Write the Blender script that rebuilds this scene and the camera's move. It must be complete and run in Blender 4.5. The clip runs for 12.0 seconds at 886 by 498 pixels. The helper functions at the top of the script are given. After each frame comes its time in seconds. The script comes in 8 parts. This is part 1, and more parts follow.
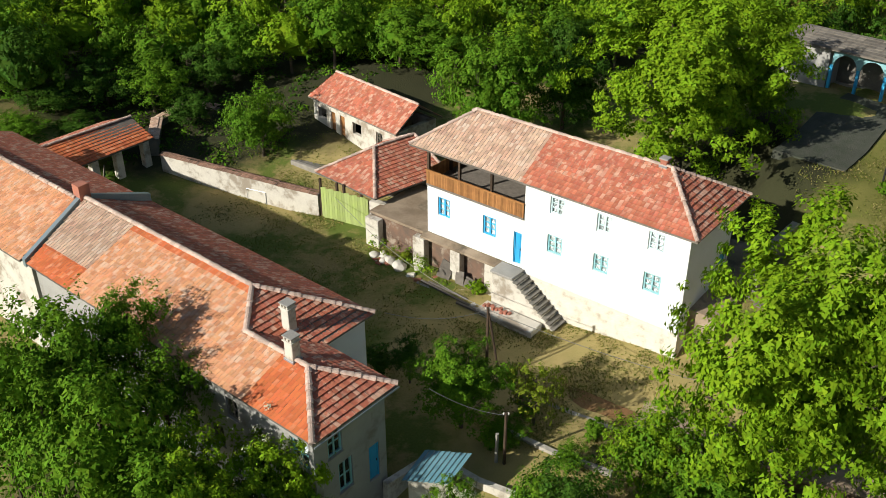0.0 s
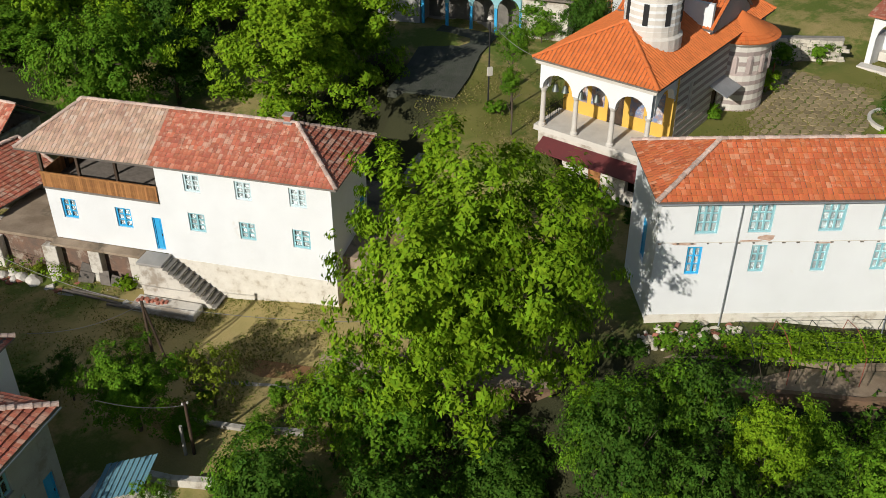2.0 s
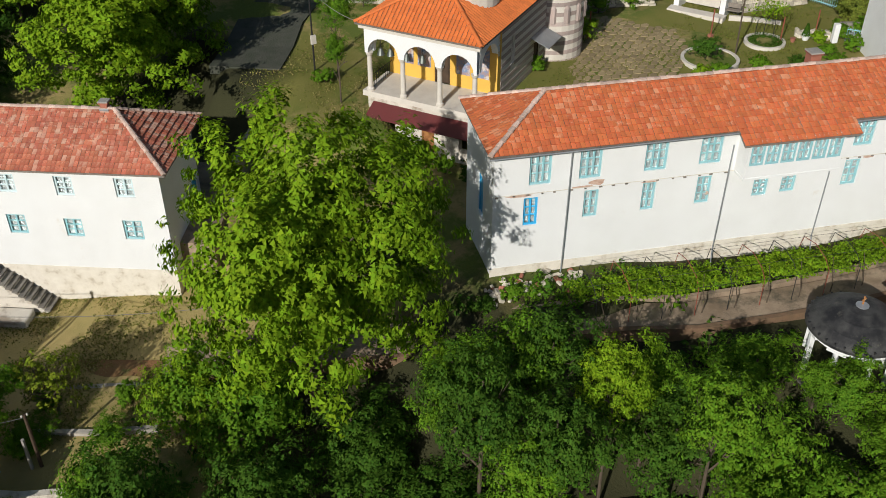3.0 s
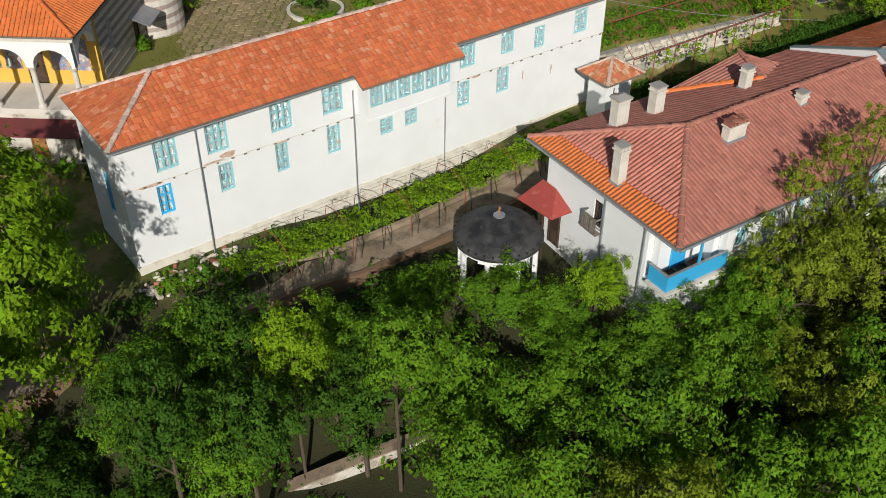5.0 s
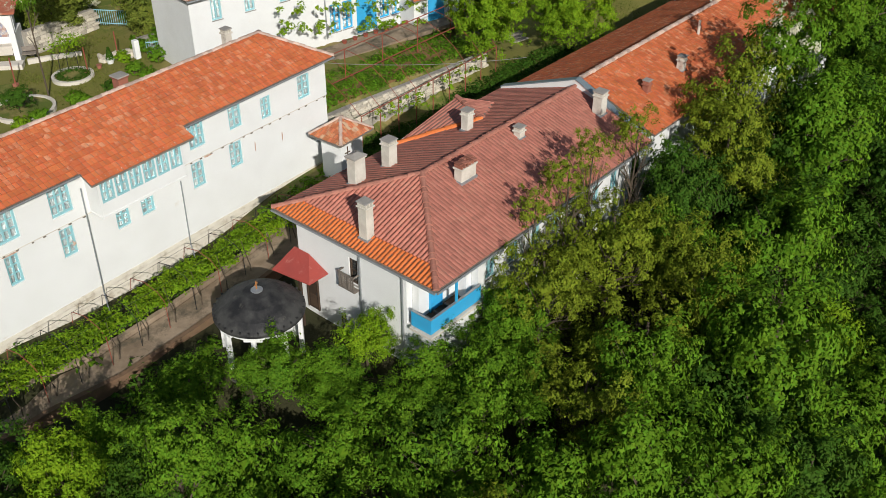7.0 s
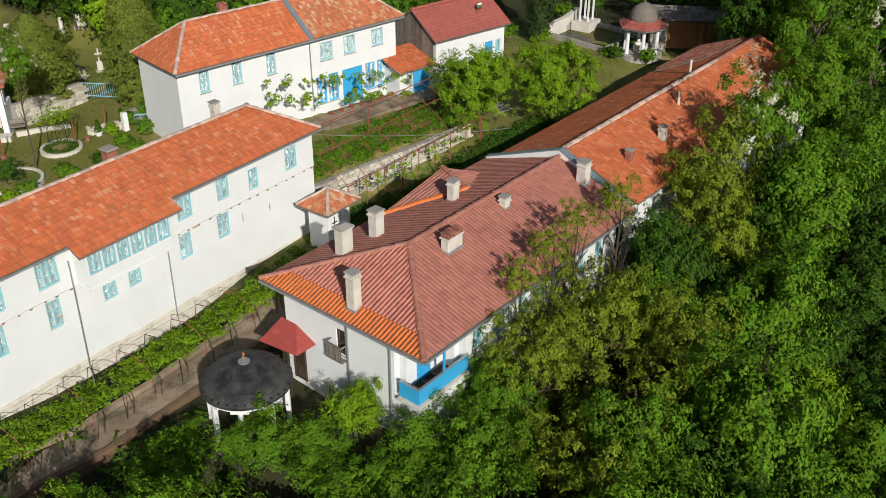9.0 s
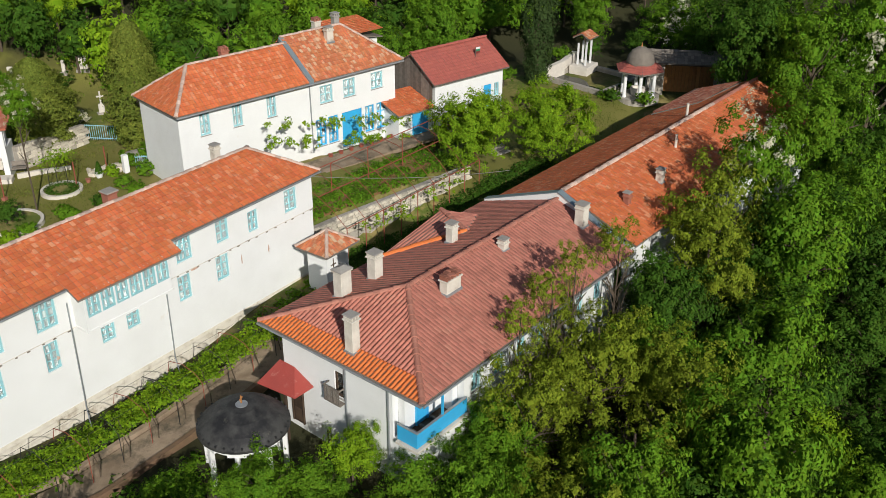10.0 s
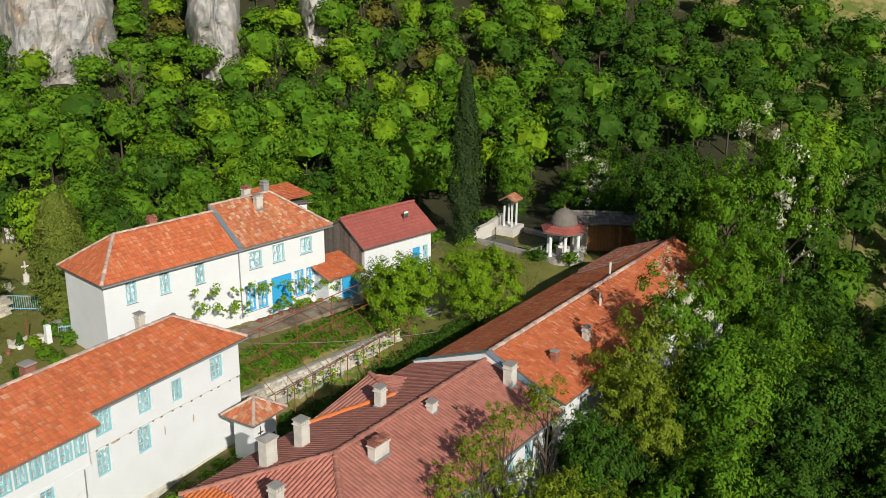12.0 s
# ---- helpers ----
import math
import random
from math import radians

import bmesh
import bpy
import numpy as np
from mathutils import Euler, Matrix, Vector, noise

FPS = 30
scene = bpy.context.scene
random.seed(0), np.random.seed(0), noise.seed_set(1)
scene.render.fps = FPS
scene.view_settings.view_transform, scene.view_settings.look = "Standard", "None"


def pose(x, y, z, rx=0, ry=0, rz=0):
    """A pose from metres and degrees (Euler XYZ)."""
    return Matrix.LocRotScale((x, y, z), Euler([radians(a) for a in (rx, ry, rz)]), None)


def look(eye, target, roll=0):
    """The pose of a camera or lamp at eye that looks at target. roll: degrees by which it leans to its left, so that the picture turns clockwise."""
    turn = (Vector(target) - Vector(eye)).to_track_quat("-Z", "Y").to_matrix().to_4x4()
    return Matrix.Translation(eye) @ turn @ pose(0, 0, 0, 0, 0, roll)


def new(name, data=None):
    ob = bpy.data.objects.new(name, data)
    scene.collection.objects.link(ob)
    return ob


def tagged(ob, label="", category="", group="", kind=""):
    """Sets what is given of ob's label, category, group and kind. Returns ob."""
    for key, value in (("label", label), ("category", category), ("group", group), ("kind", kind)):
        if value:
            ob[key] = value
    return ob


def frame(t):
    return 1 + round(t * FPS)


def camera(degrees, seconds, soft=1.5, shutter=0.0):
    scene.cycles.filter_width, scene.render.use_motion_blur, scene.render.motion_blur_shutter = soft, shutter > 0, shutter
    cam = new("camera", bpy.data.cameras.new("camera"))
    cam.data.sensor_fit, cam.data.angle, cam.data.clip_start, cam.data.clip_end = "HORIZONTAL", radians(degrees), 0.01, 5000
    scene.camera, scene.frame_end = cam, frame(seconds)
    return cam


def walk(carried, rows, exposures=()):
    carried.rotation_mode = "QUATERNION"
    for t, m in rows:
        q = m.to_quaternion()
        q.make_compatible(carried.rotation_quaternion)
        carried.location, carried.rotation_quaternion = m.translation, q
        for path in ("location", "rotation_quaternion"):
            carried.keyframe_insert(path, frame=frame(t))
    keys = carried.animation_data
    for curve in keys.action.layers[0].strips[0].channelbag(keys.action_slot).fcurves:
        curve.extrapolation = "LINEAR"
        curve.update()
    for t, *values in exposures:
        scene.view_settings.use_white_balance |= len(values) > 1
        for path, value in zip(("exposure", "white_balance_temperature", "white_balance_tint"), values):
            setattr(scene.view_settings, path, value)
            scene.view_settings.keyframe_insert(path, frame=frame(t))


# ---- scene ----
cam = camera(49.50, 12.0, 0.85)
# seconds, x, y, z, pitch, roll, yaw
PATH = [
    (0.0, -0.113, 0.130, 31.280, -31.063, -0.070, 0.366),
    (0.5, -0.062, 0.340, 31.174, -31.521, -0.046, -5.829),
    (1.0, -0.009, 0.098, 31.344, -32.014, 0.114, -12.243),
    (1.5, 0.121, 0.205, 31.142, -32.471, 0.121, -17.994),
    (2.0, 0.339, 0.196, 31.055, -33.142, 0.017, -23.536),
    (2.5, 0.631, 0.367, 31.004, -34.078, 0.001, -29.337),
    (4.5, 1.861, -0.557, 30.954, -37.393, 0.109, -49.782),
    (5.0, 2.230, -0.248, 30.820, -37.400, 0.057, -57.707),
    (5.5, 2.054, -0.265, 30.961, -37.320, 0.250, -64.971),
    (6.0, 2.287, -0.375, 31.051, -35.823, 0.074, -71.103),
    (6.5, 2.147, -0.365, 31.200, -34.422, 0.093, -73.945),
    (7.0, 2.095, -0.350, 31.372, -34.050, 0.118, -75.309),
    (9.0, 1.961, -0.295, 31.710, -30.164, 0.224, -76.328),
    (9.5, 1.958, -0.314, 31.767, -29.036, 0.257, -76.353),
    (10.0, 1.946, -0.319, 31.844, -27.763, 0.308, -76.383),
    (10.5, 1.909, -0.324, 31.922, -26.291, 0.359, -76.433),
    (11.0, 1.923, -0.379, 31.959, -24.149, 0.422, -76.445),
    (11.5, 1.874, -0.601, 32.096, -21.502, 0.515, -76.708),
    (12.0, 1.884, -0.947, 32.139, -18.265, 0.480, -80.322),
]
walk(cam, [(t, pose(x, y, z, 90 + pitch, 0, yaw) @ pose(0, 0, 0, 0, 0, roll)) for t, x, y, z, pitch, roll, yaw in PATH],
     [(0.0, 0.28, 6650, 6), (1.2, 0.10, 6580, 8), (2.5, -0.16, 6500, 10), (5.5, -0.12, 6500, 10), (9.0, -0.12, 6500, 10), (12.0, -0.10, 6530, 9)])

# ---- world, sun, exposure ----
SUN_TRAVEL, SUN_HEIGHT = 31.0, 27.8
world = bpy.data.worlds.new("sky")
scene.world = world
world.use_nodes = True
wn = world.node_tree
sky = wn.nodes.new("ShaderNodeTexSky")
sky.sky_type, sky.sun_disc = "NISHITA", False
sky.sun_elevation, sky.sun_rotation = radians(SUN_HEIGHT), radians(90 - SUN_TRAVEL + 180)
wn.nodes["Background"].inputs[1].default_value = 0.070
wn.links.new(sky.outputs[0], wn.nodes["Background"].inputs[0])
lamp = bpy.data.lights.new("sun", "SUN")
lamp.energy, lamp.angle, lamp.color = 4.75, radians(0.6), (1.0, 0.955, 0.885)
sun = new("sun", lamp)
a, e = radians(SUN_TRAVEL), radians(SUN_HEIGHT)
sun_way = Vector((math.cos(a) * math.cos(e), math.sin(a) * math.cos(e), -math.sin(e)))
sun.matrix_world = look((-60, -40, 60), Vector((-60, -40, 60)) + sun_way)

# ---- materials ----
def mat(name, base, rough=0.8, metal=0.0, second=None, scale=3.0, amount=0.5, fine=40.0, bump=0.15, bump_scale=60.0,
        island=0.0, spread=0.0, third=None, third_scale=0.6, third_at=0.62, through_light=0.0, odd=None, odd_share=0.08):
    """A procedural surface: base colour, large stains, fine grain, per-piece variation, bump."""
    m = bpy.data.materials.new(name)
    m.use_nodes = True
    t = m.node_tree
    n, l = t.nodes, t.links
    b = n["Principled BSDF"]
    b.inputs["Roughness"].default_value, b.inputs["Metallic"].default_value = rough, metal
    b.inputs["Specular IOR Level"].default_value = 0.06 if through_light else 0.25 if rough > 0.75 else 0.4
    co = n.new("ShaderNodeTexCoord").outputs["Object"]

    def noisy(sc, detail=4.0, r=0.6):
        q = n.new("ShaderNodeTexNoise")
        q.inputs["Scale"].default_value, q.inputs["Detail"].default_value, q.inputs["Roughness"].default_value = sc, detail, r
        l.new(co, q.inputs["Vector"])
        return q.outputs["Fac"]

    def ramp(fac, lo, hi):
        q = n.new("ShaderNodeMapRange")
        q.inputs["From Min"].default_value, q.inputs["From Max"].default_value = lo, hi
        l.new(fac, q.inputs["Value"])
        return q.outputs[0]

    def mix(fac, c1, c2, kind="MIX"):
        q = n.new("ShaderNodeMix")
        q.data_type, q.blend_type = "RGBA", kind
        for sock, v in ((0, fac), (6, c1), (7, c2)):
            if isinstance(v, (int, float)):
                q.inputs[sock].default_value = v
            elif isinstance(v, tuple):
                q.inputs[sock].default_value = (*v, 1)
            else:
                l.new(v, q.inputs[sock])
        return q.outputs[2]

    second = second or tuple(c * 0.75 for c in base)
    col = mix(ramp(noisy(scale), 0.5 - 0.25 / max(amount, 0.05) * 0.5, 0.5 + 0.25 / max(amount, 0.05) * 0.5), base, second)
    if third:
        col = mix(ramp(noisy(third_scale, 6.0, 0.7), third_at - 0.05, third_at + 0.07), col, third)
    g = ramp(noisy(fine, 3.0), 0.2, 0.8)
    hs = n.new("ShaderNodeHueSaturation")
    v = n.new("ShaderNodeMath")
    v.operation, v.inputs[1].default_value, v.inputs[2].default_value = "MULTIPLY_ADD", 0.3, 0.85
    l.new(g, v.inputs[0])
    l.new(v.outputs[0], hs.inputs["Value"])
    l.new(col, hs.inputs["Color"])
    col = hs.outputs[0]
    if island or spread:
        fr = n.new("ShaderNodeMath")
        fr.operation = "ADD"
        l.new(n.new("ShaderNodeNewGeometry").outputs["Random Per Island"], fr.inputs[0])
        l.new(n.new("ShaderNodeObjectInfo").outputs["Random"], fr.inputs[1])
        fc = n.new("ShaderNodeMath")
        fc.operation = "FRACT"
        l.new(fr.outputs[0], fc.inputs[0])
        ge = fc.outputs[0]
        h2 = n.new("ShaderNodeHueSaturation")
        v2 = n.new("ShaderNodeMath")
        v2.operation, v2.inputs[1].default_value, v2.inputs[2].default_value = "MULTIPLY_ADD", island * 2, 1 - island
        l.new(ge, v2.inputs[0])
        l.new(v2.outputs[0], h2.inputs["Value"])
        if spread:
            v3 = n.new("ShaderNodeMath")
            v3.operation, v3.inputs[1].default_value, v3.inputs[2].default_value = "MULTIPLY_ADD", spread * 2, 0.5 - spread
            w = n.new("ShaderNodeTexWhiteNoise")
            w.noise_dimensions = "1D"
            l.new(ge, w.inputs["W"])
            l.new(w.outputs["Value"], v3.inputs[0])
            l.new(v3.outputs[0], h2.inputs["Hue"])
        l.new(col, h2.inputs["Color"])
        col = h2.outputs[0]
        if odd:
            w2 = n.new("ShaderNodeTexWhiteNoise")
            w2.noise_dimensions = "1D"
            sc = n.new("ShaderNodeMath")
            sc.operation, sc.inputs[1].default_value = "MULTIPLY", 7.31
            l.new(ge, sc.inputs[0])
            l.new(sc.outputs[0], w2.inputs["W"])
            patch = n.new("ShaderNodeMath")
            patch.operation, patch.inputs[1].default_value, patch.inputs[2].default_value = "MULTIPLY_ADD", 0.9, -0.45
            l.new(noisy(1.1, 3.0), patch.inputs[0])
            tot = n.new("ShaderNodeMath")
            l.new(w2.outputs["Value"], tot.inputs[0])
            l.new(patch.outputs[0], tot.inputs[1])
            col = mix(ramp(tot.outputs[0], 1 - odd_share - 0.12, 1 - odd_share + 0.12), col, odd)
    l.new(col, b.inputs["Base Color"])
    if bump:
        bp = n.new("ShaderNodeBump")
        bp.inputs["Strength"].default_value, bp.inputs["Distance"].default_value = bump, 0.05
        l.new(noisy(bump_scale, 5.0), bp.inputs["Height"])
        l.new(bp.outputs[0], b.inputs["Normal"])
    if through_light:
        tr = n.new("ShaderNodeBsdfTranslucent")
        l.new(col, tr.inputs["Color"])
        ms = n.new("ShaderNodeMixShader")
        ms.inputs[0].default_value = through_light
        l.new(b.outputs[0], ms.inputs[1])
        l.new(tr.outputs[0], ms.inputs[2])
        l.new(ms.outputs[0], n["Material Output"].inputs[0])
    return m


PLASTER = mat("white_limewash", (0.77, 0.785, 0.78), 0.9, second=(0.70, 0.71, 0.70), scale=0.5, amount=0.5, third=(0.62, 0.57, 0.49), third_scale=0.45, third_at=0.68, bump=0.3, bump_scale=25)
# render with stains, its base greyed to stand in for shade on the walls
PLASTER_SHADE = mat("shade_grey_render", (0.40, 0.39, 0.365), 0.9, second=(0.31, 0.30, 0.285), scale=0.6, third=(0.25, 0.23, 0.20), third_scale=0.5, third_at=0.6, bump=0.3, bump_scale=25)
PLASTER_OLD = mat("peeling_plaster", (0.66, 0.62, 0.54), 0.95, second=(0.50, 0.46, 0.40), scale=0.8, third=(0.33, 0.28, 0.22), third_scale=0.8, third_at=0.55, bump=0.5, bump_scale=12)
STONEWASH = mat("whitewashed_rubble", (0.76, 0.72, 0.63), 0.95, second=(0.60, 0.55, 0.46), scale=1.6, third=(0.46, 0.40, 0.31), third_scale=1.6, third_at=0.60, bump=0.9, bump_scale=5)
STONE = mat("grey_limestone", (0.40, 0.37, 0.32), 0.95, second=(0.25, 0.23, 0.20), scale=2.0, bump=0.8, bump_scale=6, island=0.25)
# dark stone taken further down in colour to stand in for the tree's shadow
COBBLE = mat("shade_darkened_cobble", (0.085, 0.085, 0.07), 0.95, second=(0.05, 0.06, 0.04), scale=1.2, bump=0.8, bump_scale=6)
STONE_DARK = mat("weathered_stone", (0.24, 0.22, 0.19), 0.95, second=(0.13, 0.125, 0.11), scale=1.5, bump=0.8, bump_scale=6, island=0.2)
CONCRETE = mat("stained_concrete", (0.38, 0.36, 0.33), 0.9, second=(0.24, 0.23, 0.21), scale=0.7, bump=0.3)
TILE_RED = mat("aged_red_tile", (0.50, 0.155, 0.09), 0.85, second=(0.42, 0.14, 0.09), scale=0.8, amount=0.8, third=(0.56, 0.33, 0.23), third_scale=2.6, third_at=0.57, island=0.2, spread=0.004, bump=0.2, odd=(0.60, 0.36, 0.26), odd_share=0.12)
TILE_PINK = mat("faded_pink_tile", (0.62, 0.31, 0.165), 0.85, second=(0.58, 0.25, 0.125), scale=0.8, amount=0.8, third=(0.62, 0.40, 0.28), third_scale=2.4, third_at=0.56, island=0.17, spread=0.005, bump=0.2, odd=(0.66, 0.44, 0.31), odd_share=0.12)
TILE_PALE = mat("pale_buff_tile", (0.60, 0.43, 0.32), 0.9, second=(0.52, 0.33, 0.24), scale=0.9, amount=0.8, island=0.2, spread=0.006, bump=0.2, odd=(0.66, 0.52, 0.42), odd_share=0.14)
TILE_ORANGE = mat("new_orange_tile", (0.66, 0.18, 0.045), 0.75, second=(0.60, 0.155, 0.04), scale=0.7, island=0.10, bump=0.1)
TILE_WARM = mat("orange_red_tile", (0.60, 0.165, 0.062), 0.85, second=(0.52, 0.14, 0.055), scale=0.7, amount=0.8, third=(0.63, 0.31, 0.18), third_scale=2.4, third_at=0.61, island=0.14, spread=0.004, bump=0.2, odd=(0.66, 0.29, 0.155), odd_share=0.07)
TILE_BROWN = mat("brown_red_tile", (0.46, 0.18, 0.13), 0.75, second=(0.41, 0.155, 0.115), scale=0.8, island=0.14, bump=0.1, odd=(0.48, 0.21, 0.15), odd_share=0.08)
TILE_RUST = mat("lichen_spotted_tile", (0.54, 0.17, 0.075), 0.85, second=(0.47, 0.165, 0.075), scale=0.9, amount=0.8, third=(0.58, 0.32, 0.18), third_scale=2.2, third_at=0.57, island=0.2, spread=0.005, bump=0.2, odd=(0.58, 0.40, 0.26), odd_share=0.14)
TILE_CAP = mat("pale_red_cap_tile", (0.42, 0.19, 0.14), 0.8, second=(0.36, 0.15, 0.11), scale=2.0, island=0.15, bump=0.1)
RIDGE = mat("mortared_ridge", (0.62, 0.50, 0.43), 0.95, second=(0.48, 0.32, 0.25), scale=2.5, island=0.25, bump=0.4)
BLUE = mat("bright_blue_paint", (0.03, 0.40, 0.72), 0.5, second=(0.05, 0.34, 0.62), scale=2.0, bump=0.08)
PALEBLUE = mat("faded_turquoise_paint", (0.20, 0.45, 0.50), 0.7, second=(0.30, 0.51, 0.54), scale=2.5, bump=0.15)
GREYBLUE = mat("pale_blue_paint", (0.45, 0.62, 0.66), 0.65, second=(0.6, 0.68, 0.68), scale=2.5, bump=0.15)
WOOD = mat("brown_boards", (0.40, 0.19, 0.065), 0.8, second=(0.27, 0.12, 0.045), scale=2.5, island=0.3, bump=0.3)
WOOD_DARK = mat("dark_timber", (0.085, 0.055, 0.035), 0.85, second=(0.05, 0.035, 0.025), scale=3.0, island=0.3, bump=0.3)
WOOD_GREY = mat("silvered_boards", (0.22, 0.19, 0.16), 0.9, second=(0.13, 0.115, 0.10), scale=3.0, island=0.3, bump=0.3)
GREEN_BOARD = mat("green_gate_paint", (0.36, 0.45, 0.13), 0.8, second=(0.33, 0.38, 0.16), scale=1.5, island=0.15, bump=0.2)
CANOPY_RED = mat("sun_worn_red_sheet", (0.37, 0.065, 0.05), 0.5, second=(0.30, 0.06, 0.05), scale=0.8, third=(0.42, 0.16, 0.13), third_scale=2.0, third_at=0.62, bump=0.1)
SHEET_RED = mat("dark_red_sheet", (0.20, 0.03, 0.028), 0.55, second=(0.15, 0.035, 0.03), scale=0.8, bump=0.1)
SHEET_BLUE = mat("blue_grey_flashing", (0.24, 0.33, 0.38), 0.45, 0.5, second=(0.32, 0.38, 0.40), scale=1.2, bump=0.1)
ZINC = mat("zinc_sheet", (0.42, 0.45, 0.47), 0.45, 0.6, second=(0.34, 0.36, 0.38), scale=1.5, bump=0.1)
BITUMEN = mat("black_bitumen", (0.012, 0.0125, 0.014), 0.65, second=(0.05, 0.05, 0.048), scale=1.3, amount=1.0, third=(0.09, 0.085, 0.07), third_scale=2.2, third_at=0.64, bump=0.35, bump_scale=20)
IRON_RED = mat("rusty_red_iron", (0.30, 0.07, 0.04), 0.7, second=(0.20, 0.06, 0.04), scale=4, bump=0.2)
IRON = mat("dark_iron", (0.05, 0.05, 0.05), 0.6, 0.6, bump=0.1)
BRICK = mat("red_brick", (0.36, 0.14, 0.09), 0.9, second=(0.28, 0.12, 0.09), scale=2, island=0.3, bump=0.3)
YELLOW = mat("ochre_plaster", (0.72, 0.45, 0.09), 0.85, second=(0.66, 0.40, 0.08), scale=0.9, bump=0.1)
STONE_PALE = mat("pale_church_stone", (0.66, 0.62, 0.55), 0.85, second=(0.55, 0.51, 0.45), scale=1.2, bump=0.3, bump_scale=15)
STONE_BAND = mat("grey_pink_band", (0.42, 0.33, 0.29), 0.9, second=(0.34, 0.29, 0.27), scale=2.0, island=0.25, bump=0.3)
# near-black colour standing in for unlit space behind openings
DARK = mat("unlit_interior_black", (0.03, 0.03, 0.03), 0.9, bump=0)
CURTAIN = mat("net_curtain", (0.36, 0.38, 0.38), 0.9, second=(0.22, 0.235, 0.24), scale=3.0, amount=0.9, bump=0.1)
CHIMNEY_WASH = mat("sooty_chimney_render", (0.64, 0.61, 0.54), 0.95, second=(0.50, 0.47, 0.41), scale=1.3, amount=0.8, third=(0.30, 0.25, 0.20), third_scale=1.1, third_at=0.62, bump=0.4, bump_scale=14)
BRONZE = mat("bell_bronze", (0.20, 0.22, 0.20), 0.45, 0.7, bump=0.1)
FRESCO = mat("painted_panel", (0.40, 0.25, 0.20), 0.8, second=(0.16, 0.25, 0.42), scale=3.0, amount=1.2, third=(0.6, 0.55, 0.5), third_scale=2.0, third_at=0.55, bump=0.05)
WATER = mat("still_dark_water", (0.012, 0.02, 0.015), 0.06, bump=0.02, bump_scale=8)
CABLE = mat("pale_cable", (0.25, 0.24, 0.22), 0.7, bump=0)
BARK = mat("tree_bark", (0.11, 0.085, 0.06), 0.95, second=(0.07, 0.055, 0.04), scale=4, bump=0.6, bump_scale=14)
BARK_PALE = mat("lime_washed_bark", (0.70, 0.68, 0.62), 0.95, second=(0.5, 0.47, 0.42), scale=4, bump=0.5)


def glass_mat():
    m = bpy.data.materials.new("window_glass")
    m.use_nodes = True
    t = m.node_tree
    b = t.nodes["Principled BSDF"]
    b.inputs["Base Color"].default_value = (0.9, 0.95, 0.95, 1)
    b.inputs["Roughness"].default_value = 0.06
    b.inputs["Transmission Weight"].default_value = 1.0
    b.inputs["IOR"].default_value = 1.45
    return m


GLASS = glass_mat()

# ---- building blocks ----
def mesh_of(bm):
    me = bpy.data.meshes.new("m")
    bmesh.ops.recalc_face_normals(bm, faces=bm.faces[:])
    bm.to_mesh(me)
    bm.free()
    return me


def part(name, bm, material, parent=None, label="", m=None):
    """Links a bmesh or mesh as one object under a thing; a list of poses becomes a row of cap tiles."""
    if isinstance(bm, list):
        for i, q in enumerate(bm):
            o = part("ridge_tile", shared(("cap", i % 3), material), None, parent, "", q)
        return o
    me = mesh_of(bm) if isinstance(bm, bmesh.types.BMesh) else bm
    me.name = name
    if material and not me.materials:
        me.materials.append(material)
    ob = new(name, me)
    if parent:
        ob.parent = parent
    if m is not None:
        ob.matrix_basis = m
    return tagged(ob, label)


SHAPES = {}


def shared(key, material):
    """One mesh for alike pieces of one material."""
    k = (key, material.name)
    if k not in SHAPES:
        me = SHAPES[key].copy()
        me.materials.append(material)
        SHAPES[k] = me
    return SHAPES[k]


def thing(name, m, label, category, group="", kind=""):
    ob = new(name)
    ob.empty_display_size = 0.3
    ob.matrix_basis = m
    return tagged(ob, label, category, group, kind)


def setting(name, bm, material, label, category, m=None, kind="structure"):
    return tagged(part(name, bm, material, None, "", m), label, category, "", kind)


def boxes(*bs, bevel=0.0):
    """A bmesh of boxes (x0, x1, y0, y1, z0, z1)."""
    bm = bmesh.new()
    for x0, x1, y0, y1, z0, z1 in bs:
        v = [bm.verts.new(c) for c in ((x0, y0, z0), (x1, y0, z0), (x1, y1, z0), (x0, y1, z0), (x0, y0, z1), (x1, y0, z1), (x1, y1, z1), (x0, y1, z1))]
        for f in ((3, 2, 1, 0), (4, 5, 6, 7), (0, 1, 5, 4), (1, 2, 6, 5), (2, 3, 7, 6), (3, 0, 4, 7)):
            bm.faces.new([v[i] for i in f])
    if bevel:
        bmesh.ops.bevel(bm, geom=bm.edges[:], offset=bevel, segments=1, affect="EDGES")
    return bm


def tube(points, r0, r1=None, sides=8, bm=None, caps=True):
    """A tapered tube along points."""
    bm = bm or bmesh.new()
    r1 = r0 if r1 is None else r1
    pts = [Vector(p) for p in points]
    rings = []
    for i, p in enumerate(pts):
        d = (pts[min(i + 1, len(pts) - 1)] - pts[max(i - 1, 0)]).normalized()
        a = d.cross(Vector((0, 0, 1)) if abs(d.z) < 0.9 else Vector((1, 0, 0))).normalized()
        b = d.cross(a)
        r = r0 + (r1 - r0) * i / max(len(pts) - 1, 1)
        rings.append([bm.verts.new(p + (a * math.cos(k * math.tau / sides) + b * math.sin(k * math.tau / sides)) * r) for k in range(sides)])
    for q, w in zip(rings, rings[1:]):
        for k in range(sides):
            bm.faces.new((q[k], q[(k + 1) % sides], w[(k + 1) % sides], w[k]))
    if caps and sides > 2:
        bm.faces.new(rings[0][::-1])
        bm.faces.new(rings[-1])
    return bm


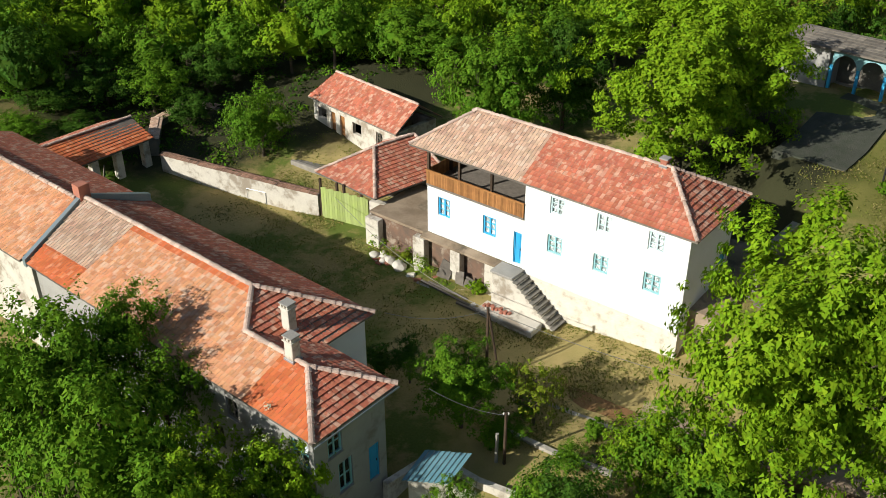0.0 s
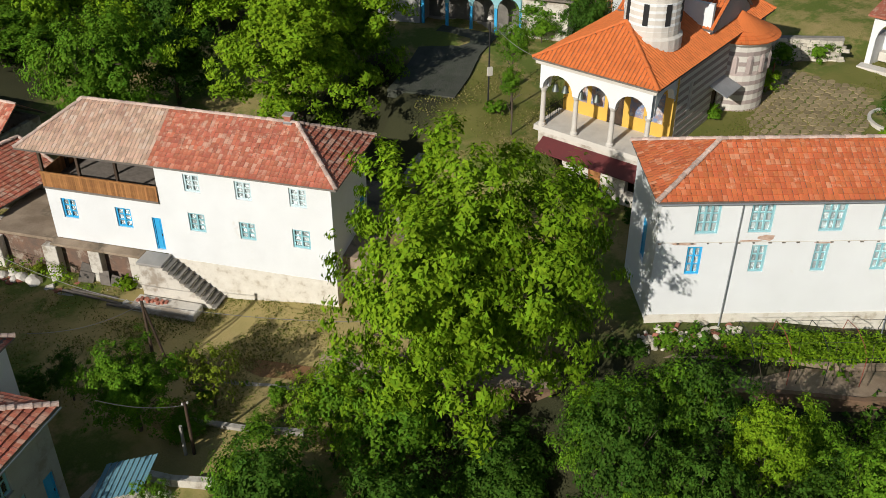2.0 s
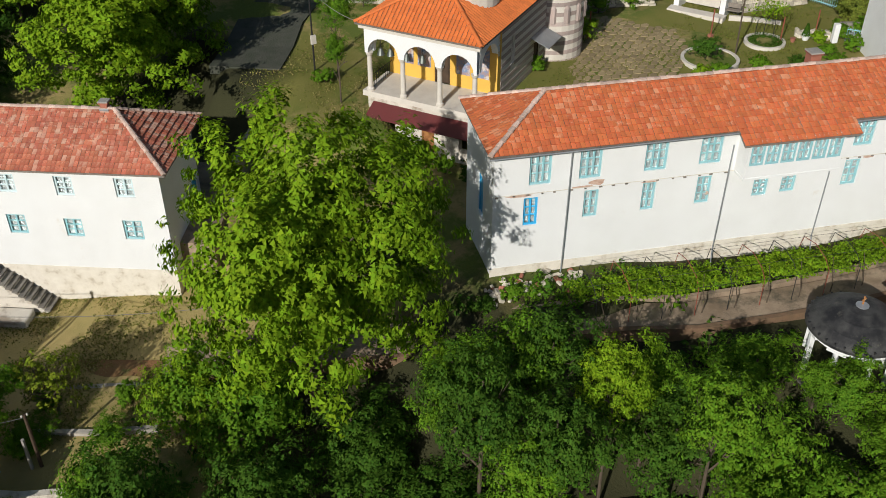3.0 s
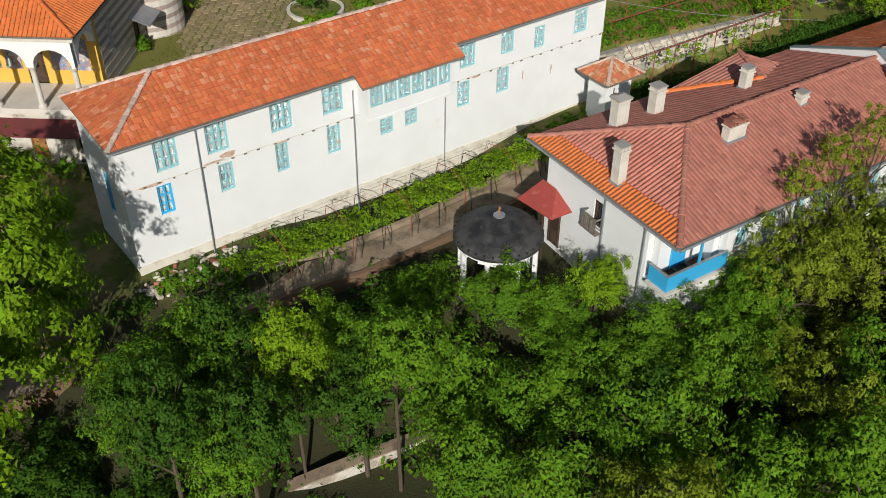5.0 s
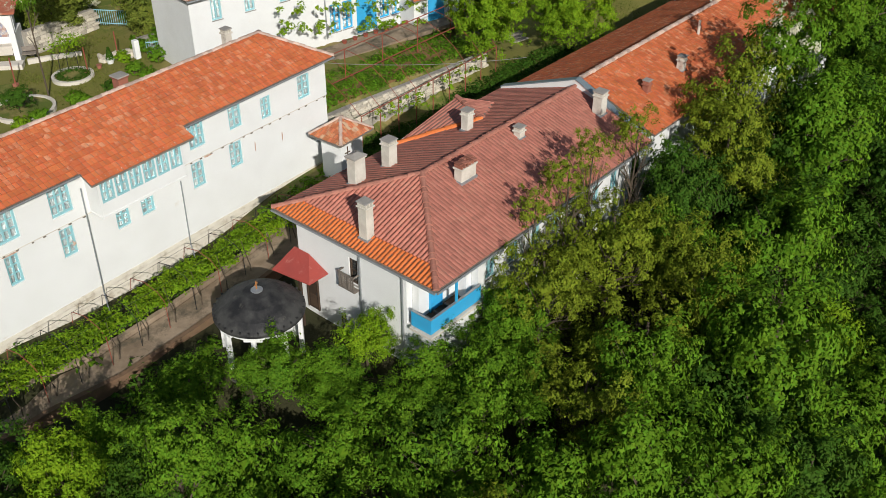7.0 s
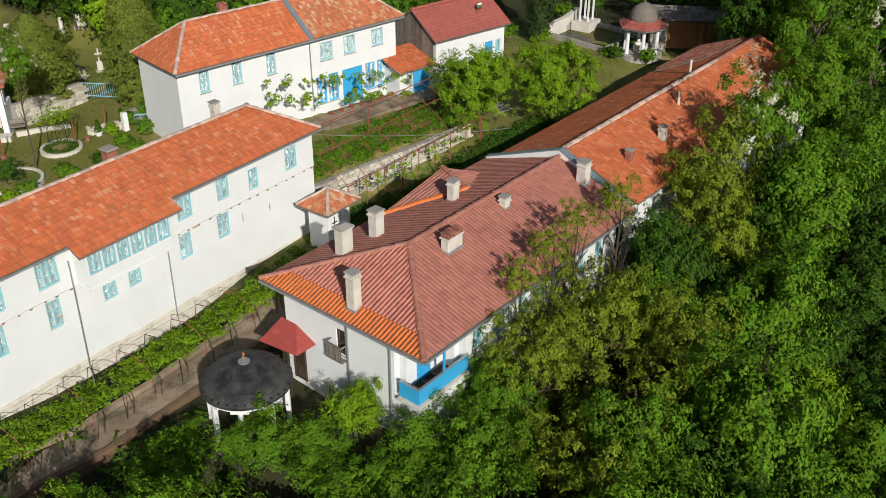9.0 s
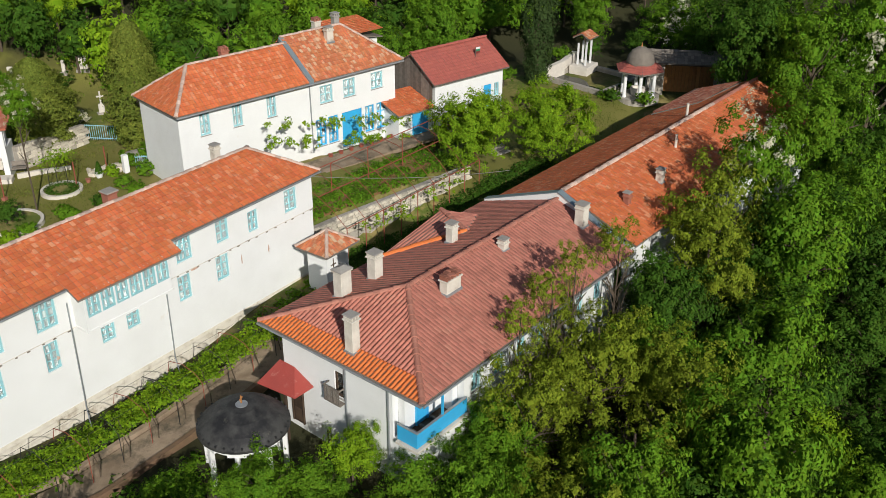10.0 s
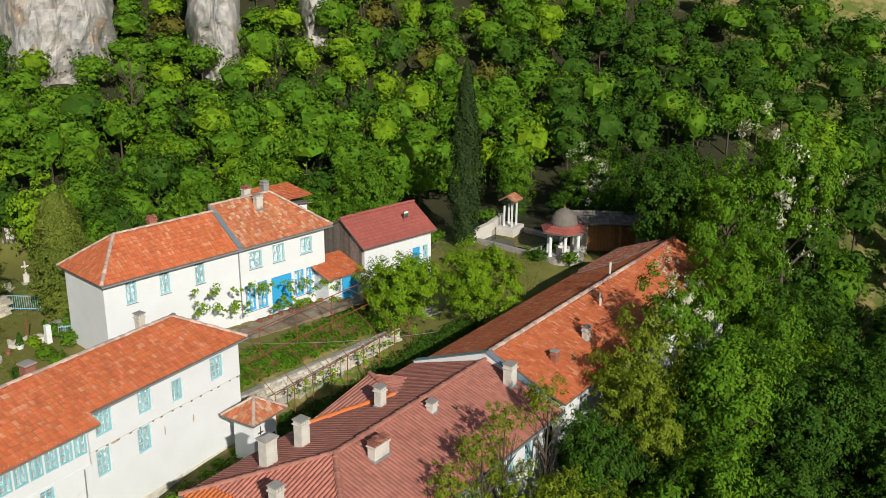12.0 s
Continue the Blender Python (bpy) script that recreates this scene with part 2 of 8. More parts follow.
def lathe(profile, sides=24, bm=None, centre=(0, 0, 0)):
    """A turned shape: profile of (radius, z) from bottom to top."""
    bm = bm or bmesh.new()
    c = Vector(centre)
    rings = []
    for r, z in profile:
        rings.append([bm.verts.new(c + Vector((r * math.cos(k * math.tau / sides), r * math.sin(k * math.tau / sides), z))) for k in range(sides)])
    for q, w in zip(rings, rings[1:]):
        for k in range(sides):
            bm.faces.new((q[k], q[(k + 1) % sides], w[(k + 1) % sides], w[k]))
    bm.faces.new(rings[0][::-1])
    bm.faces.new(rings[-1])
    return bm


def holed_wall(u0, u1, z0, z1, t, holes=(), base=None):
    """A wall standing in the xz plane at y 0..t, with rectangular holes (u0, u1, z0, z1) going through. base: z of the foot at u0 and u1."""
    us = sorted({u0, u1, *[h[0] for h in holes], *[h[1] for h in holes]})
    zs = sorted({z0, z1, *[h[2] for h in holes], *[h[3] for h in holes]})
    bm = bmesh.new()
    vs = {}

    def foot(u, z):
        if base and z == z0:
            return base[0] + (base[1] - base[0]) * (u - u0) / (u1 - u0)
        return z

    def vert(i, j, k):
        if (i, j, k) not in vs:
            vs[i, j, k] = bm.verts.new((us[i], (0, t)[k], foot(us[i], zs[j])))
        return vs[i, j, k]

    def solid(i, j):
        if not (0 <= i < len(us) - 1 and 0 <= j < len(zs) - 1):
            return False
        cu, cz = (us[i] + us[i + 1]) / 2, (zs[j] + zs[j + 1]) / 2
        return not any(h[0] < cu < h[1] and h[2] < cz < h[3] for h in holes)

    for i in range(len(us) - 1):
        for j in range(len(zs) - 1):
            if not solid(i, j):
                continue
            bm.faces.new([vert(*q, 0) for q in ((i, j), (i + 1, j), (i + 1, j + 1), (i, j + 1))])
            bm.faces.new([vert(*q, 1) for q in ((i, j + 1), (i + 1, j + 1), (i + 1, j), (i, j))])
            for di, dj, p, q in ((-1, 0, (i, j), (i, j + 1)), (1, 0, (i + 1, j + 1), (i + 1, j)), (0, -1, (i + 1, j), (i, j)), (0, 1, (i, j + 1), (i + 1, j + 1))):
                if not solid(i + di, j + dj):
                    bm.faces.new((vert(*p, 0), vert(*q, 0), vert(*q, 1), vert(*p, 1)))
    return bm




def on_wall(side, x0, x1, y0, y1):
    """Pose of a wall of the box x0..x1, y0..y1 seen from outside: x along it from its left end, y into the house."""
    return {"south": pose(x0, y0, 0), "east": pose(x1, y0, 0, 0, 0, 90), "north": pose(x1, y1, 0, 0, 0, 180), "west": pose(x0, y1, 0, 0, 0, -90)}[side]


def window(parent, m, u0, u1, z0, z1, paint, cols=2, rows=3, inset=0.10, curtain=True, sill=True, panes=True):
    """A casement: frame with bars, one pane of glass per light, a cloth or an unlit-black sheet behind; x along the
    wall.
    """
    w = part("window", boxes((u0, u1, inset + 0.10, inset + 0.13, z0, z1)), CURTAIN if curtain else DARK, parent, "casement window with a net curtain" if curtain else "casement window backed by unlit black", m)
    f, b = 0.11, 0.05
    fr = [(u0, u0 + f, inset - 0.02, inset + 0.06, z0, z1), (u1 - f, u1, inset - 0.02, inset + 0.06, z0, z1), (u0 + f, u1 - f, inset - 0.02, inset + 0.06, z1 - f, z1), (u0 + f, u1 - f, inset - 0.02, inset + 0.06, z0, z0 + f)]
    part("frame", boxes(*fr), paint, w)
    us = [u0 + f + (u1 - u0 - 2 * f) * i / cols for i in range(cols + 1)]
    zs = [z0 + f + (z1 - z0 - 2 * f) * j / rows for j in range(rows + 1)]
    bars = [(u - b, u + b, inset - 0.01, inset + 0.05, z0 + f, z1 - f) for u in us[1:-1]]
    bars += [(a + (b if i else 0), c - (b if i < cols - 1 else 0), inset + 0.0, inset + 0.04, z - b * 0.7, z + b * 0.7) for i, (a, c) in enumerate(zip(us, us[1:])) for z in zs[1:-1]]
    part("glazing_bar", boxes(*bars), paint, w)
    if panes:
        for i in range(cols):
            for j in range(rows):
                g = part("pane", boxes((us[i] + 0.01, us[i + 1] - 0.01, inset + 0.015, inset + 0.021, zs[j] + 0.01, zs[j + 1] - 0.01)), GLASS, w)
                g.visible_shadow = False
    if sill:
        part("sill", boxes((u0 - 0.05, u1 + 0.05, -0.06, inset - 0.02, z0 - 0.05, z0 - 0.004)), CONCRETE, w)
    return w


def door(parent, m, u0, u1, z0, z1, paint, inset=0.12, label="", lights=False):
    d = part("door", boxes((u0, u1, inset, inset + 0.05, z0, z1)), paint, parent, label, m)
    part("door_frame", boxes((u0, u0 + 0.07, inset - 0.05, inset - 0.002, z0, z1), (u1 - 0.07, u1, inset - 0.05, inset - 0.002, z0, z1), (u0 + 0.07, u1 - 0.07, inset - 0.05, inset - 0.002, z1 - 0.07, z1)), paint, d)
    part("panel", boxes((u0 + 0.17, u1 - 0.17, inset - 0.025, inset - 0.002, z0 + 0.15, z0 + (z1 - z0) * 0.45), bevel=0.01), paint, d)
    part("panel", boxes((u0 + 0.17, u1 - 0.17, inset - 0.025, inset - 0.002, z0 + (z1 - z0) * 0.5, z1 - 0.2), bevel=0.01), GLASS if lights else paint, d)
    part("handle", boxes((u1 - 0.14, u1 - 0.11, inset - 0.07, inset - 0.02, z0 + 0.98, z0 + 1.12)), IRON, d)
    return d


def tile_shape(tw, tl, curve, step, seed):
    """One tile: flat or rolled, its lower edge standing step above the course below."""
    prof = ((0.02, 0.0), (0.3, curve), (0.62, curve), (0.98, 0.0)) if curve < 0.03 else ((0.03, 0.0), (0.3, curve), (0.55, curve), (0.78, 0.008), (0.97, 0.02))
    n = len(prof)
    v = [(tw * f, y, h + c) for y, h in ((0, step), (tl * 1.12, 0.012)) for f, c in prof] + [(tw * prof[0][0], 0.012, 0), (tw * prof[-1][0], 0.012, 0)]
    f = [(i, i + 1, n + i + 1, n + i) for i in range(n - 1)] + [(2 * n, 2 * n + 1, *range(n - 1, -1, -1))]
    rnd = random.Random(seed)
    k = rnd.uniform(0.97, 1.0)
    return [(a * k, b, c + rnd.uniform(-0.004, 0.004)) for a, b, c in v], f


def tile_mesh(poly, along, tw=0.24, tl=0.34, rough=0.012, seed=1, lift=0.0, curve=0.009, step=0.062, pieces=None, most=0):
    """Tiles laid over a planar polygon in courses along the eave; the first whole ones go into pieces as poses of single tiles."""
    rnd = random.Random(seed)
    P = [Vector(p) for p in poly]
    ux = Vector(along).normalized()
    nrm = None
    for i in range(len(P)):
        c = (P[i] - P[i - 1]).cross(P[(i + 1) % len(P)] - P[i])
        if c.length > 1e-6:
            nrm = c.normalized()
            break
    if nrm.z < 0:
        nrm = -nrm
    uy = nrm.cross(ux)
    if uy.z < 0:
        uy, ux = -uy, -ux
    o = P[0]
    q = [((p - o).dot(ux), (p - o).dot(uy)) for p in P]

    def inside(x, y):
        c = False
        for (x1, y1), (x2, y2) in zip(q, q[1:] + q[:1]):
            if (y1 > y) != (y2 > y) and x < (x2 - x1) * (y - y1) / (y2 - y1) + x1:
                c = not c
        return c

    def span(y):
        xs = []
        for (x1, y1), (x2, y2) in zip(q, q[1:] + q[:1]):
            if (y1 > y) != (y2 > y):
                xs.append((x2 - x1) * (y - y1) / (y2 - y1) + x1)
        return sorted(xs)

    y0, y1 = min(b for _, b in q), max(b for _, b in q)
    verts, faces = [], []
    kinds = [tile_shape(tw, tl, curve, step, k) for k in range(5)]
    rows = max(1, math.ceil((y1 - y0) / tl))
    for r in range(rows):
        a = y0 + r * tl
        b = min(a + tl * 1.12, y1 + 0.02)
        xs = span(min(max(a + tl * 0.5, y0 + 0.01), y1 - 0.01))
        xa, xb = span(max(y0 + 0.005, a + 0.005)), span(min(b, y1 - 0.005))
        for x0, x1 in zip(xs[::2], xs[1::2]):
            k0, k1 = math.floor(x0 / tw), math.ceil(x1 / tw)
            for k in range(k0, k1):
                lo, hi = max(k * tw, x0 - 0.02), min((k + 1) * tw, x1 + 0.02)
                if hi - lo < 0.05:
                    continue
                jit = rnd.uniform(-rough, rough)
                at = o + ux * (lo + rnd.uniform(-0.008, 0.008)) + uy * (a + jit * 0.8) + nrm * (lift + abs(jit) * 0.6)
                if pieces is not None and len(pieces) < most and hi - lo > tw * 0.99 and b - a > tl and r < 9:
                    pieces.append(Matrix.Translation(at) @ Matrix((ux, uy, nrm)).transposed().to_4x4())
                    continue
                sv, sf = kinds[rnd.randrange(5)]
                kx, ky = (hi - lo) / tw, (b - a) / (tl * 1.12)
                base = len(verts)
                verts.extend(at + ux * (p * kx) + uy * (q2 * ky) + nrm * w for p, q2, w in sv)
                faces.extend(tuple(base + i for i in f) for f in sf)
    me = bpy.data.meshes.new("tiles")
    me.from_pydata(verts, [], faces)
    me.update()
    return me


def slab(poly, t):
    """A flat slab under a polygon, t thick downwards."""
    bm = bmesh.new()
    top = [bm.verts.new(p) for p in poly]
    bot = [bm.verts.new(Vector(p) - Vector((0, 0, t))) for p in poly]
    bm.faces.new(top)
    bm.faces.new(bot[::-1])
    n = len(poly)
    for i in range(n):
        bm.faces.new((top[i], bot[i], bot[(i + 1) % n], top[(i + 1) % n]))
    return bm


def cap_shape(seed):
    """A half-round cap tile, 1 long and 1 in radius, wider at its lower end."""
    rnd = random.Random(seed)
    bm = bmesh.new()
    rings = []
    for x, rr in ((-0.03, 1.1 + rnd.uniform(-0.04, 0.1)), (1.08, 0.88)):
        rings.append([bm.verts.new((x, math.cos(k * math.pi / 5) * rr, math.sin(k * math.pi / 5) * rr * 0.8)) for k in range(6)])
    for k in range(5):
        bm.faces.new((rings[0][k], rings[0][k + 1], rings[1][k + 1], rings[1][k]))
    bm.faces.new(rings[0])
    bm.faces.new(rings[1][::-1])
    return mesh_of(bm)


for k in range(3):
    SHAPES["cap", k] = cap_shape(k)


def ridge_caps(p0, p1, r=0.13, step=0.36, seed=3):
    """Poses of half-round cap tiles along a line."""
    rnd = random.Random(seed)
    a, b = Vector(p0), Vector(p1)
    d = b - a
    n = max(1, round(d.length / step))
    w = d.normalized()
    s = w.cross(Vector((0, 0, 1))).normalized()
    u = s.cross(w)
    row = []
    for i in range(n):
        c = a + d * (i / n) + u * (0.02 + rnd.uniform(-0.015, 0.015))
        k = r * rnd.uniform(0.94, 1.08)
        m = Matrix((w * d.length / n, s * k, u * k)).transposed().to_4x4()
        row.append(Matrix.Translation(c) @ m)
    return row


def roof_slope(parent, poly, along, tile, seed, tw=0.24, tl=0.34, under=WOOD_GREY, label="", rough=0.012, curve=0.009, step=0.062, singles=0):
    """One slope: a board deck with the tiles on it, some of them as single pieces."""
    s = part("roof", slab(poly, 0.10), under, parent, label)
    single = []
    t = part("roof_tiles", tile_mesh(poly, along, tw, tl, rough, seed, 0.0, curve, step, single, singles), tile, s)
    t["kind"] = "stuff"
    for i, q in enumerate(single):
        key = ("tile", tw, tl, curve, step, i % 4)
        if key not in SHAPES:
            me = bpy.data.meshes.new("roof_tile")
            sv, sf = tile_shape(tw, tl, curve, step, i % 4)
            me.from_pydata(sv, [], sf)
            SHAPES[key] = me
        part("roof_tile", shared(key, tile), None, s, "", q)
    return s


def chimney(m, w, d, h, label, cap="slab", body=CHIMNEY_WASH):
    """A chimney stack standing on a roof: body, flashing, pierced top."""
    c = thing("chimney", m, label, "chimney", "roof chimneys")
    part("shaft", boxes((-w / 2, w / 2, -d / 2, d / 2, -0.9, h), bevel=0.02), body, c)
    part("flashing", boxes((-w / 2 - 0.06, w / 2 + 0.06, -d / 2 - 0.06, d / 2 + 0.06, -0.3, 0.10), bevel=0.02), ZINC, c, "grey sheet flashing")
    part("collar", boxes((-w / 2 - 0.06, w / 2 + 0.06, -d / 2 - 0.06, d / 2 + 0.06, h + 0.003, h + 0.09), bevel=0.015), body, c)
    if cap == "slab":
        part("cap", boxes((-w / 2 - 0.08, w / 2 + 0.08, -d / 2 - 0.08, d / 2 + 0.08, h + 0.094, h + 0.17), bevel=0.02), CONCRETE, c)
    elif cap == "hip":
        bm = boxes((-w / 2 - 0.08, w / 2 + 0.08, -d / 2 - 0.08, d / 2 + 0.08, h + 0.094, h + 0.15))
        q = [bm.verts.new((sx * (w / 2 + 0.05), sy * (d / 2 + 0.05), h + 0.151)) for sx, sy in ((-1, -1), (1, -1), (1, 1), (-1, 1))]
        r = [bm.verts.new((sx * 0.14, 0, h + 0.30)) for sx in (-1, 1)]
        for f in ((q[0], q[1], r[1], r[0]), (q[1], q[2], r[1]), (q[2], q[3], r[0], r[1]), (q[3], q[0], r[0])):
            bm.faces.new(f)
        part("cap", bm, CONCRETE, c)
    else:
        k = max(2, round(w / 0.22))
        for i in range(k + 1):
            x = -w / 2 + 0.05 + (w - 0.1) * i / k
            part("brick", boxes((x - 0.05, x + 0.05, -d / 2, d / 2, h + 0.092, h + 0.27)), BRICK if cap == "brick" else body, c)
        if cap == "brick":
            for i in range(5):
                x = -w / 2 + w * (i + 0.5) / 5
                for j, y in enumerate((-d / 4 - 0.02, d / 4 + 0.02)):
                    part("cap_brick", boxes((x - w * 0.11, x + w * 0.11, y - d * 0.27, y + d * 0.27, h + 0.274, h + 0.33), bevel=0.012), BRICK, c, "", pose(0, 0, 0.02 * ((i * 3 + j) % 3), 2 * ((i + j) % 3) - 2, 3 * (i % 2), 4 * ((i * 5 + j * 2) % 5) - 8))
        else:
            part("cap", boxes((-w / 2 - 0.06, w / 2 + 0.06, -d / 2 - 0.06, d / 2 + 0.06, h + 0.274, h + 0.34), bevel=0.02), CONCRETE, c)
    return c

# ---- ground ----
# heights of the valley floor: (x, y, z)
LOW_GROUND = [(0, 0, -13), (22, 4, -11), (-25, 18, -9), (0, 24, -7), (45, -12, -8), (85, -22, -5), (25, 19, -5.0), (10, 28, -6), (-15, 60, -3.5), (-3, 55, -3.5), (5, 48, -3.6), (9, 42, -3.6), (13, 44.5, -2.9), (5.5, 37.5, -3.3), (1.5, 38.5, -3.2), (9, 37.5, -3.5), (-5, 33, -4.4), (-22, 45, -4.2)]
HIGH_GROUND = [(17.5, 34, -2.4), (24, 29.5, 0.1), (26.0, 30.6, 1.0), (24.2, 31.6, 0.9), (29.5, 29.2, 0.8), (36, 23, 0.2), (51, 18, 1.3), (38, 13, -0.2), (46, 1, -1.5), (66, -3, 1.6), (70, 8, 2.5), (92, 8, 3.0), (112, -12, 5.5), (28.6, 44.6, 0.7), (30.6, 40.8, 0.8), (26.6, 47.4, 0.7), (27.4, 41.4, 0.3), (24.6, 44.5, 0.1), (72, 50, 3.6), (82, 57, 6.2), (66, 58, 4.5), (30, 66, 3.2), (-5, 85, 0.0), (-45, 75, 0)]
SPOTS = LOW_GROUND + HIGH_GROUND
# flat places: centre, size along and across, turn, height
LEVELS = [(48, 41.4, 12.5, 7.0, -28, 3.35), (57, 42, 9, 6, -30, 3.35), (63, 24.5, 8, 4, -33, 3.15), (34, 66, 9, 7, -30, 3.4), (27, 56, 5, 8, -30, 3.0), (17.4, 51.6, 2.6, 4.6, -38, -0.15)]


def ground_z(x, y):
    s = w = 0.0
    for a, b, c in SPOTS:
        d = ((x - a) ** 2 + (y - b) ** 2 + 2.0) ** -1.6
        s += c * d
        w += d
    z = s / w
    for a, b, l, m, turn, h in LEVELS:
        c, n = math.cos(radians(turn)), math.sin(radians(turn))
        u, v = (x - a) * c + (y - b) * n, -(x - a) * n + (y - b) * c
        e = max(abs(u) - l, abs(v) - m)
        k = min(max(1 - e / 2.5, 0), 1)
        z += (h - z) * k * k * (3 - 2 * k)
    up = max(x * 0.92 + y * 0.38 - 100, (y - 62) * 0.8 + (x - 40) * 0.5 - 14, 0)
    z += up * 0.27 + 0.003 * min(up, 70) ** 2
    far = math.hypot(x - 20, y - 30)
    if far > 160:
        z += (far - 160) * 0.12
    return z + 0.25 * noise.noise(Vector((x * 0.12, y * 0.12, 3.1))) + 0.06 * noise.noise(Vector((x * 0.6, y * 0.6, 7.7)))


LAWNS = [(25, 57, 7), (46, 42, 9), (57, 43, 8), (76, 55, 9), (63, 24, 4), (82, 9, 8), (70, 12, 5), (40, 27, 5)]
WORN = [(9, 42, 8), (2, 46, 6), (-6, 70, 6), (38, 22, 3), (5, 38, 5), (-16, 64, 4)]
# woodland soil, its colour darkened to stand in for shade under the trees
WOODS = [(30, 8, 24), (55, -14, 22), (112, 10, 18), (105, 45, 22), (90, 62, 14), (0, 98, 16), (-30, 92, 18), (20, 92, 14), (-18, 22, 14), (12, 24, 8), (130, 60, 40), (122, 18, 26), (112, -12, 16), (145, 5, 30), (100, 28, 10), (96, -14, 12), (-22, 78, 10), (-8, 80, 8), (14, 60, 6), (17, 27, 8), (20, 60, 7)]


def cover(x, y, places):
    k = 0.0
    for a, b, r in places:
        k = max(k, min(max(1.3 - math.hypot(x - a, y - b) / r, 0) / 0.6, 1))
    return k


def ground_mesh():
    bm = bmesh.new()
    xs = [-1500, -700, -350, -200, -140, -100, -85] + [i * 1.0 for i in range(-70, 151)] + [160, 175, 200, 240, 300, 420, 700, 1500]
    ys = [-1500, -700, -350, -200, -130, -90, -65] + [i * 1.0 for i in range(-50, 121)] + [130, 145, 165, 200, 250, 330, 500, 800, 1500]
    lay = [bm.verts.layers.float.new(n) for n in ("lush", "worn", "shade_dark_soil")]
    rows = []
    for y in ys:
        row = []
        for x in xs:
            v = bm.verts.new((x, y, ground_z(x, y)))
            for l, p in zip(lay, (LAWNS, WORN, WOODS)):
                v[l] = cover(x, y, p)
            row.append(v)
        rows.append(row)
    for r, s in zip(rows, rows[1:]):
        for i in range(len(xs) - 1):
            f = bm.faces.new((r[i], r[i + 1], s[i + 1], s[i]))
            f.smooth = True
    return bm


def soil_mat():
    m = mat("dry_grass_and_soil", (0.225, 0.20, 0.065), 0.95, second=(0.31, 0.24, 0.10), scale=0.30, amount=0.9, third=(0.11, 0.145, 0.026), third_scale=0.35, third_at=0.48, fine=9, bump=0.9, bump_scale=8)
    n, l = m.node_tree.nodes, m.node_tree.links
    b = n["Principled BSDF"]
    col = b.inputs["Base Color"].links[0].from_socket
    co = n.new("ShaderNodeTexCoord").outputs["Object"]
    # the third tint puts the trees' shade into the soil colour
    for name, c1, c2, sc in (("lush", (0.135, 0.155, 0.026), (0.21, 0.185, 0.055), 0.5), ("worn", (0.43, 0.32, 0.14), (0.25, 0.225, 0.075), 0.9), ("shade_dark_soil", (0.030, 0.034, 0.014), (0.05, 0.048, 0.02), 0.4)):
        at = n.new("ShaderNodeAttribute")
        at.attribute_name = name
        no = n.new("ShaderNodeTexNoise")
        no.inputs["Scale"].default_value, no.inputs["Detail"].default_value = sc, 6
        l.new(co, no.inputs["Vector"])
        mx = n.new("ShaderNodeMix")
        mx.data_type = "RGBA"
        mx.inputs[6].default_value, mx.inputs[7].default_value = (*c1, 1), (*c2, 1)
        l.new(no.outputs["Fac"], mx.inputs[0])
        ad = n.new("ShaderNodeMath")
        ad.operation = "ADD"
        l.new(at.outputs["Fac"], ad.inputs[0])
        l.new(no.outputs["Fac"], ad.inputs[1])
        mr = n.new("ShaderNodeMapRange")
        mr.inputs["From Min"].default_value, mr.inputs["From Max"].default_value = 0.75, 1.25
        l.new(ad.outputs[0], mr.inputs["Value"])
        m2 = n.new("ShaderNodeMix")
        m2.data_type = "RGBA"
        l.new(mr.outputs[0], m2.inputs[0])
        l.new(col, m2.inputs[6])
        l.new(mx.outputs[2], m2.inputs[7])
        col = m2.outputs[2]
    l.new(col, b.inputs["Base Color"])
    return m


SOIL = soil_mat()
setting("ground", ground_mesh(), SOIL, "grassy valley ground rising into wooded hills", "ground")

# ---- the white house with the timber balcony ----


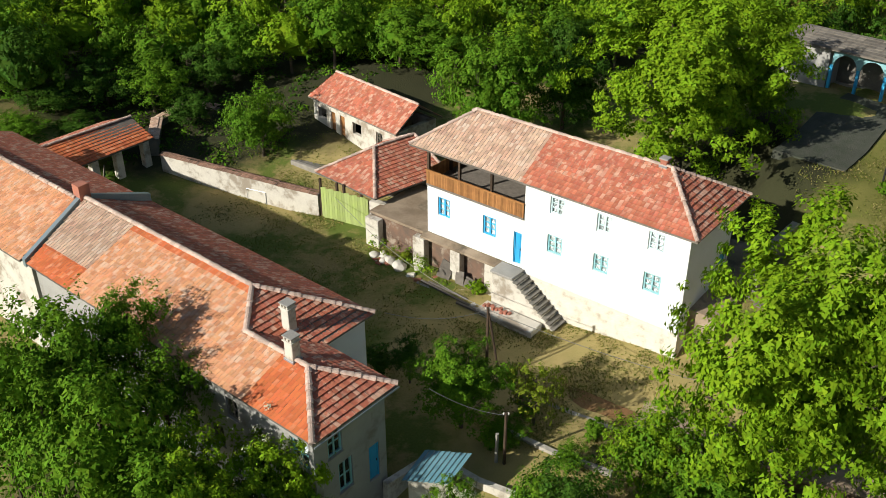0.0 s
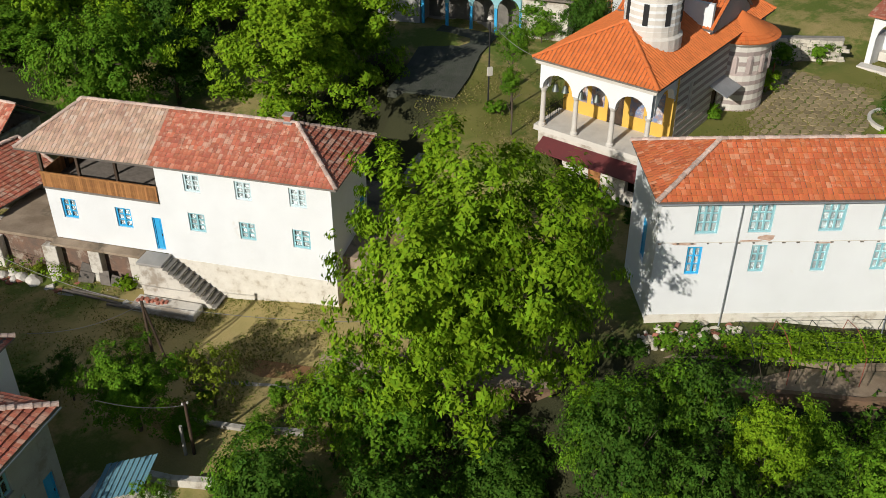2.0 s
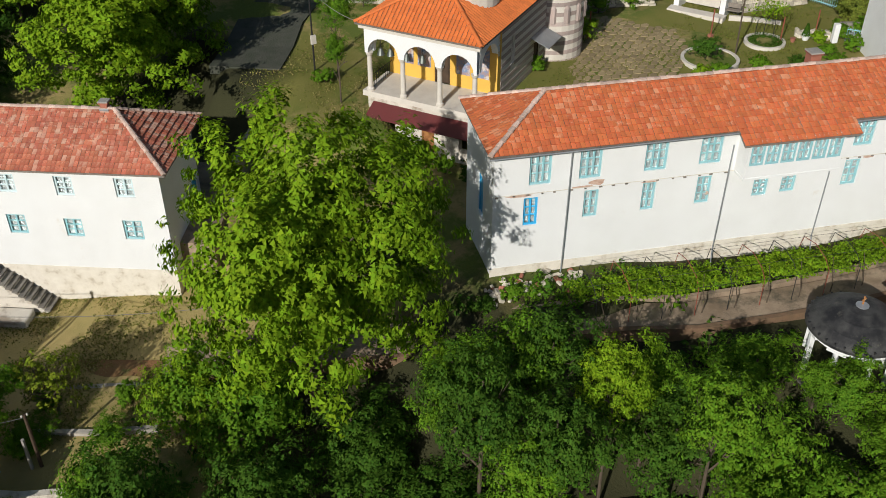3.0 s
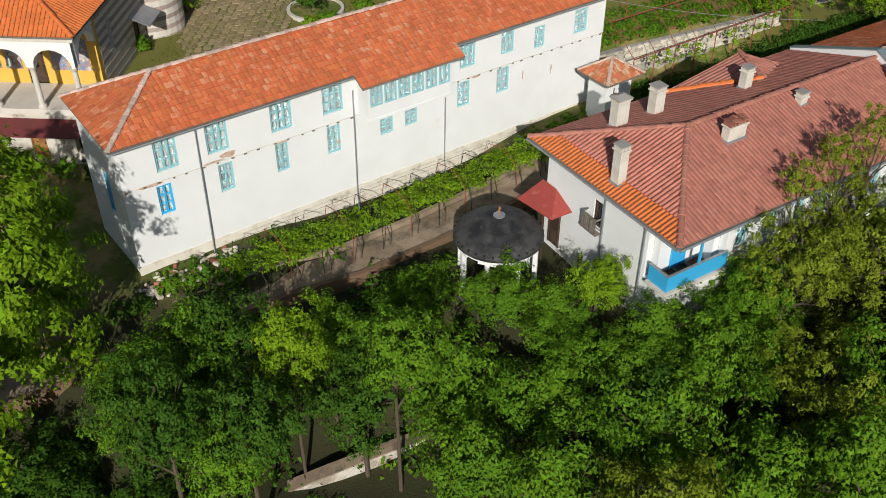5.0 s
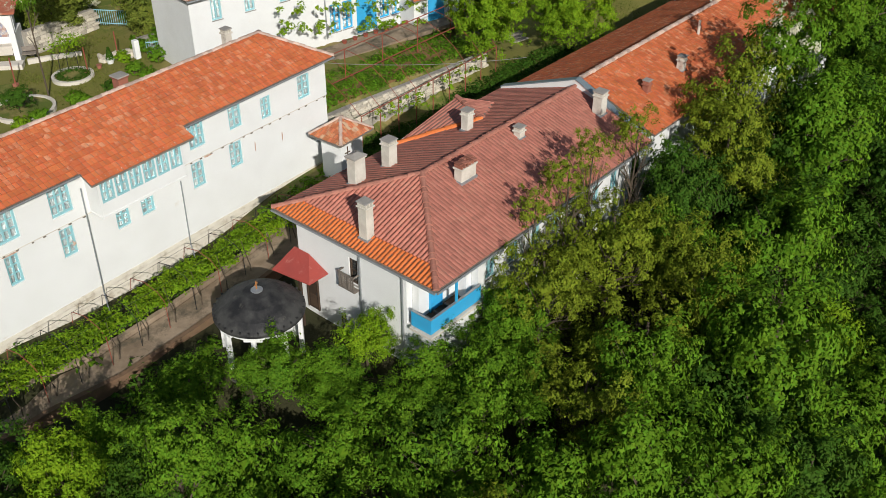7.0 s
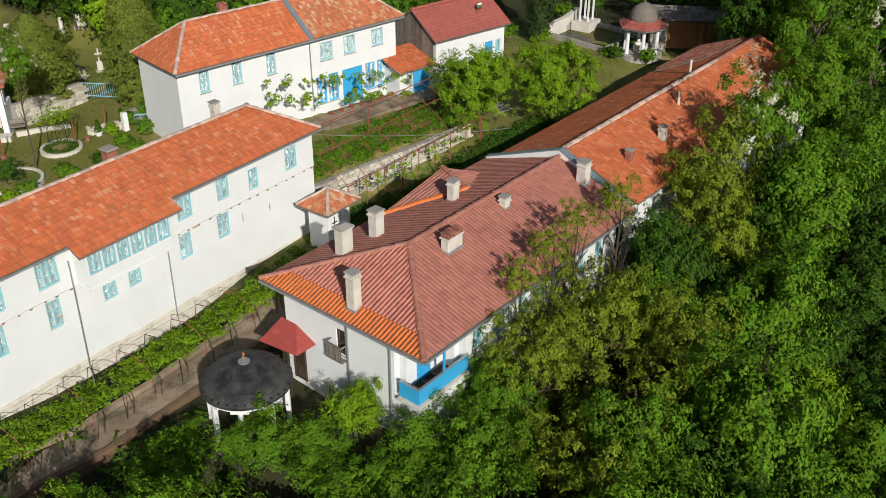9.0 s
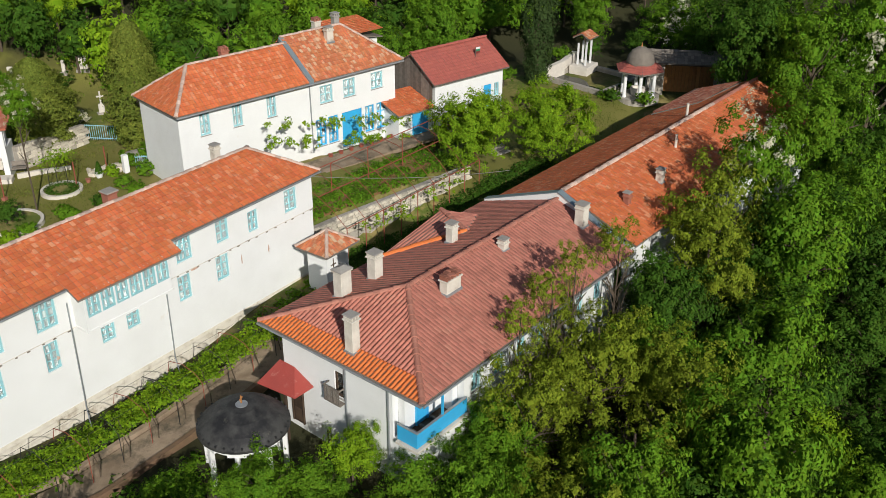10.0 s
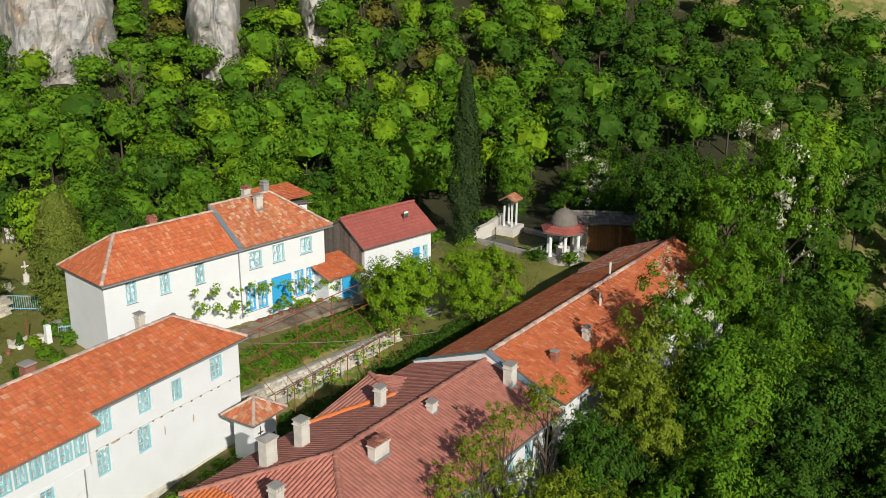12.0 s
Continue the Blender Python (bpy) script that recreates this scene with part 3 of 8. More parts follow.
def white_house():
    h = thing("house", pose(12.76, 44.26, 0, 0, 0, -38.1), "two-storey white house with red tile roof and timber balcony", "house")
    x0, x1, y0, y1 = -18.45, -0.08, 0.45, 6.3
    zt = 5.15
    holes = [(-9.05, -8.05, 3.62, 4.78), (-5.87, -4.87, 3.55, 4.75), (-2.58, -1.55, 3.56, 4.76), (-9.1, -8.05, 0.95, 2.2), (-5.89, -4.89, 0.89, 2.06), (-2.6, -1.52, 0.83, 2.08)]
    m = on_wall("south", x0, x1, y0, y1)
    # two bays: the balcony part to the west is one storey of wall
    xb = -10.83
    part("wall", holed_wall(xb, x1, -1.2, zt, 0.45, holes), PLASTER, h, "limewashed front wall", pose(0, y0, 0))
    part("plinth", holed_wall(xb, x1 + 0.02, -4.2, -1.2, 0.5), STONEWASH, h, "whitewashed rubble base", pose(0, y0 - 0.03, 0))
    low = [(-17.56, -16.56, 0.6, 1.95), (-13.93, -12.9, 0.5, 1.85), (-11.55, -10.95, -0.75, 1.5)]
    part("wall", holed_wall(x0, xb, -0.95, 2.55, 0.45, low), PLASTER, h, "limewashed front wall", pose(0, y0, 0))
    for q in holes:
        window(h, pose(0, y0, 0), *q, GREYBLUE if q[2] > 2 else PALEBLUE, sill=False)
    for q in low[:2]:
        window(h, pose(0, y0, 0), *q, BLUE, sill=False)
    door(h, pose(0, y0, 0), *low[2], BLUE, label="narrow bright blue plank door")
    me = on_wall("east", x0, x1, y0 + 0.45, y1)
    eh = [(4.1, 5.0, -0.3, 1.9), (5.0, 5.4, 3.9, 4.3)]
    part("wall", holed_wall(0, y1 - y0 - 0.45, -3.5, zt, 0.45, eh), PLASTER, h, "shaded white end wall", me)
    door(h, me, *eh[0], BLUE, label="blue side door")
    part("wall", holed_wall(0, x1 - x0 - 0.45, -3.5, zt, 0.4), PLASTER_SHADE, h, "plain rear wall", pose(x1 - 0.45, y1, 0, 0, 0, 180))
    part("wall", holed_wall(0, y1 - y0 - 0.85, -3.5, 2.55, 0.45), PLASTER, h, "white end wall", pose(x0, y1 - 0.4, 0, 0, 0, -90))
    # balcony
    part("balcony_floor", boxes((x0 + 0.002, xb, y0 - 0.12, y1 - 0.4, 2.56, 2.70)), WOOD_GREY, h, "grey board balcony floor")
    part("inner_wall", boxes((xb - 0.3, xb - 0.002, y0 + 0.46, y1 - 0.41, 2.71, zt)), PLASTER, h)
    n = 58
    for i in range(n):
        u = x0 + (xb - x0) * i / n
        part("rail_board", boxes((u + 0.006, u + (xb - x0) / n - 0.006, y0 - 0.10, y0 - 0.075, 2.66, 3.62)), WOOD, h)
    part("rail", boxes((x0 - 0.05, xb, y0 - 0.14, y0 - 0.03, 3.625, 3.70)), WOOD, h)
    k = 26
    for i in range(k):
        v = y0 + (y1 - y0 - 0.6) * i / k
        part("rail_board", boxes((x0 - 0.05, x0 - 0.025, v + 0.006, v + (y1 - y0 - 0.6) / k - 0.006, 2.66, 3.62)), WOOD, h)
    for u in (x0 + 0.1, x0 + 2.6, x0 + 5.1):
        part("post", boxes((u - 0.08, u + 0.08, y0 - 0.02, y0 + 0.14, 2.702, 5.1)), WOOD_DARK, h)
    for v in (2.4, 4.4, 5.8):
        part("post", boxes((x0, x0 + 0.16, y0 + v - 0.08, y0 + v + 0.08, 2.702, 5.1)), WOOD_DARK, h)
    part("beam", boxes((x0 - 0.1, xb, y0 - 0.05, y0 + 0.15, 5.0, 5.16)), WOOD_DARK, h)
    # roof
    X0, X1, Y0, Y1, ze, zr, yr = -19.6, 0.42, 0.05, 6.95, 5.24, 7.2, 3.5
    W, E = (-16.7, yr, zr), (-3.05, yr, zr)
    c = -11.0
    A, Bc, Bp, Cp, D = (X0, Y0, ze), (c, Y0, ze), (X1, Y0, ze), (X1, Y1, ze), (X0, Y1, ze)
    mid = (c + 0.0, yr, zr)
    roof_slope(h, [A, Bc, mid, W], (1, 0, 0), TILE_PALE, 21, curve=0.035, singles=120)
    roof_slope(h, [Bc, Bp, E, mid], (1, 0, 0), TILE_RED, 22, singles=180)
    roof_slope(h, [Bp, Cp, E], (0, 1, 0), TILE_RED, 23, step=0.085)
    roof_slope(h, [Cp, D, W, E], (1, 0, 0), TILE_RED, 24)
    roof_slope(h, [D, A, W], (0, 1, 0), TILE_PALE, 25)
    up = Vector((0, 0, 0.05))
    for p, q in ((W, E), (Bp, E), (Cp, E), (A, W), (D, W)):
        part("ridge", ridge_caps(Vector(p) + up, Vector(q) + up), RIDGE, h)
    # outside stair
    st = thing("stair", pose(12.76, 44.26, 0, 0, 0, -38.1), "worn stone stair beside the white house", "stairs")
    k = 10
    for i in range(k):
        u = -10.6 + i * 0.32
        z = -0.95 - (i + 1) * 0.245
        part("step", boxes((u, u + 0.36, y0 - 1.35, y0 - 0.05, z - 0.1, z), bevel=0.015), STONE_DARK, st)
    part("side_wall", slab([(-12.2, y0 - 1.3, -1.2), (-10.6, y0 - 1.3, -1.2), (-7.5, y0 - 1.3, -3.6), (-7.5, y0 - 0.1, -3.6), (-10.6, y0 - 0.1, -1.2), (-12.2, y0 - 0.1, -1.2)], 2.6), PLASTER_OLD, st)
    part("landing", boxes((-12.3, -10.62, y0 - 1.4, y0 - 0.04, -1.1, -0.95), bevel=0.02), CONCRETE, st)
    chimney(pose(12.76, 44.26, 0, 0, 0, -38.1) @ pose(-3.6, yr + 0.1, zr, 0, 0, 0), 0.4, 0.4, 0.35, "small brick chimney on the house ridge", "slab", BRICK)
    return h


white_house()


PEELED = mat("bared_brick_and_mortar", (0.60, 0.44, 0.35), 0.95, second=(0.42, 0.27, 0.20), scale=5.0, amount=0.9, bump=0.5, bump_scale=14)


# ---- the long white wing ----
def long_wing():
    base = pose(25.08, 31.85, 0, 0, 0, -22.15)
    h = thing("long_house", base, "long two-storey whitewashed wing with orange-red tile roof", "house")
    x0, x1, y0, y1 = 0.35, 30.6, 0.4, 6.0
    up = [(2.14, 3.27, 6.2, 7.95), (4.72, 5.87, 6.25, 7.95), (8.15, 9.35, 6.28, 7.97), (11.1, 12.3, 6.33, 7.99), (19.75, 20.85, 6.4, 8.0), (22.65, 23.6, 6.45, 8.03), (25.1, 25.9, 6.15, 7.5), (28.15, 29.2, 6.25, 7.75)]
    lo = [(1.95, 2.7, 3.8, 5.45), (5.12, 5.9, 3.9, 5.5), (8.25, 8.98, 3.9, 5.55), (11.25, 12.05, 3.92, 5.55), (14.5, 15.35, 3.95, 5.1), (16.1, 16.95, 4.0, 5.1), (19.65, 20.55, 4.0, 5.55), (22.45, 23.4, 4.05, 5.6)]
    part("wall", holed_wall(x0, x1, 5.72, 8.2, 0.4, up), PLASTER, h, "limewashed upper wall", pose(0, y0, 0))
    part("wall", holed_wall(x0, x1, -0.6, 5.70, 0.45, lo), PLASTER, h, "limewashed lower wall", pose(0, y0 + 0.06, 0))
    for q in up:
        window(h, pose(0, y0, 0), *q, PALEBLUE, 3 if q[1] - q[0] > 1.1 else 2, 3, sill=False)
    for i, q in enumerate(lo):
        window(h, pose(0, y0 + 0.06, 0), *q, BLUE if i == 0 else PALEBLUE, 2, 3, sill=False)
    mw = on_wall("west", x0, x1, y0 + 0.5, y1)
    part("wall", holed_wall(0, y1 - y0 - 0.52, -0.6, 8.2, 0.4, [(2.6, 3.6, 3.2, 5.6)]), PLASTER, h, "white end wall", mw)
    door(h, mw, 2.6, 3.6, 3.2, 5.6, BLUE)
    part("wall", holed_wall(0, y1 - y0 - 0.52, -0.6, 8.2, 0.4), PLASTER, h, "white end wall", on_wall("east", x0, x1, y0 + 0.52, y1))
    part("wall", holed_wall(0, x1 - x0 - 0.82, -0.6, 8.2, 0.4), PLASTER, h, "rear wall", pose(x1 - 0.41, y1, 0, 0, 0, 180))
    k = 40
    rb = random.Random(17)
    for i in range(k):
        u = x0 + 0.2 + (x1 - x0 - 0.4) * i / (k - 1) + rb.uniform(-0.1, 0.1)
        part("beam_end", boxes((u - rb.uniform(0.03, 0.12), u + 0.04, y0 - 0.02, y0 + 0.05, 5.64, 5.702)), WOOD_GREY, h)
    for i, (u, z, w, hh, v) in enumerate(((5.7, 5.98, 0.45, 0.22, y0), (5.0, 5.80, 0.75, 0.07, y0), (1.7, 5.62, 0.7, 0.10, y0 + 0.06), (11.9, 4.5, 0.12, 0.14, y0 + 0.06), (24.4, 4.7, 0.06, 0.35, y0 + 0.06), (26.6, 4.5, 0.06, 0.35, y0 + 0.06), (8.6, 5.60, 0.5, 0.06, y0 + 0.06), (20.9, 5.62, 0.4, 0.08, y0 + 0.06))):
        bm = bmesh.new()
        ring = [(u + w * math.cos(k * math.tau / 11) * rb.uniform(0.6, 1.1), z + hh * math.sin(k * math.tau / 11) * rb.uniform(0.6, 1.1)) for k in range(11)]
        fr = [bm.verts.new((a, v - 0.005, b)) for a, b in ring]
        bk = [bm.verts.new((a, v + 0.002, b)) for a, b in ring]
        bm.faces.new(fr)
        for k in range(11):
            bm.faces.new((fr[k], bk[k], bk[(k + 1) % 11], fr[(k + 1) % 11]))
        part("bare_patch", bm, PEELED, h, "patch of bared pinkish brick and old mortar")
    part("floor_band", boxes((x0, x1, y0 - 0.015, y0 - 0.002, 5.725, 5.76)), PLASTER_OLD, h, "thin stained floor band")
    part("wall_foot", boxes((x0 - 0.06, x1, y0 + 0.02, y0 + 0.055, -2.2, 1.35)), STONEWASH, h, "bare rubble foot of the wall")
    # glazed bay
    b0, b1, yb = 13.15, 18.45, -0.65
    bw = [(b0 + 0.15 + i * 0.86, b0 + 0.15 + i * 0.86 + 0.76, 6.55, 7.75) for i in range(6)]
    bay = part("glazed_bay", holed_wall(b0, b1, 5.85, 7.95, 0.12, bw), PLASTER, h, "projecting bay with pale blue windows", pose(0, yb, 0))
    for q in bw:
        window(h, pose(0, yb, 0), *q, PALEBLUE, 2, 2, inset=0.03, sill=False)
    part("bay_side", boxes((b0, b0 + 0.12, yb + 0.122, y0 - 0.003, 5.85, 7.95), (b1 - 0.12, b1, yb + 0.122, y0 - 0.003, 5.85, 7.95)), PLASTER, h)
    part("bay_floor", boxes((b0 - 0.03, b1 + 0.03, yb - 0.03, y0 - 0.064, 5.72, 5.848)), PLASTER, h)
    # roof with the bay's extension
    ze, zr, yr = 8.25, 9.9, 3.2
    W, E = (3.6, yr, zr), (28.0, yr, zr)
    X1 = 31.0
    s1 = [(0, 0, ze), (12.8, 0, ze), (12.8, yr, zr), W]
    k2 = (zr - ze) / yr
    yo = -0.8
    s2 = [(12.8, yo, ze + k2 * yo), (19.2, yo, ze + k2 * yo), (19.2, yr, zr), (12.8, yr, zr)]
    s3 = [(19.2, 0, ze), (X1, 0, ze), E, (19.2, yr, zr)]
    for i, s in enumerate((s1, s2, s3)):
        roof_slope(h, s, (1, 0, 0), TILE_WARM, 31 + i, singles=100)
    roof_slope(h, [(X1, 0, ze), (X1, 6.4, ze), E], (0, 1, 0), TILE_WARM, 35)
    roof_slope(h, [(X1, 6.4, ze), (0, 6.4, ze), W, E], (1, 0, 0), TILE_WARM, 36)
    roof_slope(h, [(0, 6.4, ze), (0, 0, ze), W], (0, 1, 0), TILE_WARM, 37)
    upv = Vector((0, 0, 0.05))
    for p, q in ((W, E), ((0, 0, ze), W), ((0, 6.4, ze), W), ((X1, 0, ze), E), ((X1, 6.4, ze), E)):
        part("ridge", ridge_caps(Vector(p) + upv, Vector(q) + upv), RIDGE, h)
    part("gutter", tube([(0, -0.08, ze - 0.1), (12.75, -0.08, ze - 0.06)], 0.045), ZINC, h)
    part("gutter", tube([(19.25, -0.08, ze - 0.1), (X1, -0.08, ze - 0.06)], 0.045), ZINC, h)
    for u, zz in ((4.25, 7.9), (12.85, 7.3), (18.75, 7.2)):
        part("downpipe", tube([(u, y0 - 0.08, zz), (u - 0.05, y0 - 0.08, 3.0), (u - 0.08, y0 - 0.08, 0.9), (u - 0.5, y0 - 0.9, 0.3)], 0.038), ZINC, h)
    return h


long_wing()
for u, v in ((26.6, 4.4),):
    chimney(pose(25.08, 31.85, 0, 0, 0, -22.15) @ pose(u, v, 9.2), 0.45, 0.45, 0.85, "weathered chimney stack behind the long roof", "open", PLASTER_OLD)
chimney(pose(25.08, 31.85, 0, 0, 0, -22.15) @ pose(18.4, 3.6, 9.5), 0.6, 0.6, 0.85, "short red brick chimney on the long roof", "slab", BRICK)


# ---- the brown-roofed house with the blue balcony ----
def brown_house():
    base = pose(35.24, 8.85, 0, 0, 0, -25.6)
    h = thing("brown_roofed_house", base, "white house with brown-red tile roof and blue corner balcony", "house")
    x0, x1, y0, y1 = 0.75, 18.6, 0.75, 9.8
    ze, zr, yr = 5.95, 7.68, 5.15
    sw = [(4.9 + i * 1.9, 5.65 + i * 1.9, 3.4, 4.7) for i in range(7)]
    part("wall", holed_wall(4.3, x1, -3, ze, 0.4, sw), PLASTER, h, "white side wall", pose(0, y0, 0))
    for q in sw:
        window(h, pose(0, y0, 0), *q, PALEBLUE, 2, 2)
    wh = [(3.7, 4.3, 3.1, 4.6)]
    part("wall", holed_wall(0, y1 - y0 - 1.5, -3, ze, 0.4, wh), PLASTER, h, "white gable-end wall", pose(x0, y1, 0, 0, 0, -90))
    window(h, pose(x0, y1, 0, 0, 0, -90), *wh[0], WOOD_DARK, 1, 2, curtain=False)
    part("wall", boxes((3.9, 4.3, y0 + 0.41, y0 + 1.5, -3, ze), (x0 + 0.41, 3.89, y0 + 1.1, y0 + 1.5, -3, ze)), PLASTER, h)
    part("wall", boxes((x0, x0 + 0.4, y0, y0 + 1.49, -3, 2.44), (x0 + 0.41, 4.29, y0, y0 + 0.4, -3, 2.44)), PLASTER, h)
    part("balcony_floor", boxes((x0 - 0.3, 4.4, y0 - 0.3, y0 + 1.09, 2.45, 2.6), bevel=0.01), PLASTER_OLD, h, "white-edged balcony slab")
    # boards kept dark in colour to stand in for shade inside the recess
    part("balcony_boards", boxes(*[(x0 - 0.05 + 0.3 * i, x0 + 0.24 + 0.3 * i, y0 - 0.05, y0 + 1.08, 2.604, 2.63) for i in range(11)]), WOOD_DARK, h, "balcony boards, dark timber put in for the recess shade")
    part("balcony_panel", boxes((x0 - 0.15, x0 - 0.1, y0 - 0.15, y0 + 1.08, 2.635, 3.5), (x0 - 0.09, 4.35, y0 - 0.15, y0 - 0.1, 2.635, 3.5)), BLUE, h, "bright blue balcony panels")
    part("balcony_rail", boxes((x0 - 0.19, x0 - 0.06, y0 - 0.19, y0 + 1.08, 3.503, 3.55), (x0 - 0.05, 4.35, y0 - 0.19, y0 - 0.06, 3.503, 3.55), bevel=0.01), ZINC, h, "grey metal handrail")
    part("balcony_post", boxes((2.45, 2.55, y0 - 0.17, y0 - 0.07, 3.554, ze - 0.1)), BLUE, h)
    for u in (1.4, 2.0, 2.8):
        part("floor_board", boxes((u, u + 0.12, y0 + 0.1, y0 + 0.95, 2.64, 2.75)), WOOD_GREY, h)
    door(h, pose(0, y0 + 1.04, 0), 1.9, 2.8, 2.64, 4.7, BLUE, inset=0.0)
    part("wall", boxes((x1 - 0.4, x1, y0 + 0.41, y1, -3, ze), (x0 + 0.41, x1 - 0.41, y1 - 0.4, y1, -3, ze)), PLASTER, h)
    A, B, C, D = (0, -0.25, ze), (18.8, -0.25, ze), (18.8, 10.65, ze), (0, 10.65, ze)
    W, E = (5.24, yr, zr), (18.8, yr, zr)
    roof_slope(h, [A, B, E, W], (1, 0, 0), TILE_BROWN, 41, 0.24, 0.36, curve=0.02, step=0.03, singles=140)
    roof_slope(h, [C, D, W, E], (1, 0, 0), TILE_BROWN, 42, 0.24, 0.36, curve=0.032, step=0.002, singles=0)
    k = 0.20
    mA, mD = (W[0] * k, -0.25 + (yr + 0.25) * k, ze + (zr - ze) * k), (W[0] * k, 10.65 - (10.65 - yr) * k, ze + (zr - ze) * k)
    roof_slope(h, [D, A, mA, mD], (0, 1, 0), TILE_ORANGE, 43, 0.24, 0.36, curve=0.05, step=0.04, singles=80)
    roof_slope(h, [mD, mA, W], (0, 1, 0), TILE_BROWN, 44, 0.24, 0.36, curve=0.085, step=0.04, singles=80)
    upv = Vector((0, 0, 0.05))
    for p, q in ((W, E), (A, W), (D, W)):
        part("ridge", ridge_caps(Vector(p) + upv, Vector(q) + upv, 0.15), TILE_CAP, h)
    # low cross gable on the shaded slope
    ga, gb, gc, gd = (8.9, 10.4, 6.05), (14.0, 10.2, 7.2), (13.0, 7.5, 7.02), (16.0, 9.0, 6.5)
    for k, tri in enumerate(((ga, gc, gb), (gb, gc, gd))):
        p, q, r = (Vector(v) for v in tri)
        level = (q - p).cross(r - p).cross(Vector((0, 0, 1))).normalized()
        roof_slope(h, tri, level, TILE_BROWN, 46 + k, 0.24, 0.36, curve=0.032, step=0.006, singles=0)
    part("gable_cheek", slab([(8.9, 10.5, 6.02), (14.0, 10.3, 7.12), (15.9, 10.5, 6.0)], 0.3), PLASTER, h)
    part("ridge", ridge_caps(Vector(ga) + upv, Vector(gc) + upv, 0.16), TILE_ORANGE, h)
    part("ridge", ridge_caps(Vector(gc) + upv, Vector(gb) + upv, 0.16), TILE_CAP, h)
    # raised party gable with metal coping
    prof = [(0.2, ze - 0.1), (yr, zr + 0.45), (10.6, ze + 0.15), (10.6, ze - 1.0), (0.2, ze - 1.2)]
    bm = bmesh.new()
    a = [bm.verts.new((18.85, v, z)) for v, z in prof]
    b = [bm.verts.new((19.2, v, z)) for v, z in prof]
    bm.faces.new(a)
    bm.faces.new(b[::-1])
    for i in range(5):
        bm.faces.new((a[i], b[i], b[(i + 1) % 5], a[(i + 1) % 5]))
    part("parapet", bm, PLASTER, h, "white party-gable parapet")
    for (v0, z0), (v1, z1) in zip(prof[:2], prof[1:3]):
        bm = slab([(18.78, v0, z0 + 0.06), (19.27, v0, z0 + 0.06), (19.27, v1, z1 + 0.06), (18.78, v1, z1 + 0.06)], 0.055)
        part("coping", bm, SHEET_BLUE, h, "blue-grey sheet coping")
    # red sheet canopy over the side door
    can = part("canopy", slab([(-0.72, 10.3, 2.72), (-0.40, 7.85, 2.72), (0.73, 7.65, 2.9), (0.73, 9.0, 3.5), (0.73, 10.1, 3.5)], 0.06), CANOPY_RED, h, "weathered red sheet canopy over the door")
    part("canopy_post", boxes((-0.42, -0.28, 8.55, 8.7, -0.4, 2.66)), WOOD_DARK, can)
    door(h, pose(x0 - 0.07, 9.3, 0, 0, 0, -90), 0, 0.85, 0.1, 2.15, WOOD_DARK, inset=-0.0)
    part("downpipe", tube([(x0 - 0.1, 5.25, 5.8), (x0 - 0.1, 5.25, 0.2)], 0.05), ZINC, h)
    part("downpipe", tube([(0.05, 2.0, 5.9), (0.5, 2.45, 5.4), (x0 - 0.08, 2.45, 5.0), (x0 - 0.08, 2.45, 1.0)], 0.05), ZINC, h)
    box = part("window_box", boxes((x0 - 0.42, x0 - 0.38, 5.4, 6.5, 2.9, 3.0), (x0 - 0.42, x0 - 0.38, 5.4, 6.5, 3.75, 3.85), (x0 - 0.37, x0 - 0.003, 5.4, 6.5, 2.86, 2.9)), WOOD_GREY, h, "dark slatted timber guard before the window")
    for i in range(8):
        part("slat", boxes((x0 - 0.41, x0 - 0.385, 5.42 + i * 0.135, 5.52 + i * 0.135, 3.003, 3.747)), WOOD_GREY, box)
    for y in (5.4, 6.46):
        part("side_rail", boxes((x0 - 0.375, x0 - 0.003, y, y + 0.04, 3.76, 3.84)), WOOD_GREY, box)
    part("gutter", tube([(-0.08, -0.25, ze - 0.1), (-0.08, 10.65, ze - 0.1)], 0.06), ZINC, h)
    part("gutter", tube([(0, -0.33, ze - 0.1), (18.8, -0.33, ze - 0.1)], 0.06), ZINC, h)
    for u, v, z, w, d, hh, cap in ((3.75, 8.3, 6.6, 0.75, 0.6, 1.5, "hip"), (6.1, 8.22, 6.6, 0.6, 0.6, 1.35, "open"), (0.85, 4.82, 6.2, 0.5, 0.55, 1.75, "open"), (6.9, 3.75, 7.2, 1.15, 0.5, 0.75, "brick"), (11.5, 7.37, 6.95, 0.5, 0.5, 0.95, "open"), (12.1, 4.25, 7.3, 0.45, 0.45, 0.4, "open"), (18.05, 2.95, 6.9, 0.6, 0.6, 1.15, "open")):
        chimney(base @ pose(u, v, z), w, d, hh, "rendered chimney stack on a brown tile roof", cap)
    return h


brown_house()


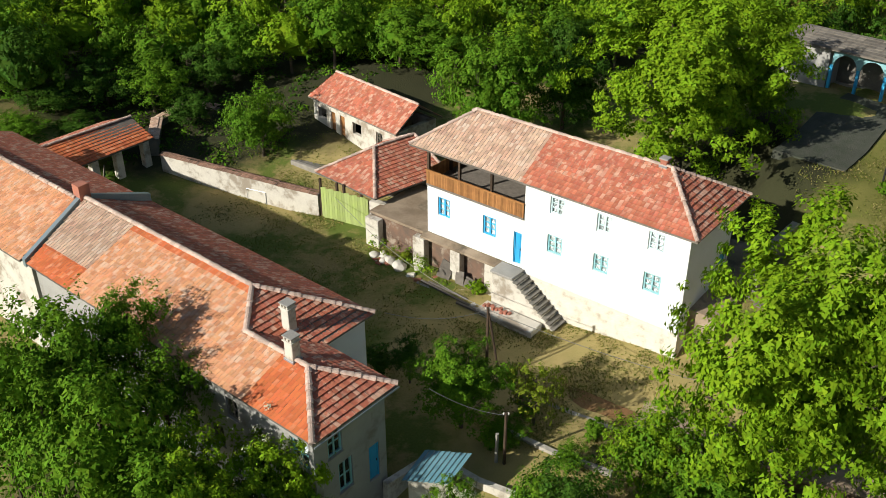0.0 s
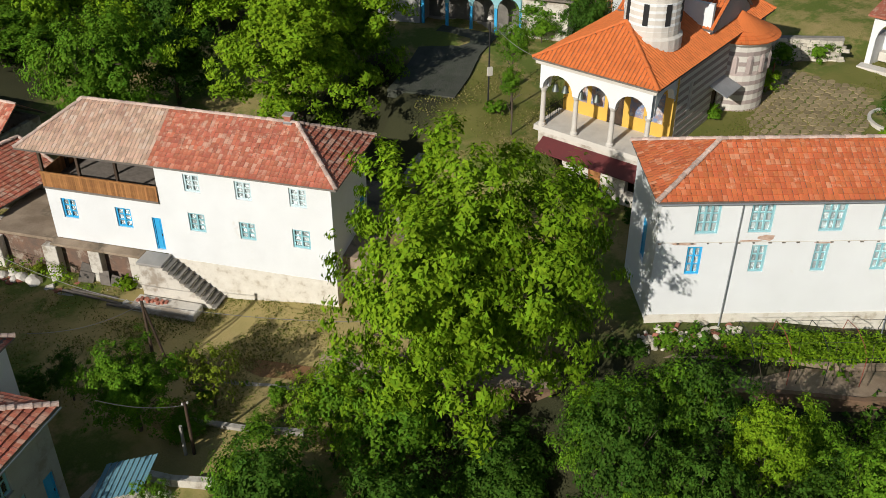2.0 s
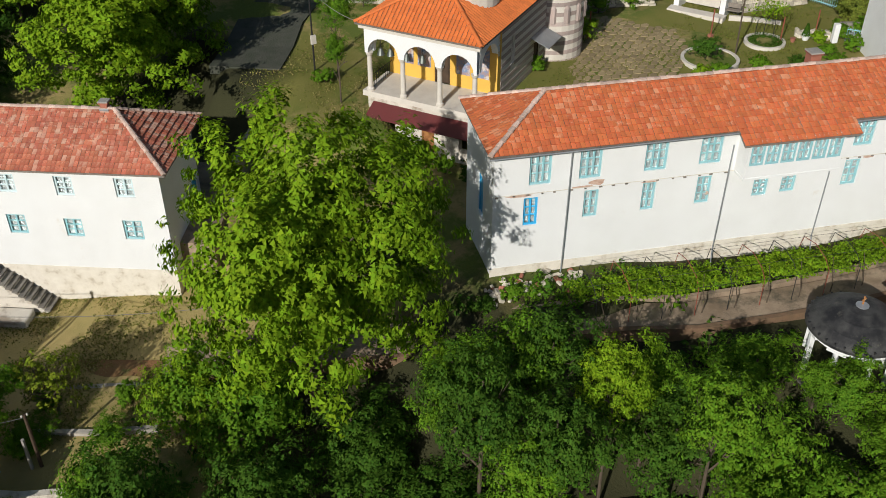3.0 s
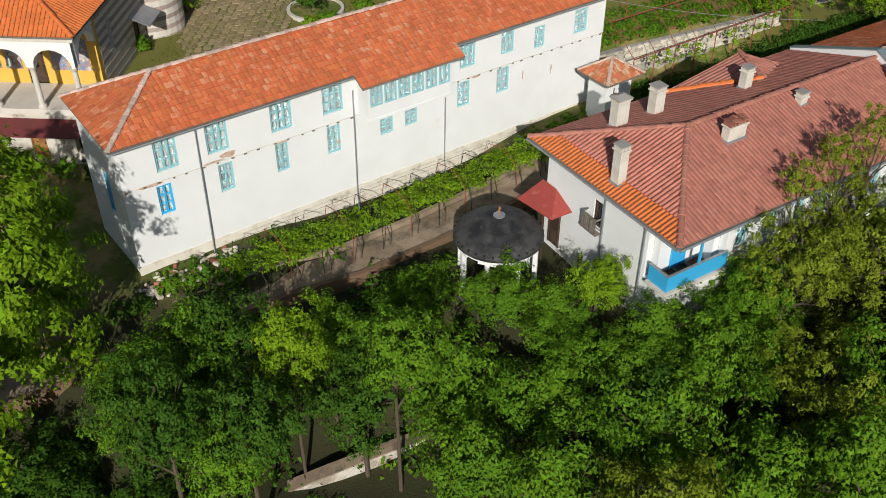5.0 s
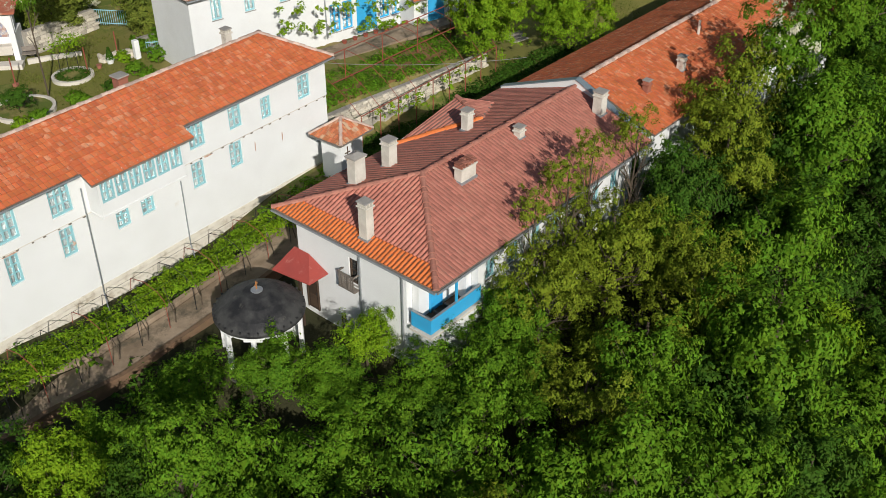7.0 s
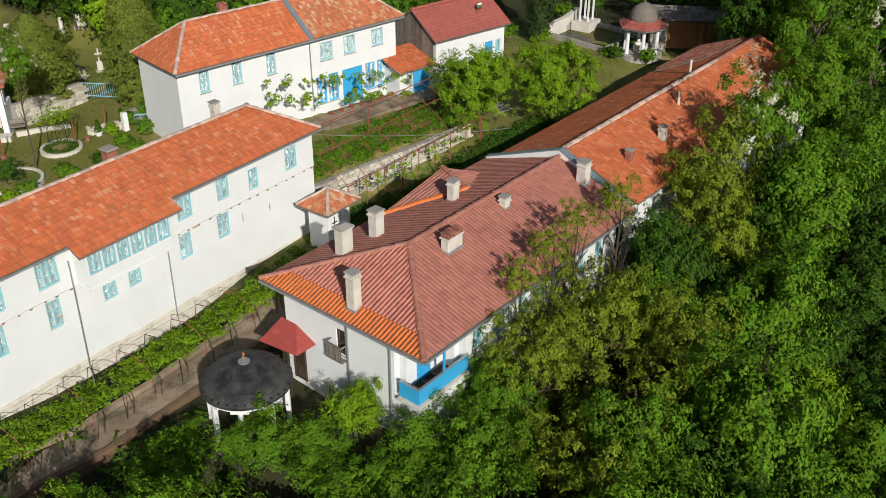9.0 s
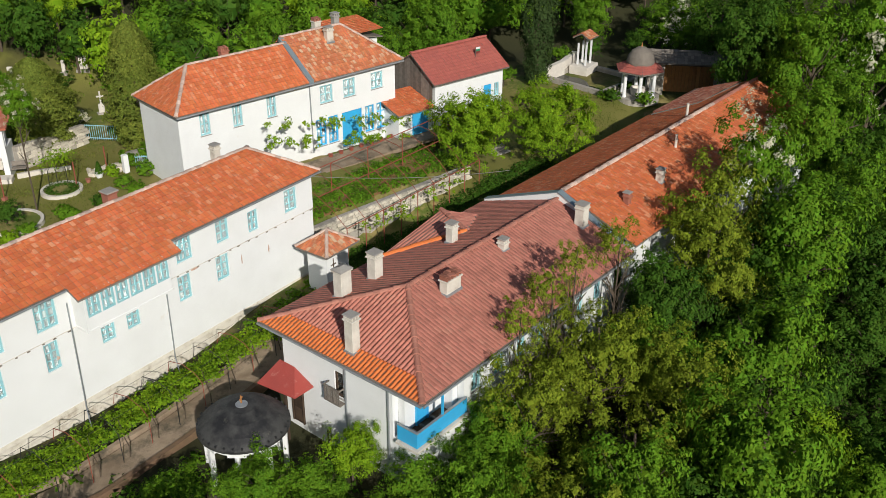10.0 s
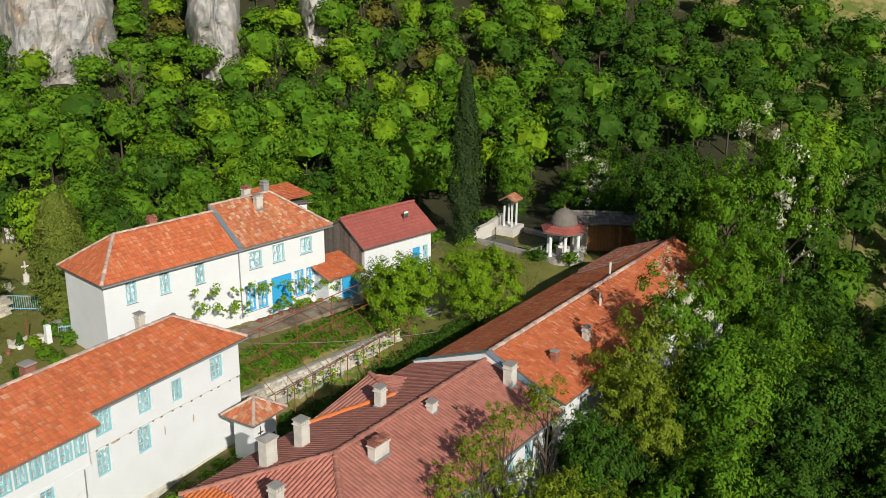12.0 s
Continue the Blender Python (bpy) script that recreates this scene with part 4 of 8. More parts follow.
def far_house():
    base = pose(57.8, 31.84, 0.55, 0, 0, -33.3)
    h = thing("far_house", base, "long white house with tile roof and bright blue ground-floor doors", "house")
    x0, x1, y0, y1 = 0.2, 19.7, 0.4, 5.9
    ze = 8.7
    up = [(1.85, 2.65, 6.75, 8.4), (4.5, 5.3, 6.75, 8.45), (7.4, 8.2, 6.75, 8.4), (12.2, 13.4, 6.7, 8.1), (14.45, 15.6, 6.7, 8.15), (17.2, 18.4, 6.75, 8.1)]
    lo = [(11.7, 12.65, 3.3, 5.5), (12.85, 13.8, 3.3, 5.5), (16.5, 17.45, 3.3, 5.5), (17.7, 18.7, 3.3, 5.5)]
    dr = (14.2, 16.2, 2.6, 5.5)
    part("wall", holed_wall(x0, x1, 1.5, ze, 0.4, up + lo + [dr]), PLASTER, h, "white front wall", pose(0, y0, 0))
    for q in up:
        window(h, pose(0, y0, 0), *q, PALEBLUE, 2, 2)
    for q in lo:
        window(h, pose(0, y0, 0), *q, BLUE, 2, 3)
    door(h, pose(0, y0, 0), *dr, BLUE)
    part("wall", boxes((x0, x0 + 0.4, y0 + 0.41, y1, 1.5, ze), (x1 - 0.4, x1, y0 + 0.41, y1, 1.5, ze), (x0 + 0.41, x1 - 0.41, y1 - 0.4, y1, 1.5, ze)), PLASTER, h)
    ce = 20.3
    W, E, J, J2 = (2.75, 3.1, 11.05), (16.7, 3.5, 11.45), (11.0, 3.1, 11.05), (11.0, 3.5, 11.45)
    A, B, C, D = (-0.1, 0, ze), (ce, 0, ze), (ce, 7.0, ze), (-0.1, 6.2, ze)
    m1, m2, m3 = (11.15, 0, ze), (11.0, 6.2, ze), (11.0, 7.0, ze)
    roof_slope(h, [A, m1, J, W], (1, 0, 0), TILE_WARM, 51, singles=150)
    roof_slope(h, [m1, B, E, J2], (1, 0, 0), TILE_RUST, 52, singles=150)
    roof_slope(h, [B, C, E], (0, 1, 0), TILE_WARM, 53)
    roof_slope(h, [C, m3, J2, E], (1, 0, 0), TILE_WARM, 54)
    roof_slope(h, [m2, D, W, J], (1, 0, 0), TILE_WARM, 55)
    roof_slope(h, [D, A, W], (0, 1, 0), TILE_WARM, 56)
    upv = Vector((0, 0, 0.05))
    for p, q in ((W, J), (J2, E), (A, W), (D, W), (B, E), (C, E)):
        part("ridge", ridge_caps(Vector(p) + upv, Vector(q) + upv), RIDGE, h)
    part("fire_wall", slab([(11.0, -0.05, ze + 0.22), (11.4, -0.05, ze + 0.22), (11.25, 3.5, 11.5), (10.85, 3.5, 11.5)], 0.3), SHEET_BLUE, h, "blue-grey metal strip across the roof")
    roof_slope(h, [(19.0, 6.6, 9.4), (23.6, 6.6, 8.7), (23.6, 10.5, 8.7), (19.0, 10.5, 9.9)], (1, 0, 0), TILE_WARM, 57)
    part("wall", boxes((19.3, 23.3, 7.0, 10.2, 1.5, 8.55)), PLASTER, h)
    part("gutter", tube([(-0.1, -0.08, ze - 0.1), (11.2, -0.08, ze - 0.1), (ce, -0.08, ze - 0.1)], 0.06), ZINC, h)
    part("downpipe", tube([(11.2, 0.3, ze - 0.2), (11.25, 0.3, 3)], 0.05), ZINC, h)
    for u, v, z, w, hh, cap, body in ((14.9, 2.6, 10.6, 0.6, 0.9, "open", PLASTER_OLD), (16.7, 4.1, 11.3, 0.5, 0.7, "open", CONCRETE), (15.2, 4.6, 11.2, 0.6, 0.55, "brick", PLASTER_OLD), (6.0, 3.4, 10.9, 0.6, 0.5, "brick", BRICK)):
        chimney(base @ pose(u, v, z), w, 0.5, hh, "weathered chimney stack on a red tile roof", cap, body)
    return h


far_house()




# ---- the courtyard house with the long aged roof ----
def courtyard_house():
    base = pose(-5.98, 31.15, -0.2, 0, 0, -39.4)
    h = thing("courtyard_house", base, "long house with shade-grey render and faded red tile roof", "house")
    ze, zb = 2.95, -5.0
    # walls: the narrow near wing and the wide main range
    sw = [(-1.85, -0.75, 0.6, 2.1), (-9.9, -9.2, 0.9, 1.9), (-9.95, -9.1, -1.6, -0.3), (-7.9, -7.0, -1.6, -0.3), (-13.5, -12.6, -1.6, -0.3), (-6.4, -5.6, 0.8, 2.0)]
    part("wall", holed_wall(-23.0, -0.4, zb, ze - 0.05, 0.4, sw), PLASTER_SHADE, h, "stained front wall, its grey put in for tree shade", pose(0, 0.4, 0))
    for i, q in enumerate(sw):
        window(h, pose(0, 0.4, 0), *q, PALEBLUE if i == 0 else WOOD_GREY, 2, 2, curtain=i == 0)
    ew = [(0.45, 1.35, 0.9, 2.4), (1.0, 1.9, -1.6, 0.2), (3.0, 3.7, -2.4, -0.2)]
    me = pose(-0.4, 0.8, 0, 0, 0, 90)
    part("wall", holed_wall(0, 4.2, zb, ze - 0.05, 0.4, ew), PLASTER_SHADE, h, "end wall with its shade put into the grey", me)
    for q in ew[:2]:
        window(h, me, *q, PALEBLUE, 2, 2, curtain=False)
    door(h, me, *ew[2], BLUE)
    part("wall", boxes((-5.0, -0.8, 4.6, 5.0, zb, ze - 0.05)), PLASTER_SHADE, h)
    part("wall", boxes((-5.4, -5.0, 5.01, 8.5, zb, ze - 0.05)), PLASTER, h, "white end wall of the main range")
    part("wall", boxes((-23.0, -5.41, 8.1, 8.5, zb, ze - 0.05)), PLASTER_OLD, h, "yard-side wall")
    # roofs
    zr, t = 4.88, 0.405
    J, W, K, E = (-9.1, 4.75, zr), (-23.9, 4.75, zr), (-7.3, 2.7, 4.04), (-2.95, 2.7, 4.04)
    S1, NE, V, N1 = (0.05, 0, ze), (-4.7, 8.95, ze), (-4.7, 5.4, ze), (0.1, 5.4, ze)
    at = lambda u, v: (u, v, ze + t * v)
    roof_slope(h, [at(-23.0, 0), at(-19.0, 0), at(-19.0, 1.4), at(-23.3, 1.4)], (1, 0, 0), TILE_WARM, 61)
    roof_slope(h, [at(-23.3, 1.4), at(-19.0, 1.4), at(-19.0, 4.75), at(-23.9, 4.75)], (1, 0, 0), TILE_PALE, 62, curve=0.035)
    roof_slope(h, [at(-19.0, 0), at(-4.6, 0), at(-4.6, 2.7), K, at(-8.75, 4.35), at(-19.0, 4.35)], (1, 0, 0), TILE_PINK, 63, singles=200)
    roof_slope(h, [at(-19.0, 4.35), at(-8.75, 4.35), J, at(-19.0, 4.75)], (1, 0, 0), TILE_WARM, 60)
    roof_slope(h, [at(-4.6, 0), S1, E, at(-4.6, 2.7)], (1, 0, 0), TILE_WARM, 64, singles=100)
    roof_slope(h, [S1, N1, E], (0, 1, 0), TILE_RED, 65, step=0.085)
    roof_slope(h, [N1, V, K, E], (1, 0, 0), TILE_RED, 66)
    roof_slope(h, [J, K, V, NE], (0, 1, 0), TILE_RED, 67, step=0.085)
    roof_slope(h, [NE, (-23.6, 8.95, ze), W, J], (1, 0, 0), TILE_RED, 68, step=0.03)
    up = Vector((0, 0, 0.06))
    for p, q in ((W, J), (NE, J), (K, J), (K, E), (S1, E), (N1, E)):
        part("ridge", ridge_caps(Vector(p) + up, Vector(q) + up, 0.15), RIDGE, h)
    # metal-capped fire wall, then the farther range
    for p, q in (((-23.3, 0, ze), (-24.2, 4.7, zr)), ((-24.2, 4.7, zr), (-23.9, 8.9, ze + 0.4))):
        a, b = Vector(p), Vector(q)
        part("fire_wall", slab([a + Vector((-0.16, 0, 0.22)), a + Vector((0.16, 0, 0.22)), b + Vector((0.16, 0, 0.22)), b + Vector((-0.16, 0, 0.22))], 0.5), SHEET_BLUE, h, "metal-capped fire wall")
    part("brick_pier", boxes((-24.6, -23.9, 4.4, 5.1, 4.6, 5.75)), BRICK, h)
    part("wall", boxes((-40, -23.5, 0.4, 8.4, zb, ze - 0.05)), PLASTER_OLD, h, "peeling wall of the farther range")
    f = ze
    roof_slope(h, [(-40.5, -0.1, f), (-23.6, -0.1, f), (-24.3, 4.4, zr - 0.1), (-40.5, 4.4, zr - 0.1)], (1, 0, 0), TILE_PINK, 69)
    roof_slope(h, [(-23.6, 8.9, f), (-40.5, 8.9, f), (-40.5, 4.4, zr - 0.1), (-24.3, 4.4, zr - 0.1)], (1, 0, 0), TILE_RED, 70)
    part("ridge", ridge_caps((-24.4, 4.4, zr), (-40.5, 4.4, zr), 0.15), RIDGE, h)
    part("gutter", tube([(0.2, -0.02, ze - 0.1), (0.2, 5.4, ze - 0.1)], 0.05), ZINC, h)
    for u, v, z, hh in ((-6.3, 4.6, 3.55, 1.35), (-4.0, 2.75, 4.0, 1.05)):
        chimney(base @ pose(u, v, z), 0.55, 0.5, hh, "rendered chimney stack on the courtyard house", "open", PLASTER_OLD)
    return h


courtyard_house()


def arcade(u0, u1, z0, z1, zs, n, t, col=0.16, steps=10):
    """A wall over n round arches springing at zs: solid above the arches, y 0..t."""
    bm = bmesh.new()
    w = (u1 - u0) / n
    for i in range(n):
        a, b = u0 + i * w, u0 + (i + 1) * w
        r = w / 2 - col
        pts = [(a, zs)] + [((a + b) / 2 - r * math.cos(k * math.pi / steps), zs + min(r, z1 - zs - 0.25) * math.sin(k * math.pi / steps)) for k in range(steps + 1)] + [(b, zs)]
        for (p, q), (p2, q2) in zip(pts, pts[1:]):
            if p2 - p < 1e-5:
                continue
            v = [bm.verts.new(c) for c in ((p, 0, q), (p2, 0, q2), (p2, 0, z1), (p, 0, z1), (p, t, q), (p2, t, q2), (p2, t, z1), (p, t, z1))]
            for f in ((0, 1, 2, 3), (7, 6, 5, 4), (0, 4, 5, 1), (3, 2, 6, 7)):
                bm.faces.new([v[j] for j in f])
    bmesh.ops.remove_doubles(bm, verts=bm.verts[:], dist=0.0005)
    return bm


# ---- the church ----
def church():
    base = pose(31.63, 41.5, 0, 0, 0, -61.0)
    h = thing("church", base, "small striped stone church with orange tile roof and arcaded porch", "church")
    x0, x1 = -8.0, -0.4
    zf, zw = 4.3, 8.7
    d = 3.3
    # porch
    part("porch_floor", boxes((x0 - 0.25, x1 + 0.25, 0.2, d, zf - 0.35, zf)), STONE_PALE, h, "pale stone porch floor")
    part("basement", holed_wall(x0, x1, 0.2, zf - 0.36, 0.5, [(-6.9, -6.1, 1.2, 2.9), (-4.2, -3.3, 0.9, 2.9), (-1.6, -0.9, 1.4, 2.6)]), PLASTER_OLD, h, "patchy rubble and plaster basement", pose(0, 0.4, 0))
    door(h, pose(0, 0.4, 0), -4.2, -3.3, 0.9, 2.9, WOOD)
    part("basement_side", boxes((x1 - 0.45, x1, 0.91, d, 0.2, zf - 0.36), (x0, x0 + 0.45, 0.91, d, 0.2, zf - 0.36)), STONE, h)
    aw = part("canopy", slab([(-7.6, -0.75, 3.05), (-0.3, -0.75, 3.05), (-0.3, 0.39, 3.6), (-7.6, 0.39, 3.6)], 0.06), AWNING, h, "dark red corrugated awning")
    n = 3
    w = (x1 - x0) / n
    for i in range(n + 1):
        u = x0 + i * w
        u = min(max(u, x0 + 0.2), x1 - 0.2)
        c = part("column", lathe([(0.24, 0), (0.24, 0.15), (0.17, 0.22), (0.145, 2.3), (0.2, 2.4), (0.25, 2.55)], 14, None, (u, 0.45, zf + 0.003)), STONE_PALE, h)
    part("arcade", arcade(x0, x1, zf + 2.55, zw, zf + 2.56, 3, 0.42, 0.2), PLASTER, h, "white arcade over three arches", pose(0, 0.25, 0))
    for u in (x0, x1 - 0.42):
        part("side_arch", arcade(0, d - 0.45, zf + 2.55, zw, zf + 2.56, 1, 0.42, 0.2), PLASTER, h, "white side arch of the porch", Matrix.Translation((u + 0.42, 0.68, 0)) @ pose(0, 0, 0, 0, 0, 90))
    # parapet rails at the west side
    for k in range(9):
        part("rail_bar", tube([(x0 + 0.15, 0.7 + k * 0.28, zf), (x0 + 0.15, 0.7 + k * 0.28, zf + 0.85)], 0.015, None, 5), IRON, h)
    part("rail", tube([(x0 + 0.15, 0.6, zf + 0.86), (x0 + 0.15, d, zf + 0.86)], 0.025, None, 6), IRON, h)
    # the yellow wall under the porch, its door and painted panels
    part("porch_wall", holed_wall(x0, x1, zf, zw, 0.5, [(-4.75, -3.65, zf, zf + 2.4)]), YELLOW, h, "ochre painted porch wall", pose(0, d, 0))
    door(h, pose(0, d, 0), -4.75, -3.65, zf, zf + 2.4, WOOD_DARK)
    for u in (-7.2, -5.95, -3.2, -1.9):
        f = part("painted_panel", boxes((u, u + 0.95, d - 0.03, d - 0.004, zf + 0.9, zf + 2.9)), FRESCO, h, "faded wall painting in an arched frame")
    for i, u in enumerate((-7.0, -6.4, -5.2, -4.2, -3.0)):
        part("bell", lathe([(0.24, 0), (0.2, 0.12), (0.14, 0.3), (0.1, 0.42), (0.02, 0.46)], 12, None, (u, 0.5 + 0.15 * (i % 2), zf + 2.5)), BRONZE, h, "greenish bronze bell")
        part("bell_rope", tube([(u, 0.5 + 0.15 * (i % 2), zf + 2.8), (u, 0.5 + 0.15 * (i % 2), zw - 0.2)], 0.012, None, 4), IRON, h)
    # nave walls with pale and pinkish courses
    y1 = 17.0
    holes = [(2.0, 2.6, 5.6, 7.4), (5.9, 6.9, 3.4, 5.5)]
    me = pose(x1, d + 0.01, 0, 0, 0, 90)
    part("wall", holed_wall(0.5, y1 - d, 2.0, zw, 0.5, holes), STONE_PALE, h, "pale ashlar nave wall", me)
    window(h, me, *holes[0], STONE_PALE, 2, 2, curtain=False)
    door(h, me, *holes[1], WOOD_DARK)
    for k in range(11):
        z = 2.5 + k * 0.56
        cuts = sorted([0.5, y1 - d] + [q for hh in holes if hh[2] - 0.3 < z < hh[3] for q in hh[:2]])
        for a, b in zip(cuts[::2], cuts[1::2]):
            part("stone_course", boxes((a + 0.01, b - 0.01, -0.02, 0.01, z, z + 0.25)), STONE_BAND, h, "", me)
    part("wall", boxes((x0, x0 + 0.5, d + 0.51, y1, 2.0, zw), (x0 + 0.51, x1 - 0.51, y1 - 0.5, y1, 2.0, zw)), STONE_PALE, h)
    part("door_roof", slab([(x1 + 1.3, 8.6, 5.6), (x1 + 1.3, 10.9, 5.6), (x1 + 0.03, 10.9, 6.1), (x1 + 0.03, 8.6, 6.1)], 0.06), ZINC, h, "small grey sheet roof over the side door")
    # round side apse, banded
    ap = (-0.75, 13.3)
    part("apse", lathe([(2.2, 2.0), (2.2, 8.0)], 28, None, (*ap, 0)), STONE_PALE, h, "round banded apse")
    for k in range(8):
        z = 2.6 + k * 0.68
        part("stone_course", lathe([(2.215, z), (2.215, z + 0.28)], 28, None, (*ap, 0)), STONE_BAND, h)
    for q in range(7):
        a = -1.2 + q * 0.45
        part("blind_arch", lathe([(0.28, 6.2), (0.28, 7.2), (0.18, 7.4)], 8, None, (ap[0] + 2.06 * math.cos(a), ap[1] + 2.06 * math.sin(a), 0)), STONE_BAND, h)
    part("apse_cornice", lathe([(2.25, 8.0), (2.5, 8.2), (2.5, 8.3)], 28, None, (*ap, 0)), STONE_PALE, h)
    for k in range(14):
        a0, a1 = -math.pi / 2 + k * math.pi / 14, -math.pi / 2 + (k + 1) * math.pi / 14
        p = [(ap[0] + 2.65 * math.cos(a0), ap[1] + 2.65 * math.sin(a0), 8.32), (ap[0] + 2.65 * math.cos(a1), ap[1] + 2.65 * math.sin(a1), 8.32), (ap[0] - 0.6, ap[1], 9.7)]
        t = part("roof_tiles", tile_mesh(p, Vector(p[1]) - Vector(p[0]), 0.24, 0.34, 0.006, 80 + k), TILE_ORANGE, h)
        t["kind"] = "stuff"
    part("apse_deck", lathe([(2.64, 8.31), (0.05, 9.69)], 28, None, (ap[0] - 0.0, ap[1], 0)), TILE_ORANGE, h)
    # main roof
    ze, zr = 8.8, 11.1
    W, E = (-4.0, 3.1, zr), (-4.2, 15.0, zr)
    A, B, C, D = (-8.45, -0.05, ze), (0.0, -0.05, ze), (0.0, 17.4, ze), (-8.45, 17.4, ze)
    for i, (p, al) in enumerate((([A, B, W], (1, 0, 0)), ([B, C, E, W], (0, 1, 0)), ([C, D, E], (1, 0, 0)), ([D, A, W, E], (0, 1, 0)))):
        roof_slope(h, p, al, TILE_ORANGE, 72 + i, 0.26, 0.36, curve=0.05, step=0.045, singles=75, rough=0.006)
    up = Vector((0, 0, 0.05))
    for p, q in ((A, W), (B, W), (W, E), (C, E), (D, E)):
        part("ridge", ridge_caps(Vector(p) + up, Vector(q) + up), TILE_ORANGE, h)
    part("cornice", boxes((-8.3, -0.15, 0.1, 0.24, ze - 0.35, ze - 0.105)), STONE_PALE, h)
    # cross gable with white parapet over the apse
    part("cross_gable", boxes((-7.0, -0.9, 8.6, 8.9, 8.9, 11.3), (-7.0, -0.9, 14.4, 14.7, 8.9, 11.3)), PLASTER, h)
    roof_slope(h, [(-0.7, 8.5, 9.7), (-0.7, 11.7, 11.9), (-7.4, 11.7, 11.9), (-7.4, 8.5, 9.7)], (1, 0, 0), TILE_ORANGE, 78, 0.26, 0.36, curve=0.05, step=0.045)
    roof_slope(h, [(-0.7, 14.9, 9.7), (-0.7, 11.7, 11.9), (-7.4, 11.7, 11.9), (-7.4, 14.9, 9.7)], (1, 0, 0), TILE_ORANGE, 79, 0.26, 0.36, curve=0.05, step=0.045)
    part("gable_end", slab([(-0.85, 8.6, 9.6), (-0.85, 14.8, 9.6), (-0.85, 11.7, 11.75)], 1.2), PLASTER, h)
    # drum and dome
    tc = (-3.05, 4.6)
    part("drum", lathe([(1.9, 9.6), (1.9, 10.35), (1.72, 10.5), (1.68, 13.2), (1.85, 13.5)], 24, None, (*tc, 0)), STONE_PALE, h, "pale round bell drum")
    for k in range(6):
        z = 10.7 + k * 0.42
        part("stone_course", lathe([(1.715, z), (1.715, z + 0.16)], 24, None, (*tc, 0)), PLASTER, h)
    for q in range(8):
        a = q * math.tau / 8 + 0.2
        m = pose(tc[0], tc[1], 0, 0, 0, math.degrees(a))
        # a black box stands in for the shade inside each slit
        part("drum_window", boxes((1.66, 1.735, -0.16, 0.16, 11.2, 12.5)), DARK, h, "narrow slit window, its inner shade painted black", m)
        part("drum_arch", lathe([(0.62, 13.2), (0.62, 13.75), (0.45, 14.05), (0.1, 14.2)], 12, None, (tc[0] + 1.35 * math.cos(a), tc[1] + 1.35 * math.sin(a), 0)), STONE_PALE, h)
    part("dome", lathe([(1.8, 13.6), (1.75, 14.1), (1.45, 14.8), (0.9, 15.35), (0.2, 15.6)], 24, None, (*tc, 0)), VERDIGRIS, h, "weathered grey-green dome")
    return h


AWNING = mat("dull_wine_red_sheet", (0.15, 0.03, 0.03), 0.6, second=(0.11, 0.03, 0.03), scale=0.9, bump=0.1)
VERDIGRIS = mat("grey_green_metal", (0.20, 0.30, 0.28), 0.6, 0.3, second=(0.15, 0.22, 0.21), scale=1.5, bump=0.1)
church()


# ---- the long red-roofed stable behind ----
def stable():
    base = pose(35.6, 8.15, 0.5, 0, 0, -25.6)
    h = thing("stable", base, "long low outbuilding with bright red tile roof", "outbuilding")
    x0, x1, ze, zr, yr = 19.3, 48.0, 5.2, 7.25, 5.95
    part("wall", holed_wall(x0, x1, -2.5, ze - 0.1, 0.4, [(22, 22.9, 3.0, 4.4), (25.5, 26.4, 3.0, 4.4), (29, 29.9, 3.0, 4.4)]), PLASTER, h, "white side wall", pose(0, 1.1, 0))
    part("wall", boxes((x0, x1, 10.3, 10.7, -0.5, ze - 0.1), (x1 - 0.4, x1, 1.51, 10.29, -0.5, ze - 0.1)), PLASTER_OLD, h)
    roof_slope(h, [(x0, 0.7, ze), (x1, 0.7, ze), (x1, yr, zr), (x0, yr, zr)], (1, 0, 0), TILE_WARM, 91, singles=250)
    roof_slope(h, [(x1, 11.2, ze), (x0, 11.2, ze), (x0, yr, zr), (x1, yr, zr)], (1, 0, 0), TILE_WARM, 92, curve=0.012, step=0.002)
    part("ridge", ridge_caps((x0, yr, zr + 0.05), (40, yr, zr + 0.05), 0.16), RIDGE, h)
    part("ridge", ridge_caps((40, yr, zr + 0.05), (x1, yr, zr + 0.05), 0.16), TILE_CAP, h)
    roof_slope(h, [(39.5, 10.7, 5.55), (47.5, 10.9, 5.55), (47.5, 7.0, 6.95), (41.0, 7.6, 6.8)], (1, 0, 0), TILE_RED, 93)
    part("gable_board", boxes((39.6, 47.4, 10.75, 10.8, 4.2, 5.5)), WOOD_DARK, h)
    for u, v, z, w, hh, body in ((26.65, 3.2, 6.1, 0.45, 0.7, PLASTER_OLD), (22.4, 3.2, 6.05, 0.4, 0.55, BRICK)):
        chimney(base @ pose(u, v, z), w, w, hh, "small chimney stack on the red stable roof", "open", body)
    for u, v, z in ((31.4, 4.6, 6.6), (37.0, 6.6, 6.9)):
        p = thing("flue_pipe", base @ pose(u, v, z), "rusty flue pipe through the tile roof", "flue pipe", "roof flues")
        part("pipe", tube([(0, 0, -0.5), (0, 0, 1.1)], 0.1, None, 10), PLASTER_OLD, p)
        part("collar", lathe([(0.2, -0.1), (0.13, 0.08)], 10), ZINC, p)
    return h


stable()


